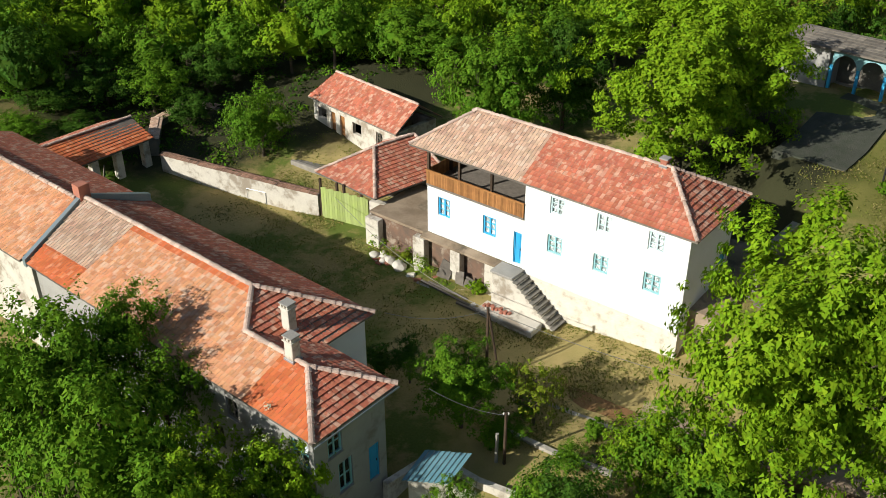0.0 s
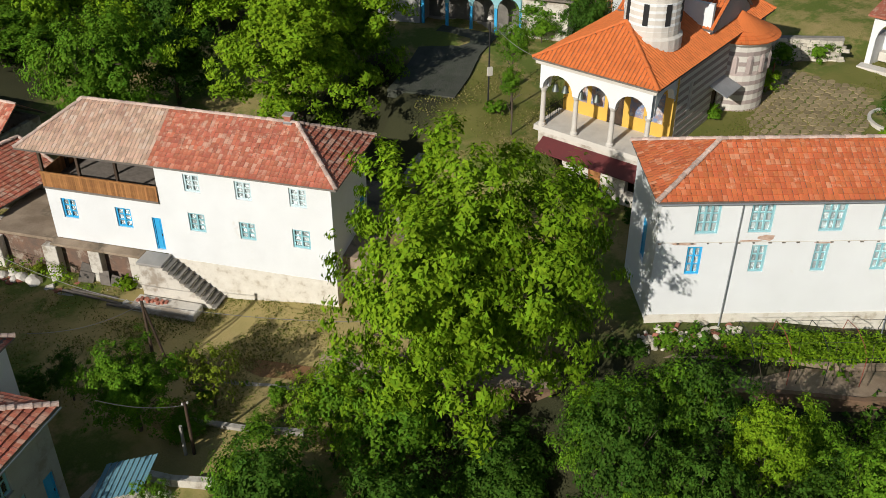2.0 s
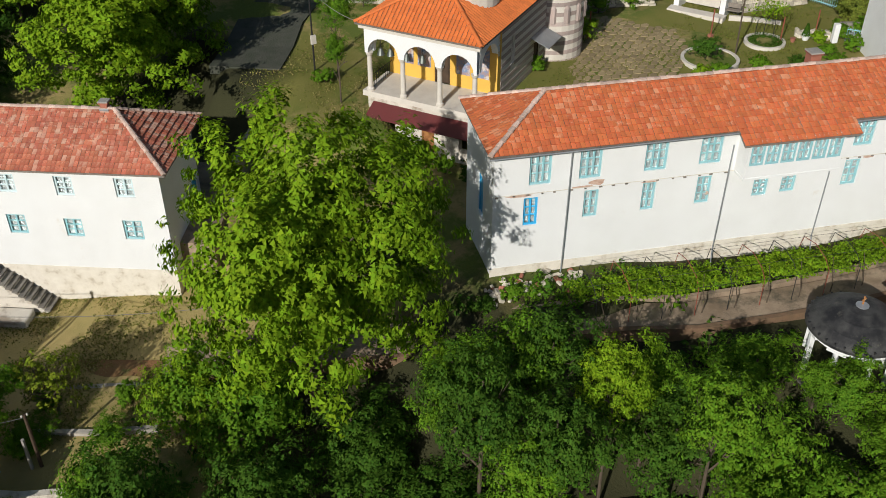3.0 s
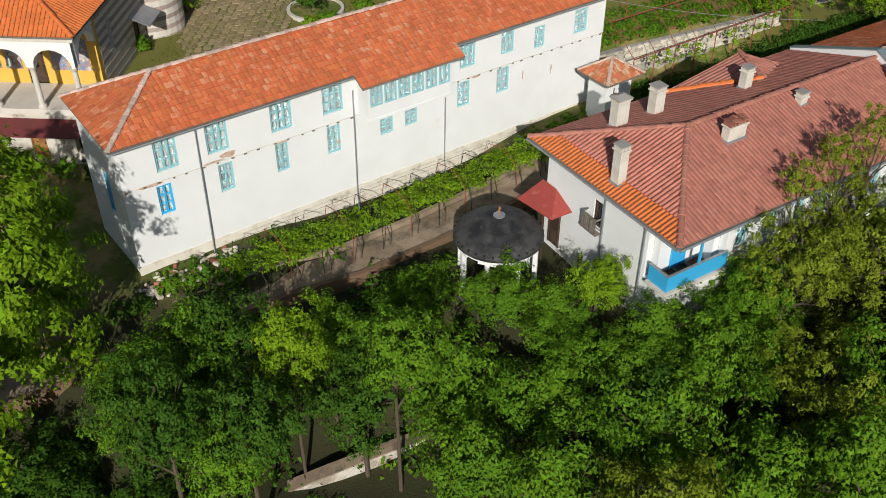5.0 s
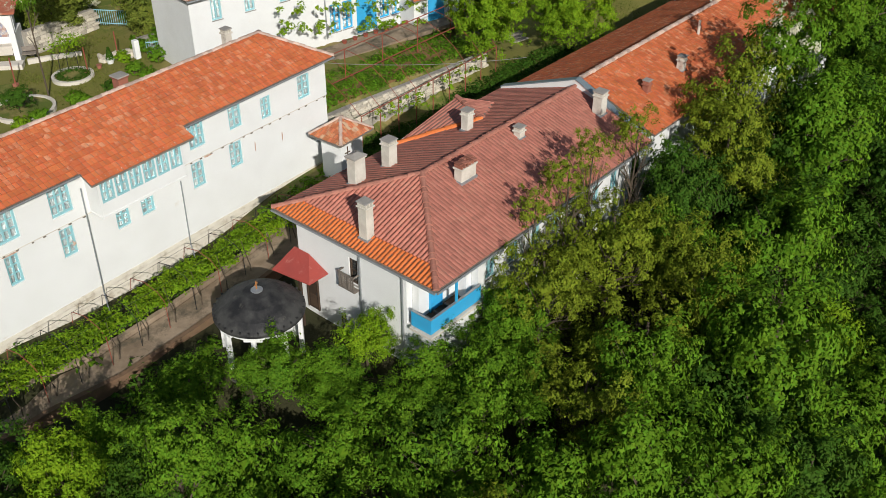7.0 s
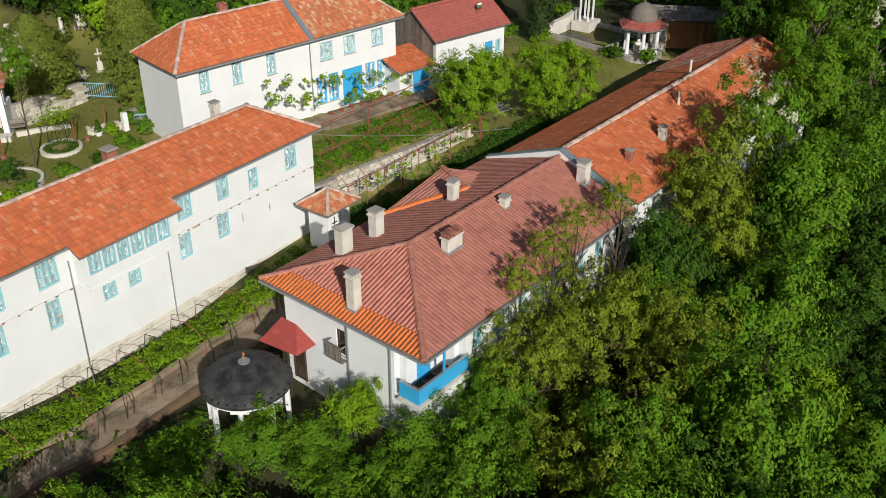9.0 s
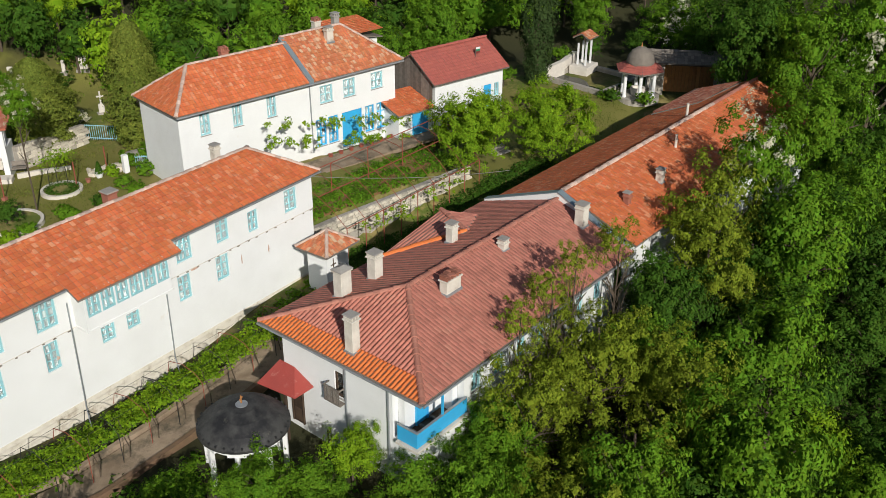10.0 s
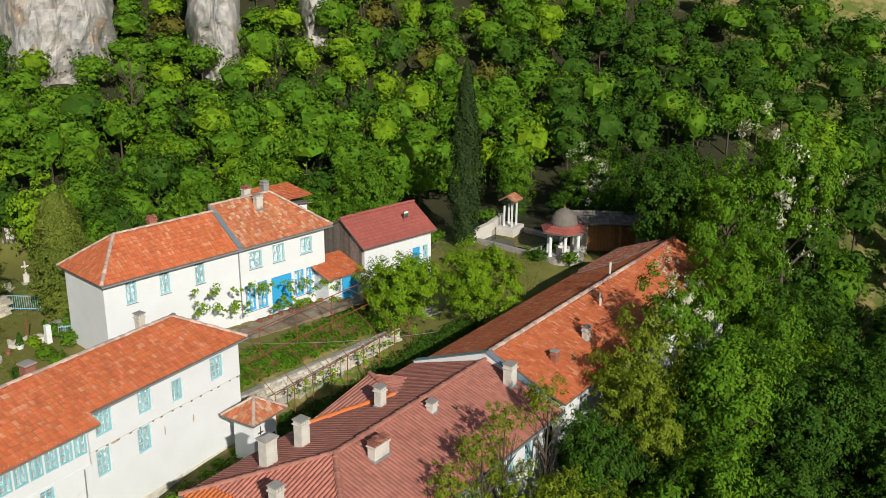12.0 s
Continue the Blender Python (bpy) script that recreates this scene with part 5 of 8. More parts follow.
# ---- the small red-sheet house with a flag ----
def flag_house():
    base = pose(75.2, 18.2, 0.68, 0, 0, -36.3)
    h = thing("cottage", base, "small white cottage with dark red tile roof", "cottage")
    ze, zr = 6.5, 8.45
    part("wall", holed_wall(0.3, 7.9, 2.0, ze - 0.1, 0.35, [(5.7, 6.6, 3.0, 5.2), (6.9, 7.5, 4.0, 5.2)]), PLASTER, h, "white front wall", pose(0, 0.3, 0))
    door(h, pose(0, 0.3, 0), 5.7, 6.6, 3.0, 5.2, BLUE)
    window(h, pose(0, 0.3, 0), 6.9, 7.5, 4.0, 5.2, PALEBLUE, 2, 2)
    part("wall", boxes((7.55, 7.9, 0.66, 5.6, 2.0, ze - 0.1), (0.3, 7.54, 5.25, 5.6, 2.0, ze - 0.1)), PLASTER, h)
    for k in range(14):
        v = 0.35 + k * 0.36
        top = ze + (zr - ze) * (1 - abs(v - 2.8) / 3.0) - 0.05
        part("board", boxes((0.0, 0.05, v, v + 0.34, 3.4, top)), WOOD_GREY, h)
    roof_slope(h, [(-0.2, -0.2, ze), (8.2, -0.2, ze), (8.2, 2.9, zr), (-0.2, 2.9, zr)], (1, 0, 0), SHEET_TILE, 95, 0.2, 0.35)
    roof_slope(h, [(8.2, 6.0, ze), (-0.2, 6.0, ze), (-0.2, 2.9, zr), (8.2, 2.9, zr)], (1, 0, 0), SHEET_TILE, 96, 0.2, 0.35)
    part("ridge", ridge_caps((-0.2, 2.9, zr + 0.05), (8.2, 2.9, zr + 0.05), 0.16), SHEET_TILE, h)
    f = thing("flag", base @ pose(5.6, 1.3, 7.2), "small white, green and red flag on a roof pole", "flag")
    part("pole", tube([(0, 0, -0.4), (0, 0, 1.2)], 0.03, None, 6), WOOD_GREY, f)
    for k, m in enumerate((PLASTER, GREEN_FLAG, SHEET_RED)):
        part("stripe", boxes((0.035, 0.5, -0.01, 0.01, 0.95 - k * 0.17, 1.11 - k * 0.17)), m, f)
    a = thing("annex", base, "low lean-to with red tiles and blue door", "shed")
    part("wall", boxes((-3.6, -0.1, 0.2, 3.0, 2.0, 4.7)), PLASTER, a)
    roof_slope(a, [(-3.9, -0.2, 4.7), (-0.05, -0.2, 4.7), (-0.05, 3.2, 5.6), (-3.9, 3.2, 5.6)], (1, 0, 0), TILE_WARM, 97)
    door(a, pose(0, 0.15, 0), -2.2, -0.6, 2.6, 4.5, BLUE, inset=0.0)


SHEET_TILE = mat("dark_red_pantile", (0.42, 0.12, 0.09), 0.7, second=(0.37, 0.105, 0.085), scale=0.8, island=0.1, bump=0.1)
GREEN_FLAG = mat("flag_green", (0.03, 0.25, 0.12), 0.8, bump=0)
flag_house()


# ---- walls, paths and sheds of the lower yard ----
def run_wall(name, pts, thick, top, foot, material, label, category="wall", cap=None, cap_mat=None):
    """A wall along points (x, y); top and foot are heights at its ends."""
    w = thing(name, pose(0, 0, 0), label, category)
    n = len(pts) - 1
    for i in range(n):
        a, b = Vector((*pts[i], 0)), Vector((*pts[i + 1], 0))
        d = (b - a).normalized()
        s = Vector((-d.y, d.x, 0)) * thick / 2
        z0, z1 = top[0] + (top[1] - top[0]) * i / n, top[0] + (top[1] - top[0]) * (i + 1) / n
        f0, f1 = foot[0] + (foot[1] - foot[0]) * i / n, foot[0] + (foot[1] - foot[0]) * (i + 1) / n
        up = lambda p, z: Vector((p.x, p.y, z))
        bm = bmesh.new()
        v = [bm.verts.new(up(p, z)) for p, z in ((a - s, f0), (b - s, f1), (b + s, f1), (a + s, f0), (a - s, z0), (b - s, z1), (b + s, z1), (a + s, z0))]
        for f in ((3, 2, 1, 0), (4, 5, 6, 7), (0, 1, 5, 4), (1, 2, 6, 5), (2, 3, 7, 6), (3, 0, 4, 7)):
            bm.faces.new([v[j] for j in f])
        part("masonry", bm, material, w)
        if cap == "tiles":
            o = s * 1.5
            for sg in (1, -1):
                poly = [up(a + o * sg, z0 + 0.02), up(b + o * sg, z1 + 0.02), up(b, z1 + 0.12), up(a, z0 + 0.12)]
                t = part("cap_tiles", tile_mesh(poly, b - a, 0.22, 0.3, 0.02, i + 7), cap_mat, w)
                t["kind"] = "stuff"
        elif cap == "slab":
            o = s * 1.15
            bm = slab([up(a - o, z0 + 0.09), up(b - o, z1 + 0.09), up(b + o, z1 + 0.09), up(a + o, z0 + 0.09)], 0.085)
            part("coping", bm, cap_mat, w)
    return w


def ribbon(name, rows, width, thick, material, label, category):
    """A strip of paving along (x, y, z) rows."""
    bm = bmesh.new()
    pts = [Vector(p) for p in rows]
    top, bot = [], []
    for i, p in enumerate(pts):
        d = (pts[min(i + 1, len(pts) - 1)] - pts[max(i - 1, 0)])
        s = Vector((-d.y, d.x, 0)).normalized() * width / 2
        top.append((bm.verts.new(p - s), bm.verts.new(p + s)))
        bot.append((bm.verts.new(p - s - Vector((0, 0, thick))), bm.verts.new(p + s - Vector((0, 0, thick)))))
    for i in range(len(pts) - 1):
        bm.faces.new((top[i][0], top[i + 1][0], top[i + 1][1], top[i][1]))
        bm.faces.new((bot[i][1], bot[i + 1][1], bot[i + 1][0], bot[i][0]))
        bm.faces.new((top[i][0], bot[i][0], bot[i + 1][0], top[i + 1][0]))
        bm.faces.new((top[i][1], top[i + 1][1], bot[i + 1][1], bot[i][1]))
    bm.faces.new((top[0][0], top[0][1], bot[0][1], bot[0][0]))
    bm.faces.new((top[-1][1], top[-1][0], bot[-1][0], bot[-1][1]))
    return setting(name, bm, material, label, category)


PATH_STONE = mat("worn_pinkish_concrete", (0.36, 0.28, 0.20), 0.9, second=(0.21, 0.155, 0.105), scale=0.6, amount=0.8, third=(0.12, 0.10, 0.07), third_scale=0.5, third_at=0.58, bump=0.4, bump_scale=10)
KERB_STONE = mat("muddy_red_kerb", (0.22, 0.13, 0.08), 0.95, second=(0.14, 0.10, 0.06), scale=1.5, bump=0.4)
ALLEY = [(51.5, 17.3, 1.45), (46, 19.3, 0.9), (40, 21.5, 0.5), (36.5, 22.8, 0.38), (32.5, 24.5, 0.3), (29.6, 26.1, 0.2), (25, 28.4, -0.5), (20, 32.2, -1.6), (14.5, 37, -3.1), (10, 40.0, -3.9)]
ALLEY = [(x, y, max(z, ground_z(x, y) + 0.1)) for x, y, z in ALLEY]
ribbon("path", ALLEY, 1.9, 0.9, PATH_STONE, "worn concrete path below the long wing", "path")
for off, zt, nm in ((-1.15, 0.12, "kerb"), (1.2, 0.22, "low_wall")):
    pts = []
    for i, p in enumerate(ALLEY):
        d = Vector(ALLEY[min(i + 1, len(ALLEY) - 1)]) - Vector(ALLEY[max(i - 1, 0)])
        s = Vector((-d.y, d.x, 0)).normalized()
        q = Vector(p) - s * off
        pts.append((q.x, q.y, p[2] + zt))
    ribbon(nm, pts, 0.28, 1.2, PATH_STONE if off > 0 else KERB_STONE, "low garden wall along the path", "wall")
run_wall("lane_parapet", [(21.0, 21.4), (24.1, 19.6), (28.2, 17.1), (31.5, 15.0)], 0.55, (-4.3, -4.1), (-7.5, -6.5), PLASTER_OLD, "low pale parapet with a worn red edge", cap="slab", cap_mat=PATH_STONE)
run_wall("stone_bridge_wall", [(16.0, 29.9), (20.8, 28.7)], 0.6, (-3.9, -3.7), (-8, -7), STONE, "pale stone parapet in the shade of the trees")

TILE_COPE = mat("mossy_brown_tile", (0.34, 0.19, 0.13), 0.9, second=(0.22, 0.14, 0.10), scale=1.2, island=0.3, bump=0.3)
# long whitewashed yard wall with tile coping
run_wall("yard_wall", [(-22.8, 69.1), (-19.45, 67.4), (-16.1, 65.75), (-12.85, 64.15), (-9.6, 62.6)], 0.45, (-1.5, -1.7), (-4.2, -4.2), PLASTER_OLD, "long pale yard wall with a tile coping", cap="tiles", cap_mat=TILE_COPE)
run_wall("old_wall", [(-24.0, 71.0), (-24.8, 75.5), (-23.0, 79.6), (-20.3, 78.5)], 0.6, (-1.2, -1.6), (-4, -4), STONE_DARK, "ruined dark stone wall at the wood's edge", cap="tiles", cap_mat=TILE_PALE)

g = thing("football_goal", pose(-14.7, 64.75, -3.55, 0, 0, -24.5), "small rusty metal goal frame on the grass", "goal")
part("frame", tube([(-0.85, 0, 0), (-0.85, 0, 1.05), (0.85, 0, 1.05), (0.85, 0, 0)], 0.03, None, 6), ZINC, g)
part("brace", tube([(-0.85, 0, 1.05), (-0.85, 0.6, 0), (0.85, 0.6, 0), (0.85, 0, 1.05)], 0.025, None, 6), ZINC, g)


def gate_shed():
    """Roof corners in the world, hipped towards the yard."""
    h = thing("gate_shed", pose(-0.8, 0.08, 0.08), "open shed with green plank gates and red tile roof", "shed")
    ze, zr = -0.5, 1.05
    A, B, C, D = (-9.15, 63.7, ze), (-4.45, 59.4, ze), (0.6, 63.6, ze), (-4.4, 69.0, ze)
    P, Q = (-4.8, 64.6, zr), (-1.9, 66.9, zr)
    roof_slope(h, [A, B, P], Vector(B) - Vector(A), TILE_RED, 111)
    roof_slope(h, [B, C, Q, P], Vector(C) - Vector(B), TILE_RED, 112)
    roof_slope(h, [C, D, Q], Vector(D) - Vector(C), TILE_RED, 113)
    roof_slope(h, [D, A, P, Q], Vector(A) - Vector(D), TILE_RED, 114)
    up = Vector((0, 0, 0.05))
    for p, q in ((P, Q), (A, P), (B, P), (C, Q), (D, Q)):
        part("ridge", ridge_caps(Vector(p) + up, Vector(q) + up), RIDGE, h)
    m = pose(-8.75, 62.35, 0, 0, 0, -27.6)
    for u in (0.0, 1.45, 2.05, 3.5):
        part("post", boxes((u, u + 0.16, 0, 0.16, -4, ze + 0.1)), WOOD_DARK, h, "", m)
    for i in range(18):
        u = 0.18 + i * 0.225
        if u > 4.1:
            continue
        part("gate_board", boxes((u, u + 0.21, -0.06, -0.02, -3.5, -1.0 + 0.06 * math.sin(i * 2.1))), GREEN_BOARD, h, "", m)
    for z in (-1.4, -3.0):
        part("rail", boxes((0.17, 4.2, -0.018, 0.06, z, z + 0.1)), WOOD_DARK, h, "", m)
    part("pier", boxes((4.35, 5.6, -0.1, 0.4, -4, -1.1)), PLASTER_OLD, h, "crumbling plastered pier", m)
    part("back_wall", boxes((-0.2, 8.2, 4.6, 5.0, -4, ze - 0.1)), STONE_DARK, h, "dark rear wall", m)


gate_shed()


def open_shed():
    h = thing("open_shed", pose(-1.15, 0.05, 0.05), "open-fronted barn with bright orange-red tile roof", "shed")
    ze, zr = -0.3, 0.75
    A, B = (-26.4, 64.1, ze), (-22.2, 69.3, ze)
    P, Q = (-24.3, 71.0, zr), (-29.8, 64.6, zr)
    C, D = (-27.0, 72.5, ze), (-32.0, 66.4, ze)
    roof_slope(h, [A, B, P, Q], Vector(B) - Vector(A), TILE_WARM, 121)
    roof_slope(h, [C, D, Q, P], Vector(D) - Vector(C), TILE_RED, 122)
    part("ridge", ridge_caps(Vector(P) + Vector((0, 0, 0.05)), Vector(Q) + Vector((0, 0, 0.05))), RIDGE, h)
    m = pose(-26.2, 65.4, 0, 0, 0, 51)
    for u in (0.3, 2.4, 4.9):
        part("pier", boxes((u, u + 0.6, 0, 0.6, -4.5, ze - 0.15), bevel=0.03), PLASTER_OLD, h, "crumbling stone pier", m)
    part("back_wall", boxes((0, 6, 4.2, 4.7, -4.5, ze - 0.2)), STONE_DARK, h, "", m)
    part("beam", boxes((0, 6, 0.1, 0.3, ze - 0.3, ze - 0.12)), WOOD_DARK, h, "", m)
    for u in (0.6, 1.2, 1.9):
        part("plank", boxes((u, u + 0.12, 0.6, 0.7, -4, -1.2)), WOOD_GREY, h, "", m @ pose(0, 0, 0, 0, 12, 0))


open_shed()


def far_shed():
    h = thing("ruined_shed", pose(-11.9, 75.7, 0.55, 0, 0, -45.5), "abandoned whitewashed outbuilding with red tile roof", "shed")
    L_, ze, zr = 11.0, 0.15, 1.85
    holes = [(0.9, 2.0, -1.5, -0.55), (2.6, 3.2, -2.7, -0.5), (3.8, 4.4, -2.7, -0.5), (5.4, 6.5, -1.6, -0.6), (8.3, 9.1, -1.6, -0.5)]
    part("wall", holed_wall(0.3, L_ - 0.3, -3.6, ze - 0.1, 0.35, holes), PLASTER_OLD, h, "peeling whitewashed front", pose(0, 0.3, 0))
    window(h, pose(0, 0.3, 0), *holes[4], WOOD_GREY, 2, 2, curtain=False, sill=False)
    for q in (1, 2):
        part("door", boxes((holes[q][0], holes[q][1], 0.42, 0.46, holes[q][2], holes[q][3])), WOOD, h, "weathered brown door")
    part("wall", boxes((0.3, 0.65, 0.66, 4.6, -3.6, ze - 0.1), (L_ - 0.65, L_ - 0.3, 0.66, 4.6, -3.6, ze - 0.1), (0.66, L_ - 0.66, 4.25, 4.6, -3.6, ze - 0.1)), PLASTER_OLD, h)
    # floor coloured black so that the room looks unlit
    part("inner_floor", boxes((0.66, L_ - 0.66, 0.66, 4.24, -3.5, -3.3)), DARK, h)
    roof_slope(h, [(0, 0, ze), (L_, 0, ze), (L_, 2.5, zr), (0.9, 2.5, zr)], (1, 0, 0), TILE_RED, 131)
    roof_slope(h, [(L_, 5, ze), (0, 5, ze), (0.9, 2.5, zr), (L_, 2.5, zr)], (1, 0, 0), TILE_RED, 132)
    roof_slope(h, [(0, 5, ze), (0, 0, ze), (0.9, 2.5, zr)], (0, 1, 0), TILE_RED, 133)
    part("ridge", ridge_caps((0.9, 2.5, zr + 0.05), (L_, 2.5, zr + 0.05)), RIDGE, h)


far_shed()
rp = thing("ruin_platform", pose(-12.6, 70.4, 0, 0, 0, -35), "low roofless ruin of dark stone slabs", "ruin")
part("slab", boxes((0, 4.3, 0, 2.6, -3.9, -2.75), bevel=0.05), STONE_DARK, rp)
part("edge", boxes((-0.1, 4.4, -0.35, -0.01, -3.9, -2.6), bevel=0.04), STONE, rp)


CELLAR = mat("rubble_and_brick", (0.22, 0.13, 0.09), 0.95, second=(0.13, 0.10, 0.08), scale=1.5, third=(0.34, 0.28, 0.22), third_scale=1.3, third_at=0.58, bump=0.8, bump_scale=7)


SOIL_RED = mat("reddish_garden_soil", (0.25, 0.125, 0.055), 0.95, second=(0.17, 0.11, 0.045), scale=1.2, third=(0.14, 0.14, 0.04), third_scale=1.0, third_at=0.6, bump=0.9, bump_scale=9)


def house_terrace():
    """The concrete terrace, stone cellar front and clutter under the balcony of the white house."""
    base = pose(12.76, 44.26, 0, 0, 0, -38.1)
    t = thing("terrace", base, "cracked concrete terrace over stone cellar bays", "terrace")
    part("deck", boxes((-18.5, -12.31, -0.35, 0.44, -1.12, -0.96), bevel=0.02), PATH_STONE, t)
    part("deck", boxes((-23.6, -18.46, 0.3, 5.5, -1.25, -1.05), bevel=0.02), PATH_STONE, t, "stained flat concrete roof")
    for a, b in ((-23.5, -22.3), (-19.2, -18.2), (-16.0, -15.2), (-13.2, -12.35)):
        part("pier", boxes((a, b, -0.3, 0.25, -4.2, -1.13 if a > -18.3 else -1.26), bevel=0.03), PLASTER_OLD, t, "rough plastered pier")
    part("back_wall", boxes((-23.5, -12.3, 0.3, 0.44, -4.2, -1.26)), CELLAR, t, "dark rubble and brick cellar wall")
    part("curb", boxes((-17.5, -12.0, -2.0, -1.8, -4.0, -3.45)), CONCRETE, t)
    part("side_wall", boxes((-23.6, -23.2, 0.3, 5.5, -4.2, -1.26)), PLASTER_OLD, t)
    rnd = random.Random(4)
    for k in range(26):
        s = rnd.uniform(0.12, 0.3)
        bm = boxes((-s, s, -s * 0.7, s * 0.7, 0, s * 0.8), bevel=s * 0.15)
        tagged(part("rubble_stone", bm, STONE_PALE if k % 3 else BRICK, None, "", base @ pose(rnd.uniform(-22.6, -12.6), rnd.uniform(-1.7, -0.45), -3.62, rnd.uniform(-14, 14), rnd.uniform(-14, 14), rnd.uniform(0, 180))), "broken block of old masonry on the grass", "stone", "rubble by the terrace")
    for k, (u, v, ln) in enumerate(((-17.3, -1.7, 4.2), (-16.8, -1.5, 3.2), (-13.9, -2.3, 3.6))):
        tagged(part("timber", boxes((0, ln, -0.08, 0.08, 0, 0.14), bevel=0.015), WOOD_GREY, None, "", base @ pose(u, v, -3.42, 0, 1, 3 * k - 4)), "old grey beam lying on the grass", "timber", "stacked timbers")
    for k, (u, v, s) in enumerate(((-20.6, -1.0, 0.75), (-21.3, -0.8, 0.5), (-21.0, -1.4, 0.45), (-22.0, -1.1, 0.6), (-20.0, -0.7, 0.4), (-21.7, -0.6, 0.35), (-19.6, -1.2, 0.85))):
        bm = bmesh.new()
        bmesh.ops.create_icosphere(bm, subdivisions=2, radius=s * 0.6)
        for v_ in bm.verts:
            v_.co *= 1 + 0.35 * noise.noise(v_.co * 2.1 + Vector((k, 0, 0)))
            v_.co.z *= 0.6
        tagged(part("boulder", bm, STONE_PALE, None, "", base @ pose(u, v, -3.4, rnd.uniform(-10, 10), 10, rnd.uniform(0, 90))), "pale broken building stone on the grass", "stone", "rubble by the terrace")
    for u, w, hh, tilt in ((-16.5, 1.0, 1.5, 14), (-15.0, 0.7, 1.2, -8), (-14.3, 0.9, 1.0, 10)):
        tagged(part("old_board", boxes((-w / 2, w / 2, -0.04, 0.04, 0, hh), bevel=0.01), WOOD_GREY, None, "", base @ pose(u, -0.6, -3.65, -18, tilt, 0)), "weathered board leaning on the cellar front", "board", "leaning boards")


house_terrace()

# rubble-stone pieces of the stair foot
sf = thing("stair_plinth", pose(12.76, 44.26, 0, 0, 0, -38.1), "low broken stone plinth beside the stair", "plinth")
part("plinth", boxes((-12.4, -8.2, -2.3, -1.0, -4.2, -3.2), bevel=0.06), PLASTER_OLD, sf)
for k in range(9):
    part("brick", boxes((-12.2 + k * 0.22, -12.02 + k * 0.22, -1.8 + 0.1 * (k % 3), -1.55 + 0.1 * (k % 3), -3.195, -3.08 + 0.08 * (k % 2))), BRICK, sf)

# terrace edging of the lower garden
run_wall("garden_edge", [(2.7, 45.3), (6.7, 43.5), (10.0, 40.9), (13, 38.2)], 0.35, (-3.75, -3.85), (-5, -5), STONE, "low pale stone edging of the lawn terrace")
run_wall("garden_edge", [(3.4, 42.3), (6.0, 40.8), (9.4, 38.8), (12.0, 36.4)], 0.3, (-3.35, -3.4), (-5, -5), STONE, "low stone edging of the garden bed")
run_wall("garden_edge", [(2.4, 39.1), (5.3, 37.1), (8.1, 35.6)], 0.3, (-3.05, -3.1), (-5, -5), STONE, "low stone edging of the garden bed")
ribbon("garden_soil", [(2.9, 44.2, -3.5), (6.4, 42.2, -3.5), (9.7, 39.8, -3.45), (12.5, 37.3, -3.4)], 1.7, 0.5, SOIL_RED, "bare reddish garden soil between stone edgings", "soil")
run_wall("retaining_wall", [(-3.2, 34.6), (-0.9, 36.8), (1.4, 35.0), (4.5, 33.4)], 0.35, (-2.9, -3.1), (-5.5, -5.5), PLASTER_OLD, "plastered retaining wall by the shed")

TEAL_SHEET = mat("teal_corrugated_sheet", (0.11, 0.26, 0.32), 0.5, 0.2, second=(0.16, 0.30, 0.35), scale=1.5, bump=0.1)
zs = thing("lean_to", pose(-2.1, 33.5, 0, 0, 0, 0), "small lean-to with blue-grey corrugated sheet roof", "shed")
for i in range(9):
    a = Vector((-0.1 + i * 0.255, 0.1 - i * 0.03, -1.75))
    d = Vector((1.1, 1.55, 0.5))
    s = Vector((0.12, -0.014, 0))
    part("roof_sheet", slab([a - s, a + s + Vector((0, 0, 0.05)), a + s + d + Vector((0, 0, 0.05)), a - s + d], 0.02), TEAL_SHEET, zs)
part("wall", boxes((0.1, 2.0, 0.15, 0.3, -4.6, -1.85)), PLASTER_OLD, zs)


def pole(x, y, z0, z1, label, twin=False, lean=(0, 0)):
    p = thing("utility_pole", pose(x, y, 0), label, "pole", "utility poles")
    part("shaft", tube([(0, 0, z0 - 0.4), (lean[0], lean[1], z1)], 0.10, 0.075, 8), WOOD_DARK, p)
    if twin:
        part("strut", tube([(0.9, -0.4, z0 - 0.4), (lean[0] + 0.05, lean[1], z1 - 0.4)], 0.08, 0.06, 8), WOOD_DARK, p)
    for s in (-0.12, 0.12):
        part("insulator", lathe([(0.04, 0), (0.055, 0.05), (0.03, 0.12)], 8, None, (lean[0] + s, lean[1], z1 - 0.1)), STONE_PALE, p)
    return p


pole(2.1, 43.9, -4.2, 1.15, "short leaning timber pole with insulators", True)
pole(2.75, 36.4, -4.8, 0.05, "dark timber pole beside a concrete stub")
part_stub = tagged(part("concrete_stub", tube([(0, 0, -0.5), (0, 0, 3.4)], 0.11, 0.09, 6), CONCRETE, None, "", pose(2.35, 36.5, -4.8)), "grey concrete stub post beside a timber pole", "post")


def wire(p, q, sag, name="cable", r=0.018):
    a, b = Vector(p), Vector(q)
    pts = [a.lerp(b, i / 16) - Vector((0, 0, sag * 4 * (i / 16) * (1 - i / 16))) for i in range(17)]
    return tagged(part(name, tube(pts, r, None, 5), CABLE), "pale sagging overhead cable", "cable", "overhead cables")


wire((2.1, 43.9, 1.0), (-3.4, 41.3, 2.6), 0.5)
wire((2.1, 43.9, 1.0), (15.5, 41.5, -2.6), 0.4)
wire((2.1, 43.9, 1.0), (-8.8, 62.5, -1.4), 1.0)
wire((-1.0, 35.5, 2.3), (2.75, 36.4, -0.1), 0.3)


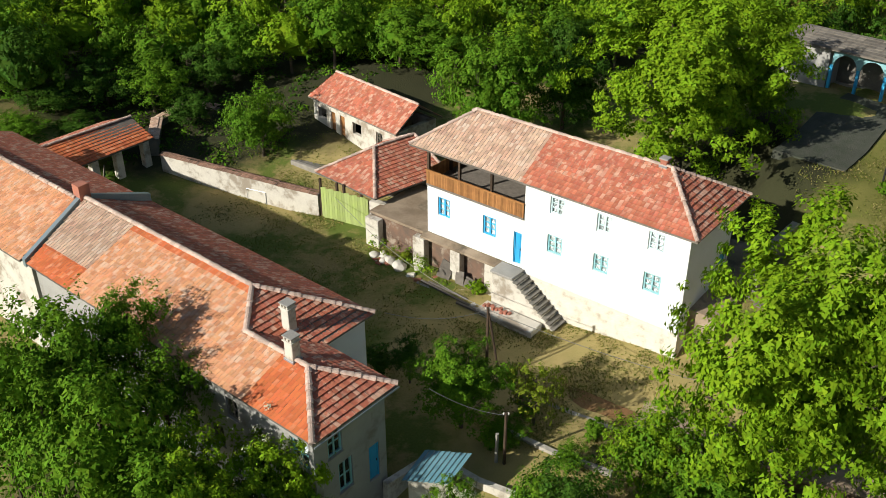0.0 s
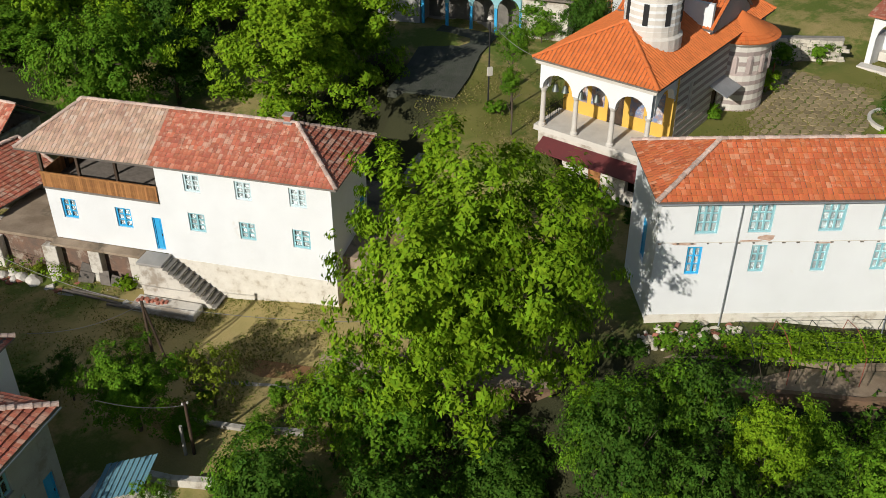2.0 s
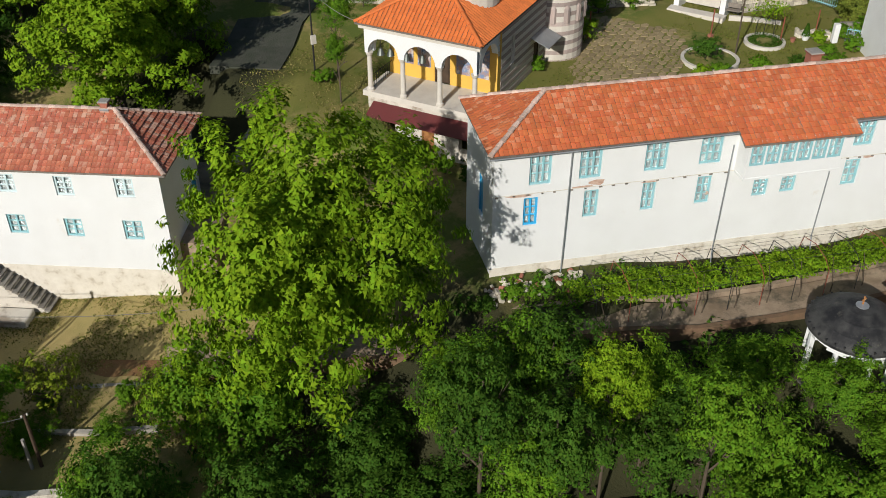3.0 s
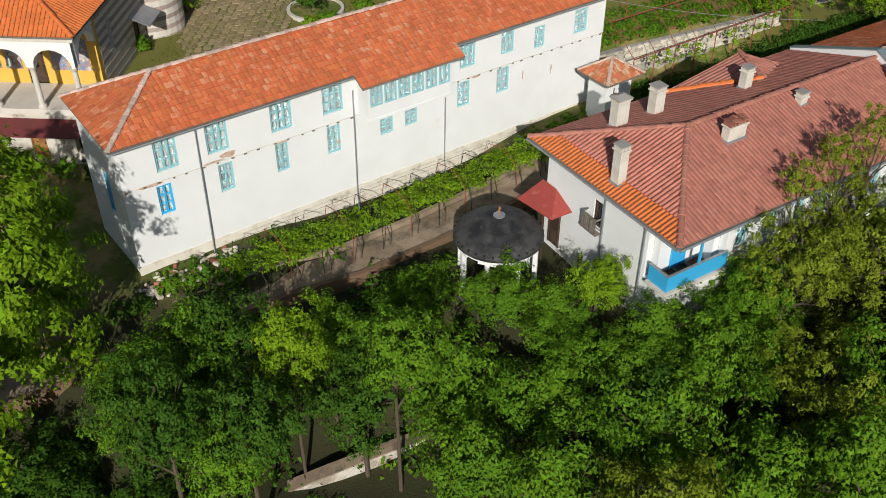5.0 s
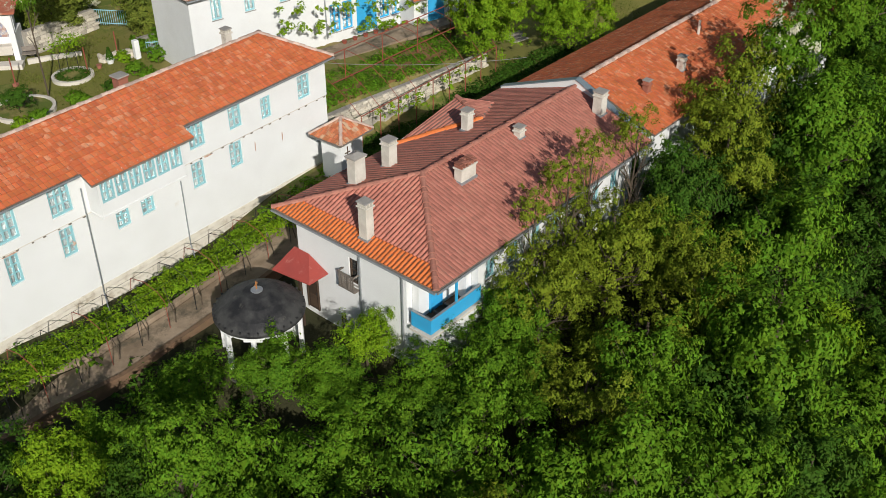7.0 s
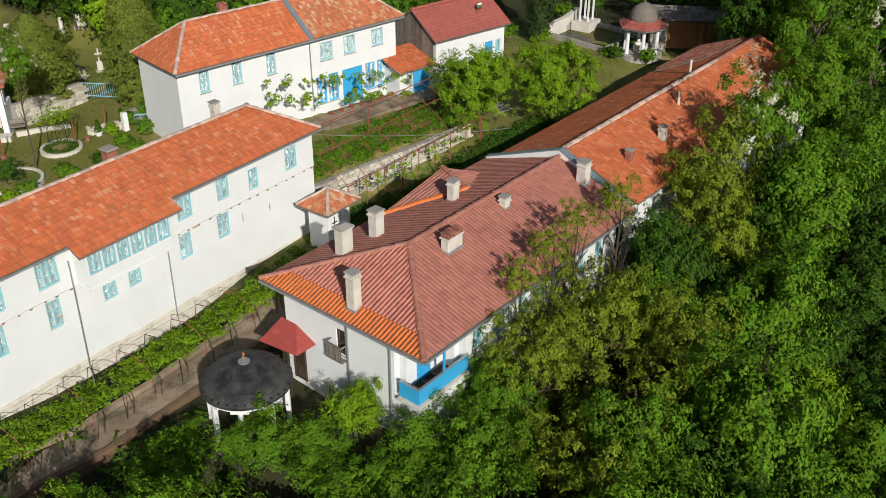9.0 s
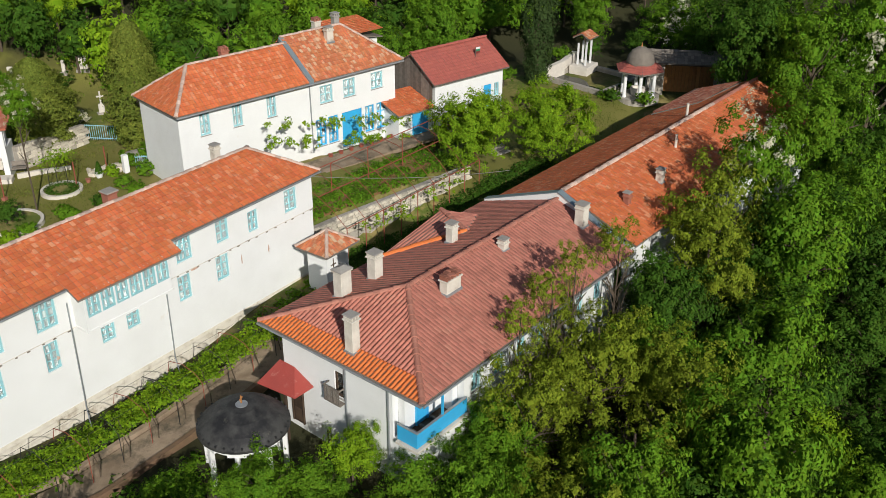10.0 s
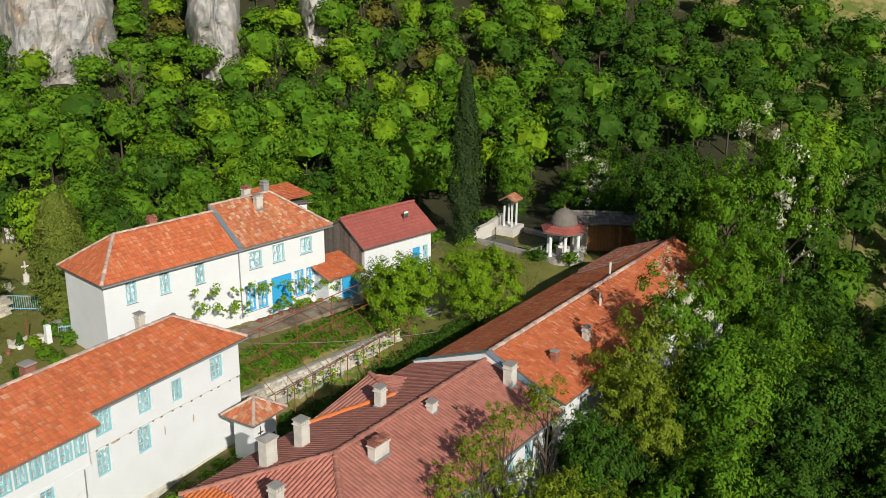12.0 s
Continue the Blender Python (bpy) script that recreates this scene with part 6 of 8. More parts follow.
# ---- gazebo with the black dome ----
def black_gazebo():
    c = (36.18, 17.95)
    g = thing("gazebo", pose(*c, -0.45), "round garden pavilion with a black bitumen dome on white posts", "gazebo")
    part("dome", lathe([(2.18, 2.72), (2.28, 2.76), (2.28, 2.9), (2.2, 3.0), (1.85, 3.35), (1.3, 3.7), (0.7, 3.92), (0.12, 4.0)], 40), BITUMEN, g, "black bitumen-felt dome")
    for k in range(32):
        a = k * math.tau / 32
        part("rim_block", boxes((-0.07, 0.07, -0.04, 0.04, -0.05, 0.05)), BITUMEN, g, "", pose(2.2 * math.cos(a), 2.2 * math.sin(a), 3.0, 0, 0, math.degrees(a)))
    part("ring_beam", lathe([(2.0, 2.5), (2.08, 2.5), (2.08, 2.7), (2.0, 2.71)], 40), PLASTER, g, "white ring beam")
    for k in range(8):
        a = k * math.tau / 8 + 0.25
        x, y = 1.95 * math.cos(a), 1.95 * math.sin(a)
        p = part("post", boxes((-0.12, 0.12, -0.12, 0.12, 0.0, 2.44), bevel=0.02), PLASTER, g, "", pose(x, y, 0, 0, 0, math.degrees(a)))
        part("bracket", slab([(-0.11, -0.45, 2.64), (0.11, -0.45, 2.64), (0.11, 0.45, 2.64), (-0.11, 0.45, 2.64)], 0.26), PLASTER, p)
    part("floor", lathe([(2.5, -0.6), (2.5, 0.02)], 32), STONE_DARK, g)
    part("finial_plate", lathe([(0.3, 3.97), (0.3, 4.02), (0.08, 4.07)], 14), ZINC, g)
    part("finial_cross", boxes((-0.03, 0.03, -0.03, 0.03, 4.05, 4.5), (-0.14, 0.14, -0.025, 0.025, 4.3, 4.36)), WOOD, g)
    tb = thing("garden_table", pose(*c, 0), "round table under the pavilion", "table")
    part("tabletop", lathe([(0.7, 0.7), (0.7, 0.76)], 20), WOOD_GREY, tb)
    part("pedestal", lathe([(0.25, 0.02), (0.1, 0.1), (0.1, 0.69)], 12), STONE, tb)


black_gazebo()

# picket fence behind the gazebo
fence = thing("picket_fence", pose(38.6, 14.6, 0, 0, 0, -50), "dark wooden picket fence beside the house", "fence")
for i in range(16):
    part("picket", boxes((i * 0.17, i * 0.17 + 0.07, 0, 0.03, -0.5, 0.75 + 0.06 * (i % 2))), WOOD_DARK, fence)
for z in (0.0, 0.5):
    part("rail", boxes((0, 2.7, 0.032, 0.07, z, z + 0.07)), WOOD_DARK, fence)


# ---- vine pergola along the long wing ----
def pergola():
    base = pose(25.08, 31.85, 0, 0, 0, -22.15)
    p = thing("pergola", base, "iron vine pergola along the white wall", "pergola")
    u0, u1 = 4.5, 24.0
    n = 12
    for i in range(n):
        u = u0 + (u1 - u0) * i / (n - 1)
        arc = [(u, -4.15, -0.2), (u, -4.1, 2.0), (u, -3.6, 2.4), (u, -2.6, 2.6), (u, -1.5, 2.35), (u, -1.3, 1.6)]
        part("hoop", tube(arc, 0.02, None, 6), IRON_RED if i % 2 else IRON, p)
        part("vine_stem", tube([(u + 0.4, -4.1, -0.1), (u + 0.55, -3.95, 0.9), (u + 0.3, -4.05, 1.7), (u + 0.5, -3.5, 2.35)], 0.035, 0.02, 6), BARK, p)
    for v, z in ((-4.1, 2.0), (-3.4, 2.45), (-2.6, 2.6), (-1.6, 2.4)):
        part("wire_rail", tube([(u0 - 0.3, v, z), (u1 + 0.3, v, z)], 0.009, None, 5), IRON, p)
    return p


pergola()


# ---- little red-tiled entrance porch ----
def gate_porch():
    base = pose(51.76, 19.15, 0.17, 0, 0, -22.15)
    p = thing("well_house", base, "small white gatehouse with a red tile hip roof", "gatehouse")
    part("wall", boxes((-1.0, 1.0, -0.8, 0.8, 0.5, 4.1)), PLASTER, p)
    # black plate in place of a shaded opening
    part("arch_opening", boxes((0.35, 0.85, -0.83, -0.802, 1.4, 2.6)), DARK, p)
    part("cross", boxes((-0.45, -0.38, -0.83, -0.802, 2.4, 3.5), (-0.65, -0.18, -0.83, -0.802, 3.05, 3.13), (-0.55, -0.28, -0.83, -0.802, 2.75, 2.82)), WOOD_DARK, p)
    for i, (poly, al) in enumerate((([(-1.5, -1.3, 4.1), (1.5, -1.3, 4.1), (0, 0, 5.0)], (1, 0, 0)), ([(1.5, -1.3, 4.1), (1.5, 1.3, 4.1), (0, 0, 5.0)], (0, 1, 0)), ([(1.5, 1.3, 4.1), (-1.5, 1.3, 4.1), (0, 0, 5.0)], (1, 0, 0)), ([(-1.5, 1.3, 4.1), (-1.5, -1.3, 4.1), (0, 0, 5.0)], (0, 1, 0)))):
        roof_slope(p, poly, al, TILE_RUST, 141 + i, 0.22, 0.32, rough=0.025)
        part("ridge", ridge_caps(Vector(poly[0]) + Vector((0, 0, 0.05)), Vector((0, 0, 5.05)), 0.11), RIDGE, p)


gate_porch()

# ---- terraced garden before the far house ----
TERRACE_LINE = [(54.5, 22.6), (57.5, 20.9), (61.2, 18.5), (65, 16.1), (68.5, 13.9)]
TERRACE_WALL = run_wall("terrace_wall", TERRACE_LINE, 0.5, (2.95, 3.25), (0.3, 0.8), STONE, "pale dry-stone terrace wall")


def face_stones(wall, pts, z0, z1, seed, size=0.34, material=None):
    """Rough stones proud of a wall's outer face, course by course."""
    rnd = random.Random(seed)
    shapes = []
    for k in range(6):
        bm = boxes((-0.5, 0.5, -0.5, 0.5, -0.5, 0.5))
        bmesh.ops.bevel(bm, geom=bm.edges[:], offset=0.12, segments=1, affect="EDGES")
        for v in bm.verts:
            v.co *= 1 + 0.22 * noise.noise(v.co * 1.7 + Vector((k * 3.1, seed, 0)))
        me = mesh_of(bm)
        me.materials.append(material)
        shapes.append(me)
    for (xa, ya), (xb, yb) in zip(pts, pts[1:]):
        a, b = Vector((xa, ya, 0)), Vector((xb, yb, 0))
        d = (b - a).normalized()
        out = Vector((d.y, -d.x, 0))
        turn = math.degrees(math.atan2(d.y, d.x))
        ln = (b - a).length
        z = z0
        while z < z1 - 0.05:
            hh = rnd.uniform(0.6, 0.95) * size * 0.75
            u = rnd.uniform(0, 0.2)
            while u < ln - 0.1:
                w = rnd.uniform(0.7, 1.6) * size
                q = a + d * (u + w / 2) + out * 0.24
                part("stone", shapes[rnd.randrange(6)], None, wall, "", pose(q.x, q.y, z + hh / 2, rnd.uniform(-5, 5), rnd.uniform(-5, 5), turn + rnd.uniform(-6, 6)) @ Matrix.Diagonal((w * 0.95, 0.2, hh * 0.94, 1)))
                u += w
            z += hh


RUBBLE = mat("pale_rubble_stone", (0.62, 0.57, 0.47), 0.95, second=(0.42, 0.38, 0.31), scale=3.0, island=0.3, bump=0.6, bump_scale=12)
face_stones(TERRACE_WALL, TERRACE_LINE, 1.75, 3.05, 5, 0.42, RUBBLE)


FALLEN = random.Random(61)
for k in range(70):
    w = FALLEN.uniform(0.08, 0.24)
    a, o = FALLEN.uniform(-1, 1), FALLEN.gauss(0, 0.45)
    x, y = 26.9 + 2.6 * a - 0.35 * o, 30.35 - 0.9 * a - 0.9 * o
    bm = boxes((-w, w, -w * 0.7, w * 0.7, -w * 0.3, w * 0.6), bevel=w * 0.18)
    tagged(part("fallen_stone", bm, RUBBLE if k % 4 else BRICK, None, "", pose(x, y, ground_z(x, y) + 0.05, FALLEN.uniform(-25, 25), FALLEN.uniform(-25, 25), FALLEN.uniform(0, 180))), "fallen pale stone at the foot of the white wall", "stone", "rubble at the wall foot")


def red_trellis():
    t = thing("arbor", pose(0, 0, 0), "rust-red iron vine arbor over the garden terrace", "arbor")
    a, b = Vector((55.3, 19.1, 3.6)), Vector((67.6, 12.8, 4.2))
    c, d = Vector((57.6, 23.8, 5.6)), Vector((70.4, 17.0, 6.1))
    for p, q in ((a, b), (c, d), (a.lerp(c, 0.5) + Vector((0, 0, 0.5)), b.lerp(d, 0.5) + Vector((0, 0, 0.5)))):
        part("long_rail", tube([p, q], 0.035, None, 6), IRON_RED, t)
    for i in range(9):
        k = i / 8
        p, q = a.lerp(b, k), c.lerp(d, k)
        m = p.lerp(q, 0.5) + Vector((0, 0, 0.55))
        part("hoop", tube([p, p.lerp(m, 0.5) + Vector((0, 0, 0.15)), m, m.lerp(q, 0.5) + Vector((0, 0, 0.15)), q], 0.022, None, 6), IRON_RED, t)
        part("post", tube([(p.x, p.y, 0.6), p], 0.035, None, 6), IRON_RED, t)
        if i % 2 == 0:
            part("post", tube([(q.x, q.y, 2.4), q], 0.035, None, 6), IRON_RED, t)


red_trellis()
wire((57.5, 24.0, 6.0), (62.0, 9.6, 6.0), 0.4)
st = thing("garden_steps", pose(73.6, 13.0, 0, 0, 0, -35), "stone steps beside the trees", "stairs")
for i in range(5):
    part("step", boxes((0, 1.5, -i * 0.35, 0.4 - i * 0.35, 2.0 - i * 0.17, 2.75 - i * 0.17), bevel=0.02), STONE, st)
for i in range(9):
    tagged(part("flower_pot", lathe([(0.14, 0), (0.19, 0.3), (0.21, 0.32)], 12), IRON_RED, None, "", pose(67.5 + i * 0.85, 24.6 - i * 0.56, 3.2)), "red clay flower pot on the terrace", "flower pot", "terrace pots")
ribbon("terrace_paving", [(62.6, 26.6, 3.3), (67.1, 23.6, 3.3), (73.1, 19.7, 3.3), (77.1, 17.0, 3.3)], 2.6, 0.3, PATH_STONE, "brown flagged terrace before the blue doors", "paving")

ribbon("garden_soil", [(57.4, 23.9, 3.2), (62.5, 21.0, 3.22), (69.5, 16.9, 3.26)], 3.2, 0.3, SOIL_RED, "bare reddish soil of the vegetable terrace", "soil")

# ---- courtyard ----
COB = mat("courtyard_flagstone", (0.33, 0.255, 0.14), 0.9, second=(0.25, 0.20, 0.11), scale=1.0, island=0.2, bump=0.4, bump_scale=15)


def flagstones():
    """Flat irregular stones over the courtyard, set a little apart."""
    base = setting("courtyard_paving", boxes((-7.5, 7.5, -5.0, 5.0, 3.0, 3.40)), SOIL, "mossy ground between courtyard flagstones", "paving", pose(45.3, 45.2, 0, 0, 0, 28))
    rs = random.Random(9)
    made = []
    shapes = []
    for k in range(6):
        bm = bmesh.new()
        n = rs.choice((5, 6, 7))
        pts = [(0.415 * math.cos(i * math.tau / n + rs.uniform(-0.25, 0.25)) * rs.uniform(0.82, 1.12), 0.295 * math.sin(i * math.tau / n) * rs.uniform(0.82, 1.12)) for i in range(n)]
        top = [bm.verts.new((x * 0.94, y * 0.94, 0.05)) for x, y in pts]
        low = [bm.verts.new((x, y, 0.0)) for x, y in pts]
        bm.faces.new(top)
        for i in range(n):
            bm.faces.new((low[i], low[(i + 1) % n], top[(i + 1) % n], top[i]))
        me = mesh_of(bm)
        me.materials.append(COB)
        shapes.append(me)
    count = 0
    for j in range(18):
        for i in range(20):
            u, v = -7.0 + i * 0.73 + (j % 2) * 0.36, -4.7 + j * 0.53
            if u > 7.0 or (u - 1) ** 2 / 49 + v ** 2 / 22 > 1.05:
                continue
            o = part("flagstone", shapes[rs.randrange(6)], None, base, "", pose(u + rs.uniform(-0.05, 0.05), v + rs.uniform(-0.04, 0.04), 3.402, rs.uniform(-1, 1), rs.uniform(-1, 1), rs.uniform(-12, 12)))
            count += 1


flagstones()
for x, y, r in ((56.4, 40.9, 1.35), (50.9, 41.0, 1.9)):
    b = thing("flower_bed", pose(x, y, 3.35), "round planted bed with a pale stone rim", "flower bed", "round beds")
    part("rim", lathe([(r - 0.12, -0.2), (r + 0.1, -0.2), (r + 0.1, 0.25), (r - 0.12, 0.25), (r - 0.13, -0.2)], 28), STONE_PALE, b)
    part("soil", lathe([(r - 0.14, -0.2), (r - 0.14, 0.16)], 28), SOIL, b)


def niche():
    m = pose(57.4, 48.0, 0, 0, 0, -65)
    n = thing("niche_shrine", m, "open white shrine niche with a painted back wall", "shrine")
    part("side_wall", boxes((-2.0, -1.6, -0.6, 1.6, 3.2, 5.6)), PLASTER, n)
    part("side_wall", boxes((1.6, 2.0, -0.6, 1.6, 3.2, 5.6)), PLASTER, n)
    part("arch", arcade(-2.0, 2.0, 5.6, 7.3, 5.6, 1, 0.4, 0.42), PLASTER, n, "", pose(0, -0.6, 0))
    part("back_wall", boxes((-1.6, 1.6, 1.61, 1.9, 3.2, 7.2)), PLASTER, n)
    part("painted_panel", boxes((-1.4, 1.4, 1.57, 1.605, 4.6, 6.8)), FRESCO, n, "faded painting on the back wall")
    part("bench", boxes((-1.55, 1.55, 0.9, 1.55, 3.4, 4.1), bevel=0.03), STONE_PALE, n)
    part("roof", slab([(-2.4, -1.0, 7.3), (2.4, -1.0, 7.3), (2.4, 2.2, 7.9), (-2.4, 2.2, 7.9)], 0.15), TILE_RED, n)
    part("step", boxes((-2.2, 2.2, -1.6, -0.61, 3.2, 3.6), bevel=0.03), STONE_PALE, n)


niche()
face_stones(run_wall("court_wall", [(49.5, 54.5), (55.0, 51.0)], 0.5, (4.9, 5.2), (2.8, 2.8), STONE, "pale rubble wall behind the courtyard"), [(49.5, 54.5), (55.0, 51.0)], 3.3, 5.0, 8, 0.48, RUBBLE)
face_stones(run_wall("court_wall", [(59.3, 46.5), (62.2, 45.6), (65.3, 44.6)], 0.5, (5.1, 4.9), (2.8, 2.8), STONE, "pale rubble wall behind the courtyard"), [(59.3, 46.5), (62.2, 45.6), (65.3, 44.6)], 3.3, 4.9, 9, 0.48, RUBBLE)
ribbon("court_kerb", [(57.9, 45.6, 3.6), (59.0, 44.4, 3.6), (60.2, 42.6, 3.6)], 0.25, 0.5, STONE_PALE, "pale stone kerb edging the lawn", "kerb")
f = thing("blue_fence", pose(65.4, 44.5, 3.6, 0, 0, -82), "pale blue iron railing", "fence")
for i in range(15):
    part("bar", boxes((i * 0.18, i * 0.18 + 0.03, 0, 0.03, 0, 1.25)), PALEBLUE, f)
for z in (0.1, 1.15):
    part("rail", boxes((0, 2.6, 0.032, 0.06, z, z + 0.06)), PALEBLUE, f)
for i, (x, y, w, hh) in enumerate(((73.8, 57.0, 0.5, 1.6), (76.9, 53.7, 0.35, 1.2), (77.9, 52.4, 0.9, 1.4), (79.2, 51.7, 0.9, 1.5), (71.2, 46.6, 0.5, 0.9))):
    z = ground_z(x, y)
    gobj = thing("gravestone", pose(x, y, z, 0, 0, -80 + 9 * i), "old grey headstone on the grassy slope", "gravestone", "gravestones")
    part("headstone", boxes((-w / 2, w / 2, -0.12, 0.12, -0.3, hh), bevel=0.05), STONE_PALE, gobj)
    part("base", boxes((-w / 2 - 0.15, w / 2 + 0.15, -0.3, 0.3, -0.4, 0.15), bevel=0.03), STONE, gobj)
    if i == 4:
        part("cross", boxes((-0.06, 0.06, -0.06, 0.06, hh + 0.004, hh + 1.1), (-0.3, 0.3, -0.055, 0.055, hh + 0.6, hh + 0.72)), STONE_PALE, gobj)
bn = thing("bench", pose(58.3, 46.0, 3.4, 0, 0, -60), "low wooden garden bench beside the lawn", "bench")
part("seat", boxes((-0.8, 0.8, -0.25, 0.25, 0.42, 0.48)), WOOD_GREY, bn)
part("backrest", boxes((-0.8, 0.8, 0.22, 0.27, 0.55, 0.9)), WOOD_GREY, bn)
for x in (-0.7, 0.66):
    part("leg", boxes((x, x + 0.05, -0.2, 0.2, 0, 0.415)), IRON, bn)
for i, (x, y) in enumerate(((46.6, 48.7), (54.2, 44.0), (57.2, 40.2), (60.4, 39.7))):
    p = thing("vine_post", pose(x, y, 3.3), "rust-red iron post carrying a young vine", "post", "vine posts")
    part("post", tube([(0, 0, -0.2), (0, 0, 2.1)], 0.045, None, 8), IRON_RED, p)
    part("foot", boxes((-0.15, 0.15, -0.15, 0.15, -0.05, 0.22)), BRICK, p)


pot = thing("potted_conifer", pose(59.2, 39.6, 3.4), "small clipped conifer in a white pot", "potted plant")
part("pot", lathe([(0.2, 0), (0.3, 0.35), (0.33, 0.38), (0.28, 0.38)], 14), PLASTER, pot)
rs_pot = np.random.RandomState(31)
fr = thing("trellis_vine", pose(57.0, 41.6, 3.35), "young vine trained over a bent iron frame", "vine")
for x, y, lx in ((0.0, 0.0, 0.55), (0.5, -0.5, -0.2), (-0.35, 0.45, 0.9)):
    part("bar", tube([(x, y, -0.1), (x + 0.1 * lx, y, 1.3), (x + lx, y - 0.4 * lx, 2.2)], 0.03, 0.025, 6), IRON, fr)
for x, y in ((60.6, 39.0), (58.2, 39.9), (62.4, 36.2)):
    tagged(part("flower_pot", lathe([(0.14, 0), (0.19, 0.3), (0.21, 0.32)], 12), BRICK, None, "", pose(x, y, 3.38)), "red clay flower pot beside the garden steps", "flower pot", "courtyard pots")
bank = thing("rockery", pose(60.3, 39.4, 3.3, 0, 0, -50), "low rockery of rough stones below the steps", "rockery")
for k in range(16):
    w = 0.2 + 0.09 * ((k * 7) % 4)
    part("stone", boxes((-w, w, -w * 0.6, w * 0.6, -0.15, 0.2 + 0.12 * (k % 3)), bevel=0.06), RUBBLE, bank, "", pose(-1.4 + 0.36 * (k % 8), 0.35 * (k // 8), 0.12 * (k // 8), 6 * (k % 3) - 6, 0, 37 * k))


gs = thing("house_steps", pose(61.9, 37.2, 3.2, 0, 0, -33), "worn stone steps beside the white house", "stairs")
for i in range(6):
    part("step", boxes((-0.7, 0.7, i * 0.32, i * 0.32 + 0.36, -0.3, 0.17 * (i + 1)), bevel=0.02), STONE, gs)
bg = thing("garden_gate", pose(61.0, 37.6, 3.3, 0, 0, -60), "small pale blue iron garden gate", "gate")
for i in range(7):
    part("bar", boxes((i * 0.16, i * 0.16 + 0.03, 0, 0.03, 0, 1.3)), PALEBLUE, bg)
for z in (0.15, 1.15):
    part("rail", boxes((0, 1.0, 0.032, 0.06, z, z + 0.06)), PALEBLUE, bg)
gp = tagged(part("gate_pier", boxes((-0.2, 0.2, -0.2, 0.2, -0.2, 1.5), bevel=0.03), PLASTER, None, "", pose(60.6, 38.2, 3.3, 0, 0, -30)), "white plastered gate pier", "pier")


# the big tree's shade over this yard is put into the cobble colour
PAVED = [(24.0, 58.5), (26.5, 61.5), (29.0, 64.8), (32.0, 67.4)]
ribbon("upper_yard", [(x, y, ground_z(x, y) + 0.14) for x, y in PAVED], 5.0, 0.6, COBBLE, "worn cobbled yard behind the church, darkened for tree shade", "paving")


# ---- blue arcade and the old cells behind the church ----
def arcade_house():
    m = pose(29.2, 70.6, 0, 0, 0, -42)
    h = thing("arcade_house", m, "low white range with a blue arched veranda and slab roof", "house")
    part("arcade", arcade(0, 8.2, 5.4, 6.7, 5.4, 4, 0.25, 0.14), PALEBLUE, h, "blue-painted arches")
    for i in range(5):
        part("column", boxes((i * 2.05 - 0.11, i * 2.05 + 0.11, 0.0, 0.22, 3.3, 5.39)), BLUE, h)
    # dark stone colour on the inner wall stands in for the veranda's shade
    part("inner_wall", boxes((-1, 8.2, 2.2, 2.6, 3.0, 6.6)), STONE_DARK, h)
    part("floor", boxes((-1, 8.4, -0.4, 2.19, 3.0, 3.4)), CONCRETE, h)
    part("wall", boxes((8.3, 12.0, -0.1, 2.6, 3.0, 6.5)), PLASTER_OLD, h, "whitewashed end room")
    roof_slope(h, [(-4, -0.6, 6.75), (12.4, -0.6, 6.75), (12.4, 2.8, 7.15), (-4, 2.8, 7.15)], (1, 0, 0), STONE_ROOF, 151, 0.6, 0.5, rough=0.02)
    # the greyed render puts the tree shade into this wall
    part("wall", boxes((-4, -0.2, -0.1, 2.6, 3.0, 6.5)), PLASTER_SHADE, h)
    c = thing("cells", pose(38.3, 65.6, 0, 0, 0, -12), "low whitewashed cells with brown windows and a red door", "house")
    holes = [(0.6, 1.6, 4.2, 5.4), (4.0, 5.2, 4.1, 5.4)]
    part("wall", holed_wall(0, 7.0, 3.0, 6.0, 0.35, holes + [(2.2, 3.3, 3.3, 5.6)]), PLASTER, c)
    for q in holes:
        window(c, pose(0, 0, 0), *q, WOOD, 2, 2, curtain=False)
    door(c, pose(0, 0, 0), 2.2, 3.3, 3.3, 5.6, SHEET_RED)
    roof_slope(c, [(-0.5, -0.6, 6.0), (7.5, -0.6, 6.0), (7.5, 3.0, 7.0), (-0.5, 3.0, 7.0)], (1, 0, 0), STONE_ROOF, 152, 0.6, 0.5, rough=0.02)


STONE_ROOF = mat("grey_stone_slates", (0.25, 0.22, 0.18), 0.9, second=(0.17, 0.15, 0.13), scale=0.8, island=0.25, bump=0.4)
arcade_house()
lp = thing("lamp_post", pose(27.9, 55.6, 0), "dark iron lamp post with a white meter box", "lamp post")
part("shaft", tube([(0, 0, 2.6), (0, 0, 8.8)], 0.07, 0.05, 8), IRON, lp)
part("lamp_head", lathe([(0.05, 8.8), (0.22, 8.95), (0.12, 9.15)], 12), STONE_PALE, lp)
part("meter_box", boxes((-0.18, 0.18, -0.22, -0.06, 5.0, 5.6)), STONE_PALE, lp)
wire((27.9, 55.6, 8.8), (27.6, 48.7, 8.9), 0.3)
run_wall("bank_wall", [(17.8, 47.6), (19.6, 50.0), (21.5, 52.2)], 0.5, (1.9, 1.9), (-0.8, -0.5), STONE, "grey dry-stone wall beside the white house")
ribbon("side_path", [(14.2, 45.2, -0.1), (16.0, 47.6, 0.0), (17.8, 50.3, 0.1), (19, 52.5, 0.2)], 2.6, 3.2, PATH_STONE, "concrete path beside the white house", "path")
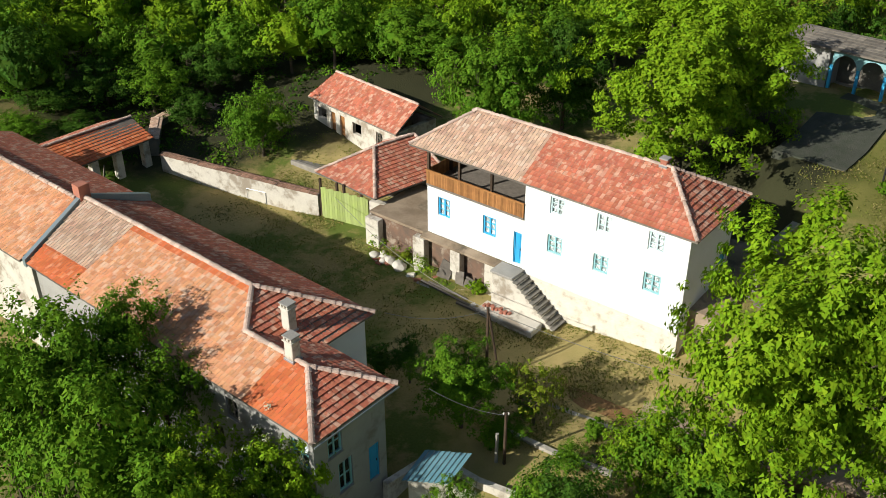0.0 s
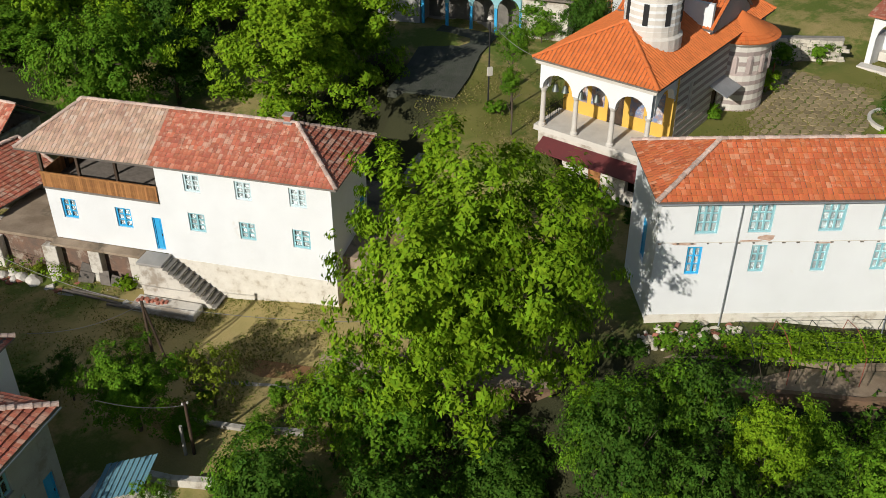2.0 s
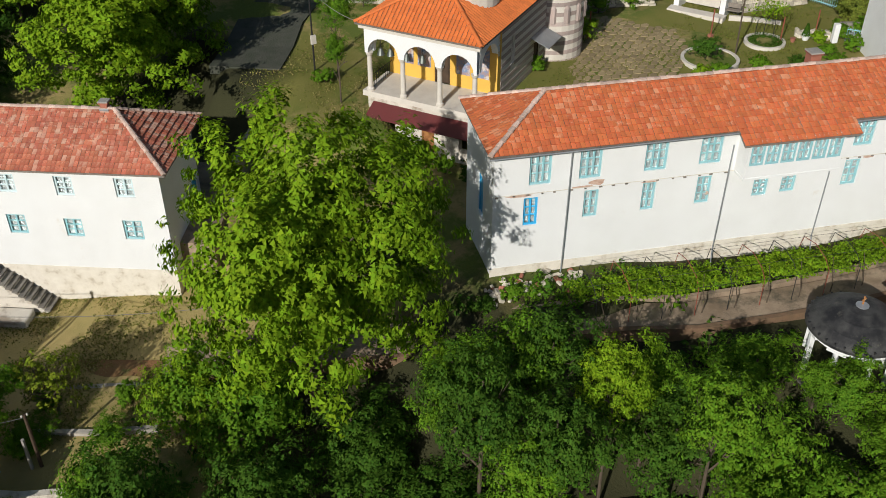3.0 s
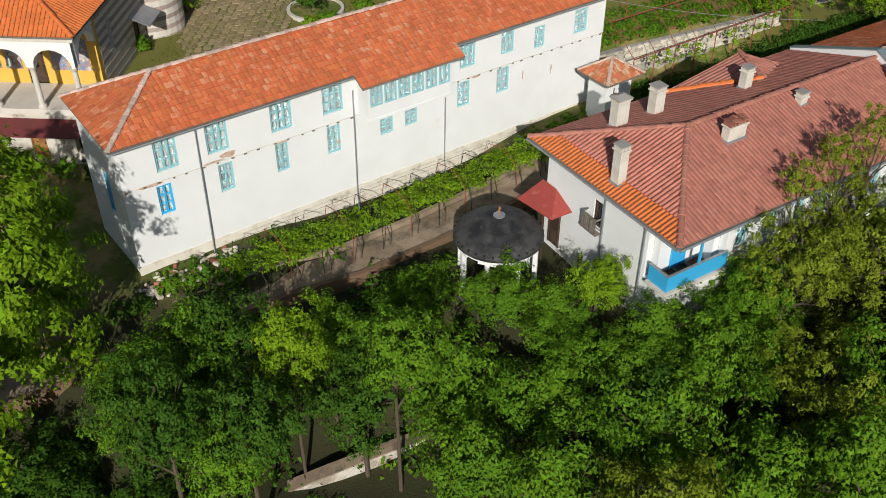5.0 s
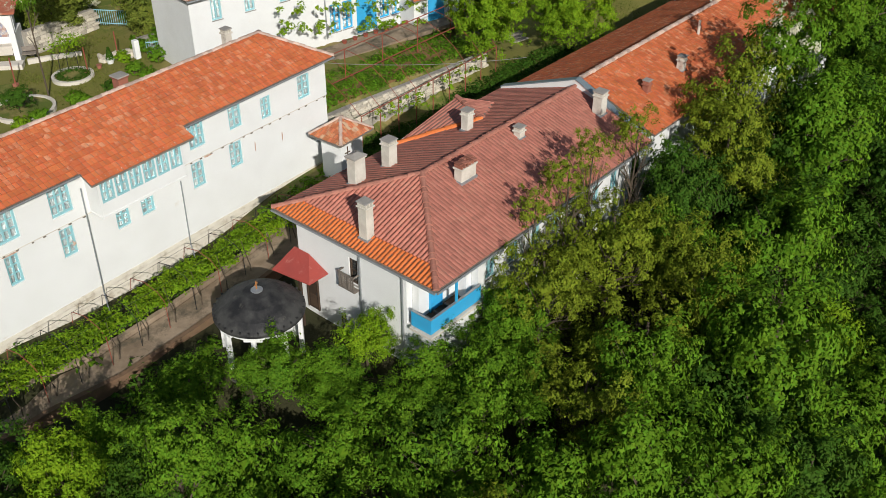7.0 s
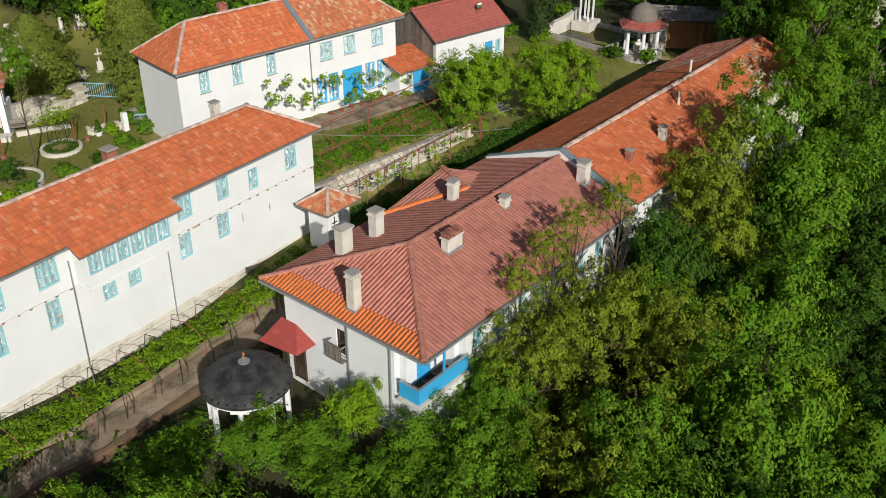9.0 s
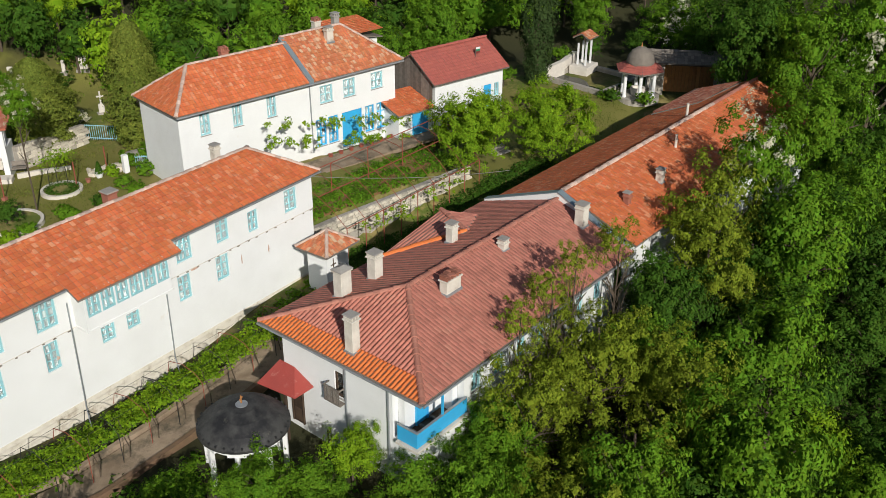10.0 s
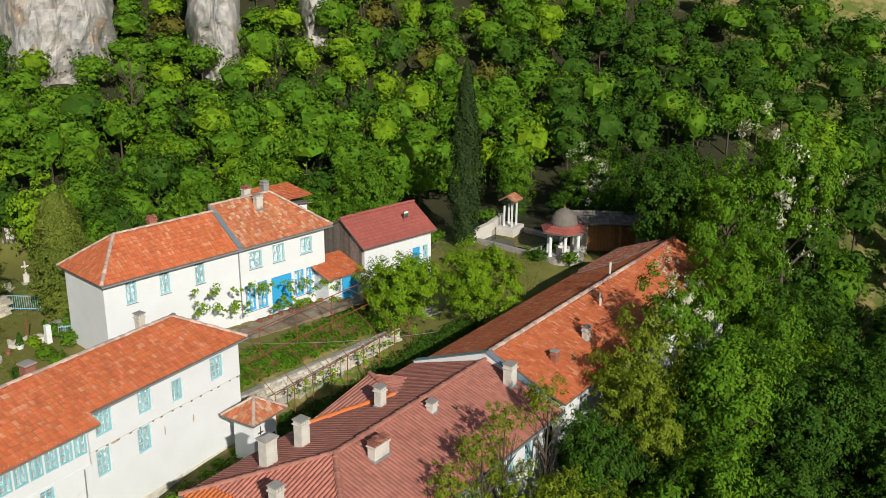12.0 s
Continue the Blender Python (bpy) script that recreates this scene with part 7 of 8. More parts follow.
for i in range(4):
    tagged(part("timber", boxes((0, 3.0, -0.07, 0.07, 0, 0.14), bevel=0.015), WOOD_GREY, None, "", pose(17.2 + 0.1 * i, 46.6 - 0.35 * i, 0.02 + 0.1 * (i % 2), 0, 1, -35 + 3 * i)), "grey old timber lying by the path", "timber", "stacked timbers")

# ---- pool, domed fountain, shrine and gate ----
po = thing("pool", pose(92.6, 7.0, 0.7, 0, 0, -30), "still dark rectangular stone pool", "pool")
part("water", boxes((-2.6, 2.6, -3.0, 3.0, 2.2, 2.36)), WATER, po)
for q in ((-3.0, -2.62, -3.4, 3.4, 1.8, 2.75), (2.62, 3.0, -3.4, 3.4, 1.8, 2.9), (-2.6, 2.6, -3.4, -3.02, 1.8, 2.75), (-2.6, 2.6, 3.02, 3.4, 1.8, 2.9)):
    part("rim", boxes(q, bevel=0.03), STONE, po)


def fountain_pavilion():
    g = thing("fountain_pavilion", pose(89.0, 2.4, 0.8, 0, 0, 10), "domed stone fountain pavilion with red tile skirt roof", "pavilion")
    for k in range(6):
        a = k * math.tau / 6
        part("column", lathe([(0.2, 2.4), (0.17, 2.6), (0.16, 4.5), (0.24, 4.7)], 10, None, (1.5 * math.cos(a), 1.5 * math.sin(a), 0)), PLASTER, g)
        b = a + math.tau / 6
        p = [(2.3 * math.cos(a), 2.3 * math.sin(a), 4.9), (2.3 * math.cos(b), 2.3 * math.sin(b), 4.9), (1.25 * math.cos(b), 1.25 * math.sin(b), 5.45), (1.25 * math.cos(a), 1.25 * math.sin(a), 5.45)]
        roof_slope(g, p, Vector(p[1]) - Vector(p[0]), SHEET_TILE, 161 + k, 0.22, 0.3)
    part("ring_beam", lathe([(1.4, 4.7), (1.75, 4.7), (1.75, 4.88), (1.4, 4.88)], 24), PLASTER, g)
    part("dome", lathe([(1.25, 5.3), (1.28, 5.6), (1.15, 6.1), (0.85, 6.55), (0.4, 6.85), (0.05, 6.95)], 24), STONE_ROOF, g, "grey stone dome")
    part("finial", lathe([(0.1, 6.9), (0.05, 7.1), (0.02, 7.3)], 8), WOOD, g)
    part("floor", lathe([(2.0, 1.9), (2.0, 2.41)], 24), STONE, g)
    part("basin", lathe([(0.6, 2.42), (0.7, 3.1), (0.5, 3.1), (0.45, 2.9)], 16), STONE_PALE, g)


fountain_pavilion()
sh = thing("candle_shrine", pose(95.0, 8.05, 0.75, 0, 0, -20), "small white roadside shrine with tile roof", "shrine")
for x in (-0.6, 0.45):
    for y in (-0.5, 0.35):
        part("post", boxes((x, x + 0.15, y, y + 0.15, 3.2, 5.3)), PLASTER, sh)
part("arch", arcade(-0.6, 0.6, 5.3, 5.9, 5.3, 1, 0.15, 0.15), PLASTER, sh, "", pose(0, -0.5, 0))
part("base", boxes((-1.2, 1.2, -1.0, 1.0, 2.2, 3.2), bevel=0.05), STONE_PALE, sh)
roof_slope(sh, [(-0.95, -0.9, 5.9), (0.95, -0.9, 5.9), (0.95, 0, 6.4), (-0.95, 0, 6.4)], (1, 0, 0), TILE_RUST, 171)
roof_slope(sh, [(0.95, 0.9, 5.9), (-0.95, 0.9, 5.9), (-0.95, 0, 6.4), (0.95, 0, 6.4)], (1, 0, 0), TILE_RUST, 172)
run_wall("pool_wall", [(90.9, 11.6), (93.9, 10.0), (96.9, 9.2)], 0.5, (4.3, 4.6), (2, 2), STONE_PALE, "pale stone wall above the pool")

gt = thing("gatehouse", pose(91.4, 0.2, 0.75, 0, 0, -84), "stone gatehouse with big brown plank gates", "gatehouse")
part("wall", boxes((-1.6, 0.0, -0.3, 0.5, 1.8, 5.2)), STONE, gt)
part("wall", boxes((4.6, 6.2, -0.3, 0.5, 1.8, 5.2)), STONE, gt)
for i in range(14):
    part("gate_board", boxes((0.02 + i * 0.327, 0.32 + i * 0.327, 0.0, 0.08, 2.2, 4.7)), WOOD, gt)
part("lintel", boxes((0.0, 4.6, -0.2, 0.4, 4.75, 5.05)), WOOD_DARK, gt)
roof_slope(gt, [(-2, -1.2, 5.2), (6.6, -1.2, 5.2), (6.6, 0.3, 6.1), (-2, 0.3, 6.1)], (1, 0, 0), STONE_ROOF, 173, 0.3, 0.35)
roof_slope(gt, [(6.6, 2.0, 5.2), (-2, 2.0, 5.2), (-2, 0.3, 6.1), (6.6, 0.3, 6.1)], (1, 0, 0), STONE_ROOF, 174, 0.3, 0.35)


# ---- limestone cliffs high on the slope ----
CLIFF = mat("limestone_cliff", (0.52, 0.48, 0.43), 0.95, second=(0.33, 0.32, 0.31), scale=0.3, amount=1.0, third=(0.42, 0.29, 0.17), third_scale=0.12, third_at=0.56, fine=1.5, bump=1.0, bump_scale=0.8)


def cliff(x, y, z, w, hgt, turn, seed):
    bm = bmesh.new()
    nx, nz = 60, 60
    rows = []
    for j in range(nz + 1):
        row = []
        for i in range(nx + 1):
            u, v = (i / nx - 0.5) * w, j / nz * hgt
            p = Vector((u * 0.16, v * 0.07, seed))
            d = 3.2 * noise.fractal(p, 0.9, 2.1, 5) + 0.5 * abs(noise.noise(p * 9))
            edge = abs(i / nx - 0.5) * 2
            row.append(bm.verts.new((u + 0.6 * noise.noise(p * 3), d + edge ** 4 * 7 - v * 0.12, v * (1 - 0.35 * edge ** 3))))
        rows.append(row)
    for a, b in zip(rows, rows[1:]):
        for i in range(nx):
            bm.faces.new((a[i], a[i + 1], b[i + 1], b[i]))
    back = bm.verts.new((0, 14, 0))
    top = bm.verts.new((0, 14, hgt * 0.8))
    for i in range(nx):
        bm.faces.new((rows[-1][i], rows[-1][i + 1], top))
    setting("cliff", bm, CLIFF, "weathered grey and ochre limestone cliff", "cliff", pose(x, y, z, 0, 0, turn))


cliff(113.2, 66.4, 10.0, 14, 26, -60, 1.3)
cliff(121.0, 49.3, 10.5, 7, 22, -66, 4.7)
cliff(134.0, 40.0, 13.5, 5, 14, -70, 8.2)


# ---- trees, shrubs and vines ----
def leaf_mat(name, a, b, glow=0.22, spread=0.012, island=0.30):
    return mat(name, a, 0.7, second=b, scale=0.35, amount=0.9, fine=1.2, bump=0, island=island, spread=spread, through_light=glow)


LEAF = leaf_mat("fresh_green_leaves", (0.116, 0.232, 0.014), (0.080, 0.176, 0.012))
LEAF_LIME = leaf_mat("lime_green_leaves", (0.19, 0.315, 0.013), (0.14, 0.25, 0.012))
LEAF_DARK = leaf_mat("deep_green_leaves", (0.056, 0.126, 0.013), (0.042, 0.098, 0.011))
LEAF_OLIVE = leaf_mat("yellowish_olive_leaves", (0.19, 0.25, 0.02), (0.145, 0.19, 0.016))
LEAF_RUST = leaf_mat("brownish_leaves", (0.15, 0.14, 0.025), (0.11, 0.11, 0.02))
NEEDLE = leaf_mat("dark_cypress_needles", (0.042, 0.07, 0.02), (0.03, 0.055, 0.016), 0.15)
THUJA = leaf_mat("olive_thuja_sprays", (0.175, 0.215, 0.034), (0.13, 0.17, 0.028), 0.25)
BLOSSOM = leaf_mat("cream_blossom", (0.62, 0.60, 0.45), (0.5, 0.5, 0.36), 0.3, 0.0, 0.15)


def cards(p, n, size, rs, slim=0.5):
    """Leaf blades at points p with normals n, three corners each."""
    k = len(p)
    n = n / (np.linalg.norm(n, axis=1)[:, None] + 1e-9)
    a = np.cross(n, rs.normal(size=(k, 3)))
    a /= np.linalg.norm(a, axis=1)[:, None] + 1e-9
    b = np.cross(n, a)
    s = size * rs.uniform(0.6, 1.3, (k, 1))
    return np.stack([p - a * s, p + a * s * 0.6 + b * s * slim * 1.1, p + a * s * 0.6 - b * s * slim * 1.1], 1).reshape(-1, 3)


def card_mesh(name, v):
    me = bpy.data.meshes.new(name)
    k = len(v) // 3
    me.vertices.add(len(v))
    me.vertices.foreach_set("co", np.ascontiguousarray(v, dtype=np.float32).ravel())
    me.loops.add(len(v))
    me.loops.foreach_set("vertex_index", np.arange(len(v), dtype=np.int32))
    me.polygons.add(k)
    me.polygons.foreach_set("loop_start", np.arange(0, len(v), 3, dtype=np.int32))
    me.update(calc_edges=True)
    return me


def inner_mass(rs, size=0.35, rounds=1):
    """An uneven dense heart of foliage deep inside a crown."""
    g = (1 + 5 ** 0.5) / 2
    v = np.array([(-1, g, 0), (1, g, 0), (-1, -g, 0), (1, -g, 0), (0, -1, g), (0, 1, g), (0, -1, -g), (0, 1, -g), (g, 0, -1), (g, 0, 1), (-g, 0, -1), (-g, 0, 1)]) / 1.9
    f = np.array([(0, 11, 5), (0, 5, 1), (0, 1, 7), (0, 7, 10), (0, 10, 11), (1, 5, 9), (5, 11, 4), (11, 10, 2), (10, 7, 6), (7, 1, 8), (3, 9, 4), (3, 4, 2), (3, 2, 6), (3, 6, 8), (3, 8, 9), (4, 9, 5), (2, 4, 11), (6, 2, 10), (8, 6, 7), (9, 8, 1)])
    for _ in range(rounds):
        t = v[f]
        m = [(t[:, i] + t[:, (i + 1) % 3]) / 2 for i in range(3)]
        t = np.concatenate([np.stack(q, 1) for q in ((t[:, 0], m[0], m[2]), (t[:, 1], m[1], m[0]), (t[:, 2], m[2], m[1]), m)]).reshape(-1, 3)
        v, inv = np.unique(np.round(t, 5), axis=0, return_inverse=True)
        f = inv.reshape(-1, 3)
        v /= np.linalg.norm(v, axis=1)[:, None]
    v = v * size * rs.uniform(0.72, 1.12, (len(v), 1)) * np.array([1, 1, 0.9])
    return v[f].reshape(-1, 3)


def crown_points(leaves, rs, core=0.35, lobes=16, flat=0.85, reach=(0.35, 0.74), lobe=(0.22, 0.42), fill=12, heart=True, spray=(0.05, 0.14), form=0.5, under=-0.45):
    """Points of a crown about 1 m in radius: lobes set with leafy sprays that point outwards, leaving gaps; fewer leaves below."""
    c = rs.normal(size=(lobes, 3))
    c /= np.linalg.norm(c, axis=1)[:, None]
    c *= rs.uniform(*reach, (lobes, 1))
    c[:, 2] *= flat
    r = rs.uniform(*lobe, lobes)
    sub = lobes * fill
    ks = rs.choice(lobes, sub, p=r ** 2 / (r ** 2).sum())
    ds = rs.normal(size=(sub, 3)) + np.array([0, 0, 0.25])
    ds /= np.linalg.norm(ds, axis=1)[:, None]
    sc = c[ks] + ds * r[ks][:, None] * rs.uniform(0.72, 1.06, (sub, 1))
    sr = rs.uniform(*spray, sub)
    many = int(leaves * 1.7)
    k = rs.choice(sub, many, p=sr ** 1.6 / (sr ** 1.6).sum())
    d = rs.normal(size=(many, 3))
    d /= np.linalg.norm(d, axis=1)[:, None]
    p = sc[k] + d * (sr[k] * rs.uniform(0.4, 1.08, many))[:, None] * np.array([1.1, 1.1, 0.8])
    p += ds[k] * (sr[k] * rs.uniform(-0.5, 0.75, many))[:, None]
    out = p / (np.linalg.norm(p, axis=1)[:, None] + 1e-6)
    n = d * 0.5 + ds[k] * 0.55 + out * form + np.array([0, 0, 0.25]) + rs.normal(size=(many, 3)) * 0.3
    keep = np.nonzero((out[:, 2] + 0.5 * d[:, 2] > under) | (rs.uniform(size=many) < 0.3))[0][:leaves]
    return p[keep], n[keep], inner_mass(rs, core) if heart else np.zeros((0, 3))


def crown_mesh(name, leaves, size, seed, **kw):
    rs = np.random.RandomState(seed)
    p, n, core = crown_points(leaves, rs, **kw)
    return card_mesh(name, np.concatenate([cards(p, n, size, rs), core]))


NEAR = [crown_mesh("crown", 9200, 0.0335, 100 + i, core=0.27, lobes=28, fill=10, lobe=(0.18, 0.36), reach=(0.28, 0.76)) for i in range(4)]
GREAT = [crown_mesh("crown", 23000, 0.0245, 120 + i, core=0.28, fill=13, lobes=44, lobe=(0.14, 0.30), reach=(0.3, 0.80), spray=(0.035, 0.10)) for i in range(2)]
HUGE = [crown_mesh("crown", 56000, 0.0190, 140 + i, core=0.28, fill=15, lobes=58, lobe=(0.11, 0.26), reach=(0.3, 0.84), spray=(0.025, 0.08)) for i in range(2)]
BLOOM = crown_mesh("crown", 1500, 0.029, 330, lobes=18, fill=5, heart=False, spray=(0.05, 0.10))
FAR = [crown_mesh("crown", 3000, 0.048, core=0.46, seed=200 + i, lobes=20, fill=12, form=0.85, reach=(0.3, 0.66), lobe=(0.22, 0.38), spray=(0.05, 0.11), under=-0.75) for i in range(4)]
OPEN = [crown_mesh("crown", 9500, 0.0265, 320 + i, lobes=34, fill=10, core=0.2, lobe=(0.14, 0.30), reach=(0.3, 0.78), spray=(0.03, 0.10)) for i in range(2)]
SPARSE = [crown_mesh("crown", 2200, 0.042, 300 + i, lobes=22, fill=6, heart=False, spray=(0.05, 0.12)) for i in range(2)]


def trunk_mesh(seed, limbs=7, twigs=False):
    rnd = random.Random(seed)
    bm = tube([(0, 0, -0.3), (0.02, 0.03, 0.3), (0.05, -0.02, 0.75), (0.02, 0.02, 1.0)], 0.05, 0.02, 7)
    for i in range(limbs):
        a = i * math.tau / limbs + rnd.uniform(-0.4, 0.4)
        z = rnd.uniform(0.35, 0.75)
        l = rnd.uniform(0.35, 0.62)
        e = Vector((math.cos(a) * l, math.sin(a) * l, z + 0.14))
        tube([(0.03, 0, z), (e.x * 0.5, e.y * 0.5, z + 0.09), e], 0.013, 0.004, 5, bm)
        for q in range(5 if twigs else 2):
            b = a + rnd.uniform(-0.8, 0.8)
            s = Vector((0.03, 0, z)).lerp(e, rnd.uniform(0.4, 0.9)) + Vector((0, 0, 0.03))
            tube([s, s + Vector((math.cos(b) * 0.2, math.sin(b) * 0.2, 0.15))], 0.006, 0.002, 4, bm)
    return mesh_of(bm)


TRUNKS = [trunk_mesh(i) for i in range(3)]
TWIGGY = trunk_mesh(9, 13, True)


def leaf_copy(me, material):
    key = (me.name, material.name)
    if key not in leaf_copy.made:
        c = me.copy()
        c.materials.clear()
        c.materials.append(material)
        leaf_copy.made[key] = c
    return leaf_copy.made[key]


leaf_copy.made = {}


def tree(x, y, top, width, material, label, kind="near", seed=0, tall=1.0, group="trees round the buildings", bark=BARK, blossom=False, foot=None):
    """A tree with its top at height top and a crown of that width."""
    rnd = random.Random(seed * 7 + int(x * 13 + y * 5))
    z0 = ground_z(x, y) if foot is None else foot
    r = width / 2
    rz = min(r * tall * 1.3, max((top - z0) * 0.57, 1.2))
    t = thing("tree", pose(x, y, z0 - 0.1, 0, 0, rnd.uniform(0, 360)), label, "tree", group)
    cz = max(top - z0 - rz * 0.92, 0.6)
    kw = max(r * 0.9, 1.4)
    part("trunk", TWIGGY if kind in ("sparse", "open") else TRUNKS[seed % 3], bark, t, "", Matrix.Diagonal((kw, kw, cz + rz * 0.35, 1)))
    kind = "huge" if kind == "great" else "great" if kind == "near" and width > 9 else kind
    pool = {"near": NEAR, "great": GREAT, "huge": HUGE, "full": GREAT, "far": FAR, "sparse": SPARSE, "open": OPEN}[kind]
    part("crown", leaf_copy(pool[rnd.randrange(len(pool))], material), None, t, "", pose(0, 0, cz) @ Matrix.Diagonal((r, r, rz, 1)))
    if blossom:
        part("blossom", leaf_copy(BLOOM, BLOSSOM), None, t, "cream blossom clusters", pose(0, 0, cz + 0.05 * rz) @ Matrix.Diagonal((r * 1.03, r * 1.03, rz * 1.03, 1)))
    return t


def spire(x, y, z0, top, width, material, label, seed, leaves=9000, size=0.16, lean=0.9, bulge=0.5):
    """A columnar evergreen: sprays on a tapering, uneven column."""
    rs = np.random.RandomState(seed)
    h = top - z0
    q = rs.uniform(0.03, 1, leaves) ** 0.9
    prof = np.where(q < bulge, 0.55 + 0.45 * (q / bulge), ((1 - q) / (1 - bulge)) ** lean) * width / 2
    a = rs.uniform(0, math.tau, leaves)
    lump = 1 + 0.16 * np.sin(a * 5 + q * 23) + 0.10 * np.sin(a * 3 - q * 41)
    rr = prof * lump * rs.uniform(0.72, 1.02, leaves)
    p = np.stack([rr * np.cos(a), rr * np.sin(a), q * h], 1)
    n = np.stack([np.cos(a), np.sin(a), np.full(leaves, 0.5)], 1) + rs.normal(size=(leaves, 3)) * 0.4
    t = thing("conifer", pose(x, y, z0), label, "conifer")
    part("trunk", tube([(0, 0, -0.3), (0, 0, h * 0.8)], 0.18, 0.03, 7), BARK, t)
    me = card_mesh("foliage", cards(p, n, size, rs, 0.4))
    part("foliage", me, material, t)
    return t


def leaf_heap(name, spots, material, label, category, size, seed, per=130, flat=0.7):
    """Many low clumps joined into one mass; spots are (x, y, z, radius)."""
    rs = np.random.RandomState(seed)
    vs = []
    for x, y, z, r in spots:
        k = max(12, int(per * r * r))
        d = rs.normal(size=(k, 3))
        d /= np.linalg.norm(d, axis=1)[:, None]
        d[:, 2] = np.abs(d[:, 2])
        p = d * r * rs.uniform(0.5, 1.05, (k, 1)) * np.array([1, 1, flat])
        p *= 1 + 0.3 * np.sin(p[:, :1] * 4 / r + x) * np.cos(p[:, 1:2] * 5 / r + y)
        n = d + np.array([0, 0, 0.4]) + rs.normal(size=(k, 3)) * 0.5
        vs.append(cards(p + np.array([x, y, z]), n, size, rs))
    ob = part(name, card_mesh(name, np.concatenate(vs)), material)
    return tagged(ob, label, category, "", "stuff")
LOOKS = {"fresh_green_leaves": "leafy tree in fresh spring green", "lime_green_leaves": "broad tree in bright lime-green leaf", "deep_green_leaves": "dense tree in deep green leaf", "yellowish_olive_leaves": "slender tree in yellowish young leaf"}
PLANTED = []


def plant(x, y, top, width, m, kind="near", bloom=False):
    """A tree of the garden or the slope, labelled by its leaf."""
    PLANTED.append(tree(x, y, top, width, m, LOOKS[m.name] + (" with cream blossom" if bloom else ", thinly leaved" if kind == "sparse" else ""), kind, seed=len(PLANTED), blossom=bloom))


plant(-18.5, 36.6, 7.6, 8.2, LEAF)
plant(-15.6, 37.9, 6.8, 5.2, LEAF)
plant(-15.1, 31.6, 7.1, 8.5, LEAF)
plant(-10.6, 31.3, 4.3, 6.6, LEAF_LIME)
plant(-13.7, 35.5, 4.8, 5.3, LEAF)
plant(-17.8, 32.4, 6.4, 6.7, LEAF)
plant(-12.7, 28.6, 5.0, 7.6, LEAF)
plant(-9.6, 28.6, 3.4, 5.6, LEAF_LIME)
plant(-7.2, 29.4, 1.9, 4.6, LEAF)
plant(-17.2, 34.6, 6.6, 6.5, LEAF)
plant(-20.5, 33.5, 7.4, 7.5, LEAF)
plant(-8.0, 32.0, 3.1, 5.6, LEAF_LIME, "near", True)
plant(0.6, 39.1, 3.2, 6.4, LEAF, "full")
plant(2.9, 37.9, -1.8, 3.2, LEAF)
plant(4.4, 39.3, 1.7, 4.2, LEAF_OLIVE, "sparse")
plant(6.1, 36.0, -1.3, 2.2, LEAF)
plant(-15.3, 71.4, 4.2, 7.1, LEAF)
plant(-25.6, 77.9, 4.1, 8.3, LEAF)
plant(-21.6, 81.2, 4.3, 7.5, LEAF_DARK)
plant(-29.8, 78.5, 3.5, 7.5, LEAF_DARK)
plant(-33.5, 76.0, 2.2, 7.5, LEAF_DARK)
plant(-30.5, 73.2, -0.2, 5.2, LEAF_DARK)
plant(-35.0, 71.5, 0.6, 6.2, LEAF)
plant(-37.5, 78.5, 4.4, 8.0, LEAF)
plant(-17.3, 84.3, 4.7, 7.6, LEAF)
plant(-11.5, 89.3, 2.5, 8.6, LEAF)
plant(-6.7, 87.7, 5.0, 8.3, LEAF_LIME)
plant(-22.1, 75.9, 1.8, 5.2, LEAF_DARK)
plant(16.6, 62.9, 14.9, 19.0, LEAF_LIME, "great")
plant(3.3, 69.9, 10.3, 12.1, LEAF)
plant(9.3, 73.4, 6.2, 8.9, LEAF_DARK)
plant(-3.0, 83.9, 6.6, 11.9, LEAF)
plant(-2.3, 42.9, 0.2, 2.4, LEAF_DARK)
plant(4.5, 30.7, 2.3, 5.7, LEAF)
plant(0.4, 31.0, 1.1, 3.2, LEAF, "near", True)
plant(9.0, 33.8, 2.9, 5.2, LEAF_LIME)
plant(15.0, 31.7, 15.2, 15.2, LEAF_LIME, "great")
plant(11.4, 33.0, 3.5, 7.9, LEAF)
plant(21.5, 25.1, 5.4, 5.6, LEAF)
plant(23.3, 20.5, 6.4, 4.1, LEAF_LIME)
plant(25.2, 16.5, 6.9, 4.9, LEAF)
plant(19.4, 26.7, 3.5, 3.7, LEAF)
plant(14.6, 26.4, 0.5, 6.6, LEAF_DARK)
plant(18.6, 25.2, 3.1, 4.9, LEAF)
plant(16.8, 22.8, -0.2, 6.5, LEAF_DARK)
plant(10.3, 27.1, 2.3, 5.8, LEAF_DARK)
plant(5.1, 28.5, 3.9, 6.1, LEAF_DARK)
plant(9.0, 26.4, 2.5, 6.2, LEAF_DARK)
plant(18.8, 20.8, 3.9, 5.1, LEAF)
plant(26.6, 21.2, 3.8, 4.7, LEAF)
plant(31.6, 19.6, 2.8, 5.0, LEAF)
plant(33.8, 16.0, 3.5, 4.3, LEAF)
plant(34.4, 13.6, 2.9, 3.8, LEAF)
plant(36.2, 12.4, 3.8, 3.8, LEAF_LIME)
plant(35.2, 8.8, 3.6, 4.8, LEAF)
plant(39.0, 7.1, 3.3, 5.5, LEAF)
plant(22.7, 23.7, 5.8, 5.2, LEAF_DARK)
plant(30.2, 12.0, 2.5, 6.5, LEAF)
plant(28.2, 15.7, 3.4, 6.2, LEAF)
plant(25.1, 18.3, 3.7, 5.5, LEAF_DARK)
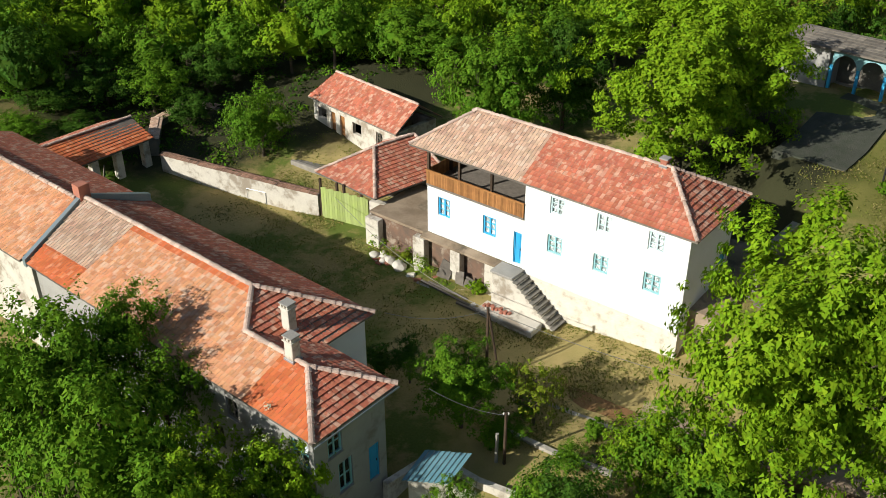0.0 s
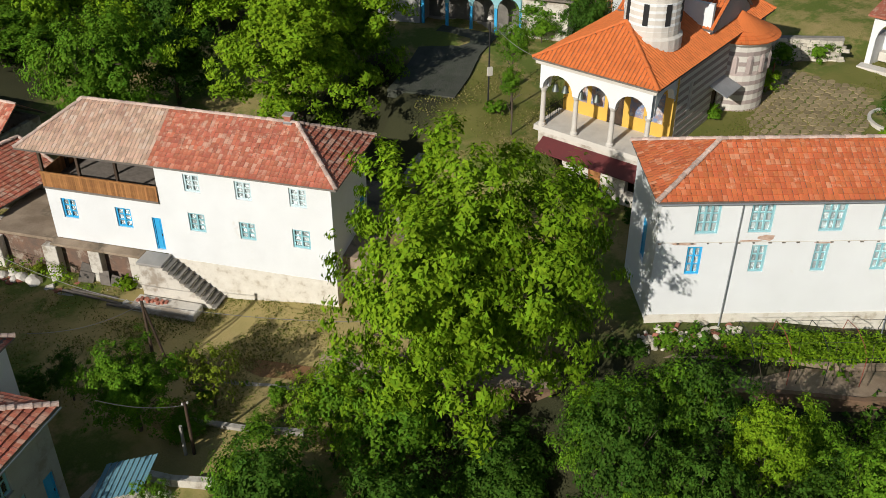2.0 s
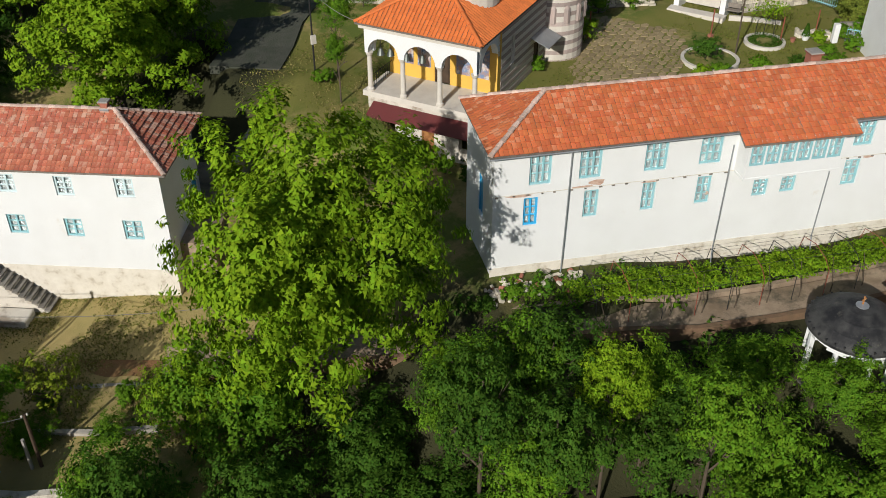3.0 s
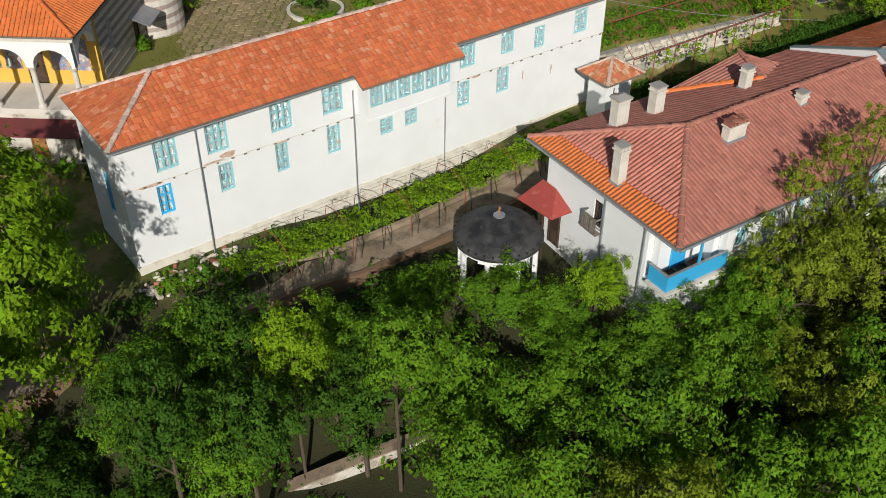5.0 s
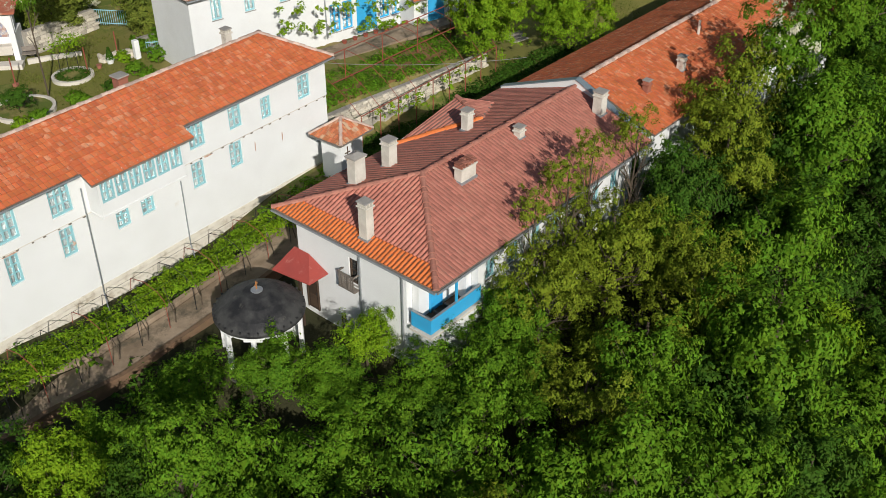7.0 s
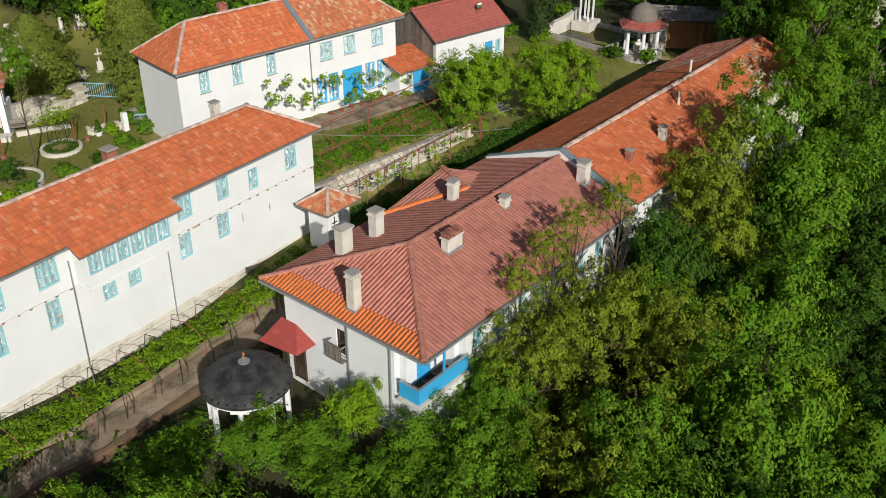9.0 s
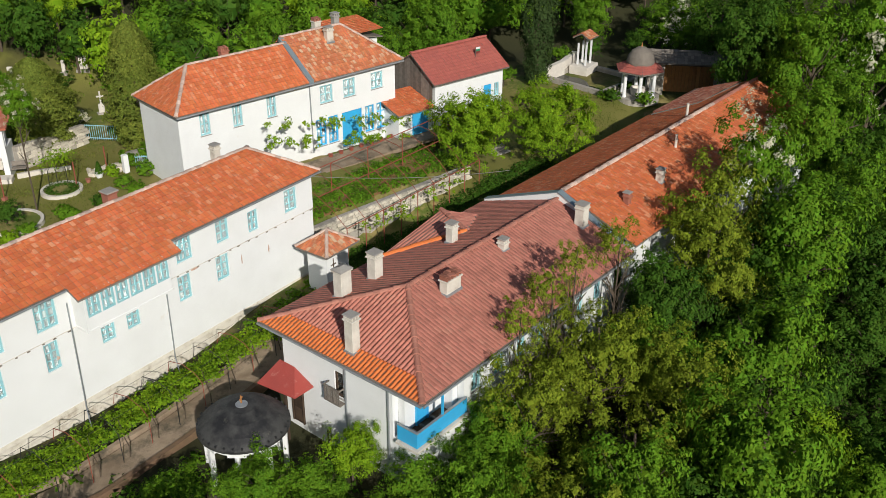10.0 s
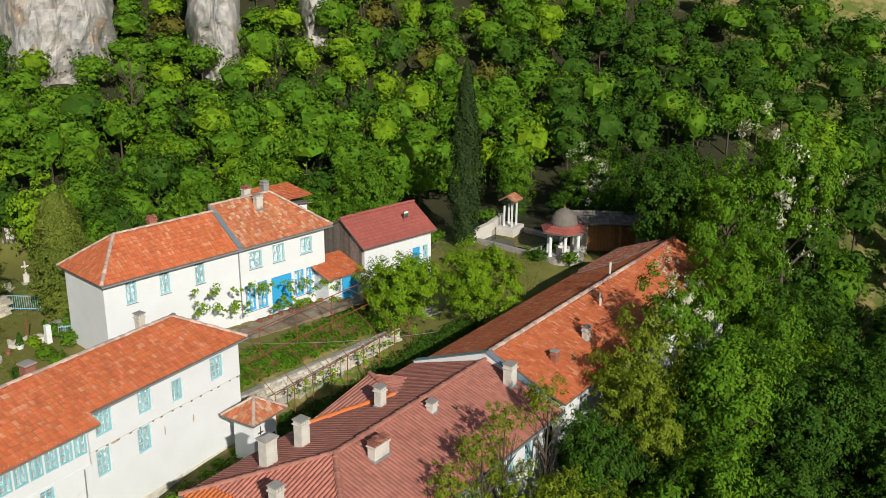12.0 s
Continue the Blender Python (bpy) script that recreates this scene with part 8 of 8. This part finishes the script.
plant(46.5, 4.5, 7.5, 3.8, LEAF_OLIVE, "open")
plant(49.8, -1.4, 8.1, 6.1, LEAF_DARK)
plant(45.8, -0.8, 5.4, 6.8, LEAF_OLIVE, "open")
plant(15.0, 28.3, 1.3, 6.2, LEAF_DARK)
plant(44.5, 4.0, 6.6, 7.5, LEAF_OLIVE, "open")
plant(48.8, -0.8, 5.9, 6.7, LEAF)
plant(39.5, 3.9, 2.7, 7.2, LEAF_OLIVE, "open")
plant(39.8, -0.6, 5.0, 8.2, LEAF_OLIVE, "open")
plant(30.9, 6.9, 3.9, 7.3, LEAF)
plant(30.6, 2.4, 4.0, 7.1, LEAF)
plant(30.8, -1.5, 6.1, 7.3, LEAF)
plant(25.9, 9.1, 3.2, 6.4, LEAF)
plant(26.2, 5.0, 3.6, 5.8, LEAF_OLIVE)
plant(19.6, 19.7, 6.1, 5.2, LEAF_DARK)
plant(17.8, 22.4, 7.1, 5.2, LEAF_DARK)
plant(25.2, 12.9, 2.8, 5.8, LEAF)
plant(33.3, 17.3, 2.6, 2.8, LEAF)
plant(32.6, 11.2, 2.3, 4.6, LEAF)
plant(33.6, 9.0, 2.4, 4.6, LEAF)
plant(34.9, 6.2, 4.4, 5.2, LEAF)
plant(36.6, 4.2, 3.3, 4.6, LEAF)
plant(33.0, 13.6, 1.9, 3.8, LEAF)
plant(32.0, 7.8, 2.6, 4.6, LEAF_DARK)
plant(35.2, 1.6, 4.8, 6.0, LEAF_OLIVE, "open")
plant(20.6, 27.6, 1.6, 4.4, LEAF)
plant(69.5, 14.1, 10.2, 8.5, LEAF_LIME, "full")
plant(72.7, 8.2, 10.0, 8.2, LEAF_LIME, "full")
plant(83.0, -6.5, 15.5, 8.5, LEAF_DARK)
plant(79.5, -11.0, 16.5, 9.0, LEAF)
plant(93.5, -4.5, 13.5, 8.5, LEAF_DARK)
plant(61.3, -6.6, 12.9, 6.8, LEAF, "near", True)
plant(58.6, 0.3, 6.2, 3.2, LEAF, "near", True)
plant(53.5, -3.8, 8.9, 7.2, LEAF_OLIVE, "open")
plant(55.6, 0.4, 4.8, 5.9, LEAF_DARK)
plant(57.5, -3.9, 11.0, 8.0, LEAF_OLIVE, "open")
plant(56.8, -9.7, 10.5, 8.9, LEAF)
plant(89.1, -9.9, 14.3, 16.3, LEAF)
plant(72.7, -11.9, 12.8, 9.3, LEAF)
plant(49.0, -7.8, 6.9, 8.1, LEAF)
plant(43.6, 1.6, 8.3, 6.4, LEAF_OLIVE, "open")
plant(43.5, -2.9, 6.8, 7.1, LEAF_OLIVE, "open")
plant(39.3, 4.4, 7.7, 5.7, LEAF_OLIVE, "open")
plant(43.4, 4.1, 9.6, 3.0, LEAF_OLIVE, "sparse")
plant(41.4, 5.3, 8.9, 3.0, LEAF_OLIVE, "sparse")
plant(45.2, 3.2, 10.4, 2.8, LEAF_OLIVE, "sparse")
plant(49.6, 1.3, 9.6, 3.4, LEAF_OLIVE, "sparse")
plant(38.9, 6.0, 4.9, 4.4, LEAF)
plant(37.2, 5.9, 3.4, 3.8, LEAF)
plant(39.1, -6.5, 7.7, 8.5, LEAF)
plant(101.8, -0.9, 11.2, 9.8, LEAF, "near", True)
plant(97.6, -7.2, 14.5, 12.1, LEAF_DARK)
plant(86.3, -17.0, 18.3, 11.8, LEAF, "near", True)
plant(53.3, 40.8, 13.0, 3.1, LEAF, "near", True)
plant(91.0, 21.6, 11.5, 8.0, LEAF)
plant(85.8, 25.3, 9.9, 6.6, LEAF)
plant(101.4, 8.1, 10.3, 5.2, LEAF)
plant(38.3, 65.6, 8.1, 8.1, LEAF)
plant(35.8, 55.4, 11.2, 4.7, LEAF_DARK)
plant(28.7, 53.8, 9.9, 3.3, LEAF)
plant(26.9, 50.2, 8.1, 2.1, LEAF)

spire(90.2, 12.0, 2.6, 21.0, 3.3, NEEDLE, "tall dark columnar cypress behind the pool", 11, 16000, 0.16, 0.6, 0.35)
spire(63.4, 46.9, 3.6, 10.6, 6.2, THUJA, "broad egg-shaped olive-green thuja by the lawn", 12, 22000, 0.13, 0.5, 0.42)
spire(65.5, 39.5, 3.3, 13.4, 5.0, THUJA, "tall ragged conifer beside the far house", 13, 17000, 0.15, 0.42, 0.3)


def allowed(x, y):
    """Where the woods stand: the hillside, the north edge and the southern bank."""
    fu, fv = (x - 57.5) * 0.836 - (y - 31.7) * 0.549, (x - 57.5) * 0.549 + (y - 31.7) * 0.836
    mu, mv = (x - 35.2) * 0.902 - (y - 8.9) * 0.432, (x - 35.2) * 0.432 + (y - 8.9) * 0.902
    if math.hypot(x - 92, y - 5) < 9 or math.hypot(x - 97, y - 8) < 5:
        return False
    if math.hypot(x - 34, y - 68) < 10 or math.hypot(x - 41, y - 66) < 6:
        return False
    hill = x * 0.92 + y * 0.38 > 101 and mv > -6
    behind = fv > 12.5 and fu > 5 or fv > 30 and fu > -25 and fu <= 5
    north = y > 83 and x < 22 or y > 76 and x >= 22 or x < -34 and y > 74
    south = mu > 20 and mv < -4.5 or mu > 49 and mv < 3 or 2 < mu <= 20 and -22 < mv < -7
    return hill or behind or north or south


def forest():
    rnd = random.Random(5)
    spots = []
    for i in range(16000):
        x, y = rnd.uniform(-58, 175), rnd.uniform(-45, 140)
        d = math.hypot(x, y)
        if d > 170 or d < 24 or not allowed(x, y):
            continue
        # only the side of the valley before the camera's sweep
        if x < 0 and y < 50 or x * 0.5 + y < 2:
            continue
        gap = 3.35 if d < 120 else 3.9
        if any((x - a) ** 2 + (y - b) ** 2 < gap * gap for a, b in spots):
            continue
        spots.append((x, y))
    spots.sort(key=lambda s: math.hypot(*s))
    far_cards, kinds = {}, (LEAF, LEAF, LEAF_LIME, LEAF, LEAF, LEAF_DARK, LEAF_RUST)
    rs = np.random.RandomState(8)
    protos = [crown_points(760, np.random.RandomState(400 + q), 0.54, lobes=20, fill=11, form=0.8, under=-0.75, reach=(0.3, 0.74), lobe=(0.22, 0.38), spray=(0.05, 0.10)) for q in range(5)]
    trunks = bmesh.new()
    for i, (x, y) in enumerate(spots):
        w = rnd.uniform(5.4, 8.8)
        z = ground_z(x, y)
        h = rnd.uniform(6.0, 9.5) * (0.75 if x > 100 and y > 45 else 1)
        m = LEAF_DARK if y < 6 and rnd.random() < 0.6 else LEAF_LIME if x < 30 and y > 60 and rnd.random() < 0.4 else kinds[rnd.randrange(6 if rnd.random() < 0.75 else 7)]
        if i < 200:
            tree(x, y, z + h, w, m, "hillside tree in " + {"lime_green_leaves": "bright lime-green", "deep_green_leaves": "deep green", "yellowish_olive_leaves": "yellow-green", "brownish_leaves": "brownish"}.get(m.name, "fresh green") + " leaf", "near" if x < 75 and y < 5 and math.hypot(x, y) < 70 else "far", i, group="hillside woods")
        else:
            p, n, core = protos[i % 5]
            a = rnd.uniform(0, math.tau)
            rot = np.array([[math.cos(a), -math.sin(a), 0], [math.sin(a), math.cos(a), 0], [0, 0, 1]])
            q = (p @ rot.T) * np.array([w / 2, w / 2, h * 0.45]) + np.array([x, y, z + h * 0.6])
            store = far_cards.setdefault(m.name, (m, []))[1]
            store.append(cards(q, n @ rot.T, 0.27, rs))
            store.append((core @ rot.T) * np.array([w / 2, w / 2, h * 0.45]) + np.array([x, y, z + h * 0.6]))
            tube([(x, y, z - 0.3), (x, y, z + h * 0.6)], 0.16, 0.06, 5, trunks, False)
    for k, (m, vs) in far_cards.items():
        tagged(part("far_woods", card_mesh("far_woods", np.concatenate(vs)), m), "mass of distant hillside foliage", "woods", "", "stuff")
    tagged(part("far_trunks", trunks, BARK), "trunks of the distant hillside woods", "woods", "", "stuff")
    return spots


forest()


def undergrowth():
    rnd = random.Random(12)
    dark, mid = [], []
    for i in range(5200):
        x, y = rnd.uniform(-35, 115), rnd.uniform(-30, 98)
        if not (allowed(x, y) or cover(x, y, [(30, 12, 17), (20, 22, 10), (12, 28, 9), (16, 30, 5), (45, 0, 12), (-16, 25, 14), (-9, 81, 8), (-21, 78, 7), (-32, 74, 8), (-18, 80, 7), (22, 20, 9)]) > 0.3):
            continue
        mu, mv = (x - 35.2) * 0.902 - (y - 8.9) * 0.432, (x - 35.2) * 0.432 + (y - 8.9) * 0.902
        if math.hypot(x + 5.8, y - 73.6) < 6.5 or mv > -2.5 and mu > -1 or math.hypot(x - 36.2, y - 17.6) < 3.2 or x < 0 and y < 14:
            continue
        if x * 0.82 + y * 0.57 > 41.5 and mu < -1 and not allowed(x, y):
            continue
        r = rnd.uniform(0.5, 1.3)
        (dark if rnd.random() < 0.6 else mid).append((x, y, ground_z(x, y) - 0.15, r))
    leaf_heap("undergrowth", dark, LEAF_DARK, "dark tangled undergrowth below the trees", "undergrowth", 0.2, 3, 40)
    leaf_heap("undergrowth", mid, LEAF, "green undergrowth below the trees", "undergrowth", 0.2, 4, 40)


undergrowth()


def garden_green():
    rnd = random.Random(21)
    # vine leaves on the pergola, in the long wing's frame
    m = pose(25.08, 31.85, 0, 0, 0, -22.15)
    spots = []
    for i in range(470):
        u = 4.0 + 20.6 * rnd.random()
        v = rnd.uniform(-3.5, -0.7) if rnd.random() < 0.85 else rnd.uniform(-4.2, -3.4)
        z = 0.75 - 0.38 * (v + 0.7) + rnd.uniform(-0.3, 0.25)
        q = m @ Vector((u, v, z))
        spots.append((q.x, q.y, q.z, rnd.uniform(0.22, 0.5)))
    leaf_heap("pergola_vines", spots, LEAF_LIME, "vine leaves over the iron pergola", "vine", 0.10, 31, 200, 0.5)
    grass = []
    for i in range(420):
        u, v = 1.0 + 29 * rnd.random(), rnd.uniform(-2.6, -0.2)
        q = m @ Vector((u, v, 0))
        grass.append((q.x, q.y, max(ground_z(q.x, q.y), 0.0) + 0.02, rnd.uniform(0.2, 0.5)))
    leaf_heap("wall_foot_weeds", grass, LEAF, "weeds along the foot of the white wall", "weeds", 0.12, 32, 120, 0.8)
    # garden below the path and strip beyond
    bed = []
    for i in range(260):
        k = rnd.random()
        x, y = 26 + 12 * k, 25.5 - 5.2 * k
        o = rnd.uniform(0.4, 2.6)
        x, y = x - 0.45 * o, y - 0.9 * o
        if math.hypot(x - 36.2, y - 17.6) < 2.7:
            continue
        bed.append((x, y, ground_z(x, y), rnd.uniform(0.25, 0.6)))
    leaf_heap("garden_bed", bed, LEAF, "leafy garden bed beside the path", "garden plants", 0.12, 33, 130)
    # terrace garden before the far house
    t = []
    for i in range(900):
        k, o = rnd.random(), rnd.uniform(0.2, 4.4)
        if math.sin(o * 3.9) < -0.55:
            continue
        x, y = 56.0 + 13.5 * k, 22.5 - 8.0 * k
        x, y = x + 0.5 * o, y + 0.85 * o
        t.append((x, y, 3.12, rnd.uniform(0.22, 0.6)))
    leaf_heap("terrace_garden", t, LEAF, "vegetable and herb beds on the terrace", "garden plants", 0.11, 34, 150, 0.9)
    s = []
    for i in range(620):
        k, o = rnd.random(), rnd.uniform(0.1, 3.2)
        x, y = 53.5 + 20 * k, 21.5 - 12.0 * k
        x, y = x - 0.5 * o, y - 0.85 * o
        s.append((x, y, ground_z(x, y) - 0.1, rnd.uniform(0.3, 0.7)))
    leaf_heap("strip_weeds", s, LEAF_DARK, "rank green growth below the terrace wall", "weeds", 0.12, 35, 130)
    # vines trained on wires before the blue doors, in the far house's frame
    fm = pose(57.8, 31.84, 0.55, 0, 0, -33.3)
    v = []
    for i in range(84):
        u = rnd.uniform(5.8, 19.8)
        z = 6.4 - 0.22 * (u - 9.5) + rnd.choice((0, -0.25, -1.3, -1.7)) + rnd.uniform(-0.25, 0.25)
        q = fm @ Vector((u, -1.5 + rnd.uniform(-0.3, 0.3), z))
        v.append((q.x, q.y, q.z, rnd.uniform(0.22, 0.42)))
    leaf_heap("arbor_vines", v, LEAF_LIME, "young vine leaves trained before the blue doors", "vine", 0.15, 36, 170, 0.9)
    low = []
    for i in range(36):
        k = rnd.random()
        low.append((55.2 + 12.3 * k + rnd.uniform(-0.4, 0.4), 19.1 - 6.3 * k + rnd.uniform(-0.4, 0.4), 3.3 + 0.5 * k + rnd.uniform(-1.0, 0.2), rnd.uniform(0.2, 0.4)))
    leaf_heap("arbor_vines", low, LEAF_LIME, "young vine shoots on the red arbor", "vine", 0.13, 37, 120, 0.9)
    ter = []
    hm = pose(12.76, 44.26, 0, 0, 0, -38.1)
    for i in range(34):
        q = hm @ Vector((rnd.uniform(-22.8, -12.6), rnd.uniform(-1.3, -0.4), rnd.uniform(-3.6, -2.2)))
        ter.append((q.x, q.y, q.z, rnd.uniform(0.18, 0.45)))
    leaf_heap("terrace_weeds", ter, LEAF_LIME, "weeds and climbers before the cellar front", "weeds", 0.10, 38, 150, 0.9)
    # clipped conifer, vine over its frame, low hedge of the round bed
    for nm, x, y, z, rr, hh, cnt, sz, mt in (("foliage", 59.2, 39.6, 3.76, 0.3, 0.9, 900, 0.06, LEAF_DARK),):
        q = rs_pot.uniform(0, 1, cnt)
        an = rs_pot.uniform(0, math.tau, cnt)
        pp = np.stack([rr * (1 - q * 0.85) * np.cos(an), rr * (1 - q * 0.85) * np.sin(an), 0.38 + q * hh], 1)
        part(nm, card_mesh(nm, cards(pp, pp * np.array([1, 1, 0]) + np.array([0, 0, 0.25]), sz, rs_pot)), mt, pot)
    pp = rs_pot.normal(size=(520, 3)) * np.array([0.75, 0.6, 0.22]) + np.array([0.3, -0.1, 2.15])
    part("leaves", card_mesh("leaves", cards(pp, rs_pot.normal(size=(520, 3)) + np.array([0, 0, 0.8]), 0.11, rs_pot)), LEAF_LIME, fr)
    ring = [(56.4 + 0.95 * math.cos(k * 0.42), 40.9 + 0.95 * math.sin(k * 0.42), 3.5, 0.42) for k in range(15)]
    leaf_heap("bed_hedge", ring, LEAF_DARK, "low green planting in the round bed", "garden plants", 0.07, 39, 420, 0.8)
    # single bushes
    court = [(39.8, 46.4, 3.35, 0.9, LEAF), (46.0, 48.6, 3.35, 1.5, LEAF_LIME), (50.6, 41.2, 3.4, 1.6, LEAF_DARK), (50.5, 52.0, 3.3, 1.5, LEAF), (53.3, 51.5, 3.3, 1.6, LEAF), (28.2, 44.8, 1.0, 0.8, LEAF_DARK), (29.6, 42.2, 1.0, 0.9, LEAF), (30.4, 40.6, 1.0, 0.9, LEAF_DARK), (31.5, 39.5, 1.0, 0.8, LEAF), (36.2, 63.2, 3.4, 1.9, LEAF), (27.5, 53.5, 3.0, 0.9, LEAF)]
    slope = [(88.2, 4.9, 2.5, 1.2, LEAF), (63.0, 38.0, 3.3, 1.3, LEAF), (48.0, 39.0, 3.4, 0.9, LEAF_LIME), (52.5, 38.2, 3.4, 0.8, LEAF), (58.0, 37.0, 3.4, 0.8, LEAF), (-4.0, 44.0, -3.6, 1.5, LEAF_DARK), (6.2, 40.7, -4.5, 0.9, LEAF), (8.0, 39.2, -4.5, 0.9, LEAF), (-3.0, 56.2, -3.5, 0.6, LEAF_OLIVE), (1.8, 52.2, -3.3, 0.8, LEAF_LIME), (-16.5, 74.0, -3.3, 1.4, LEAF), (-7.5, 70.5, -3.2, 1.0, LEAF)]
    yard = [(70.5, 50.0, 3.6, 1.2, LEAF), (74.5, 52.6, 4.2, 1.4, LEAF_DARK), (68.0, 55.0, 4.0, 1.3, LEAF), (78.5, 54.5, 4.8, 1.2, LEAF_LIME), (72.5, 57.0, 4.6, 1.5, LEAF), (69.2, 47.2, 3.5, 0.9, BLOSSOM), (66.5, 51.5, 3.7, 1.0, LEAF), (81.0, 52.0, 5.0, 1.5, LEAF), (76.0, 48.5, 3.8, 1.2, LEAF), (4.2, 40.6, -3.5, 0.8, LEAF), (7.6, 38.6, -3.5, 0.9, LEAF), (9.6, 37.4, -3.5, 0.8, LEAF_DARK), (25.6, 30.2, 0.7, 0.7, LEAF), (24.0, 30.6, 0.3, 0.8, LEAF_DARK), (61.6, 38.6, 3.4, 1.0, LEAF), (59.6, 38.9, 3.4, 0.7, LEAF_LIME), (63.2, 36.8, 3.6, 1.1, LEAF_DARK), (60.4, 36.4, 3.5, 0.9, LEAF), (66.4, 42.6, 3.6, 1.0, LEAF), (52.0, 37.4, 3.4, 0.9, LEAF), (54.6, 36.4, 3.4, 1.0, LEAF_DARK), (49.6, 38.9, 3.4, 0.8, LEAF), (57.0, 35.2, 3.4, 0.9, LEAF), (86.4, 8.8, 3.0, 1.2, LEAF), (86.9, 1.6, 3.0, 1.1, LEAF), (87.4, 4.6, 3.0, 0.9, LEAF_DARK), (90.6, 3.6, 3.0, 0.9, LEAF_DARK), (96.4, 11.0, 3.6, 1.6, LEAF), (98.6, 7.4, 3.6, 1.8, LEAF_DARK), (88.2, 14.8, 3.4, 1.5, LEAF), (84.4, 11.8, 3.0, 1.1, LEAF_LIME), (99.6, 3.4, 4.0, 2.0, LEAF_DARK), (95.6, 2.2, 3.6, 1.7, LEAF), (86.2, 17.5, 3.6, 1.8, LEAF)]
    for i, (x, y, z, r, mt) in enumerate(court + slope + yard):
        rs = np.random.RandomState(500 + i)
        p, n, core = crown_points(2600, rs, lobes=10, reach=(0.3, 0.65), lobe=(0.3, 0.5))
        p = p * np.array([r, r, r * 0.8])
        b = thing("bush", pose(x, y, z), "rounded green garden bush", "bush", "garden bushes")
        part("foliage", card_mesh("foliage", np.concatenate([cards(p + np.array([0, 0, r * 0.55]), n, 0.075, rs), core * np.array([r, r, r * 0.8]) + np.array([0, 0, r * 0.55])])), mt, b)
        part("stem", tube([(0, 0, -0.2), (0, 0, r * 0.6)], 0.06, 0.03, 5), BARK, b)


garden_green()


def grass_tufts(material, label, plots, seed, blade, thick):
    """Standing blades in drifts over plots: centre, half sizes, turn, count."""
    rs = np.random.RandomState(seed)
    vs = []
    for cx, cy, rx, ry, turn, count in plots:
        c, s = math.cos(radians(turn)), math.sin(radians(turn))
        q = rs.uniform(-1, 1, (count, 2)) * np.array([rx, ry])
        x, y = cx + q[:, 0] * c - q[:, 1] * s, cy + q[:, 0] * s + q[:, 1] * c
        keep = np.sin(x * 1.7 + 2 * np.sin(y * 0.9)) + np.sin(y * 1.3 + seed) + np.sin(x * 0.6 - y * 0.8) + rs.normal(size=count) * 0.8 > thick
        x, y = x[keep], y[keep]
        p = np.array([(a, b, ground_z(a, b) + 0.06) for a, b in zip(x, y)])
        n = rs.normal(size=(len(p), 3)) * np.array([0.8, 0.8, 0.3]) + np.array([-0.3, -0.2, 0.6])
        vs.append(cards(p, n, blade, rs, 0.35))
    ob = part("grass", card_mesh("grass", np.concatenate(vs)), material)
    tagged(ob, label, "grass", "", "stuff")


YARDS = [(-4, 54, 17, 8, -40, 20000), (7, 45, 9, 3.5, -38, 9000), (48, 43, 12, 6, -28, 9000), (60, 42, 7, 5, -30, 6000), (27, 54, 5, 8, -30, 6000), (82, 8, 9, 5, -30, 8000), (-14, 71, 9, 6, -35, 7000), (6, 40, 7, 3, -36, 6000)]
GRASS = leaf_mat("dry_olive_grass", (0.17, 0.18, 0.04), (0.12, 0.15, 0.026), 0.3)
STRAW = leaf_mat("straw_coloured_grass", (0.38, 0.32, 0.13), (0.27, 0.23, 0.085), 0.3)
grass_tufts(GRASS, "short olive-green grass tufts", YARDS, 77, 0.085, -0.2)
grass_tufts(STRAW, "dry straw-coloured grass stalks", [(-10.5, 61.5, 9, 1.8, -25, 4000), (-4, 54, 17, 8, -40, 7000), (7.5, 44, 9, 3.5, -38, 9000), (6, 39.5, 7, 3.2, -36, 8000), (27, 54, 5, 8, -30, 4000), (21, 47, 4, 5, -38, 3000)], 78, 0.085, 0.5)


def dead_tree():
    x, y = 103.5, 52.5
    t = thing("dead_tree", pose(x, y, ground_z(x, y)), "bare grey dead tree among the woods", "tree")
    part("trunk", TWIGGY, BARK_PALE, t, "", Matrix.Diagonal((3.2, 3.2, 10.5, 1)))


dead_tree()
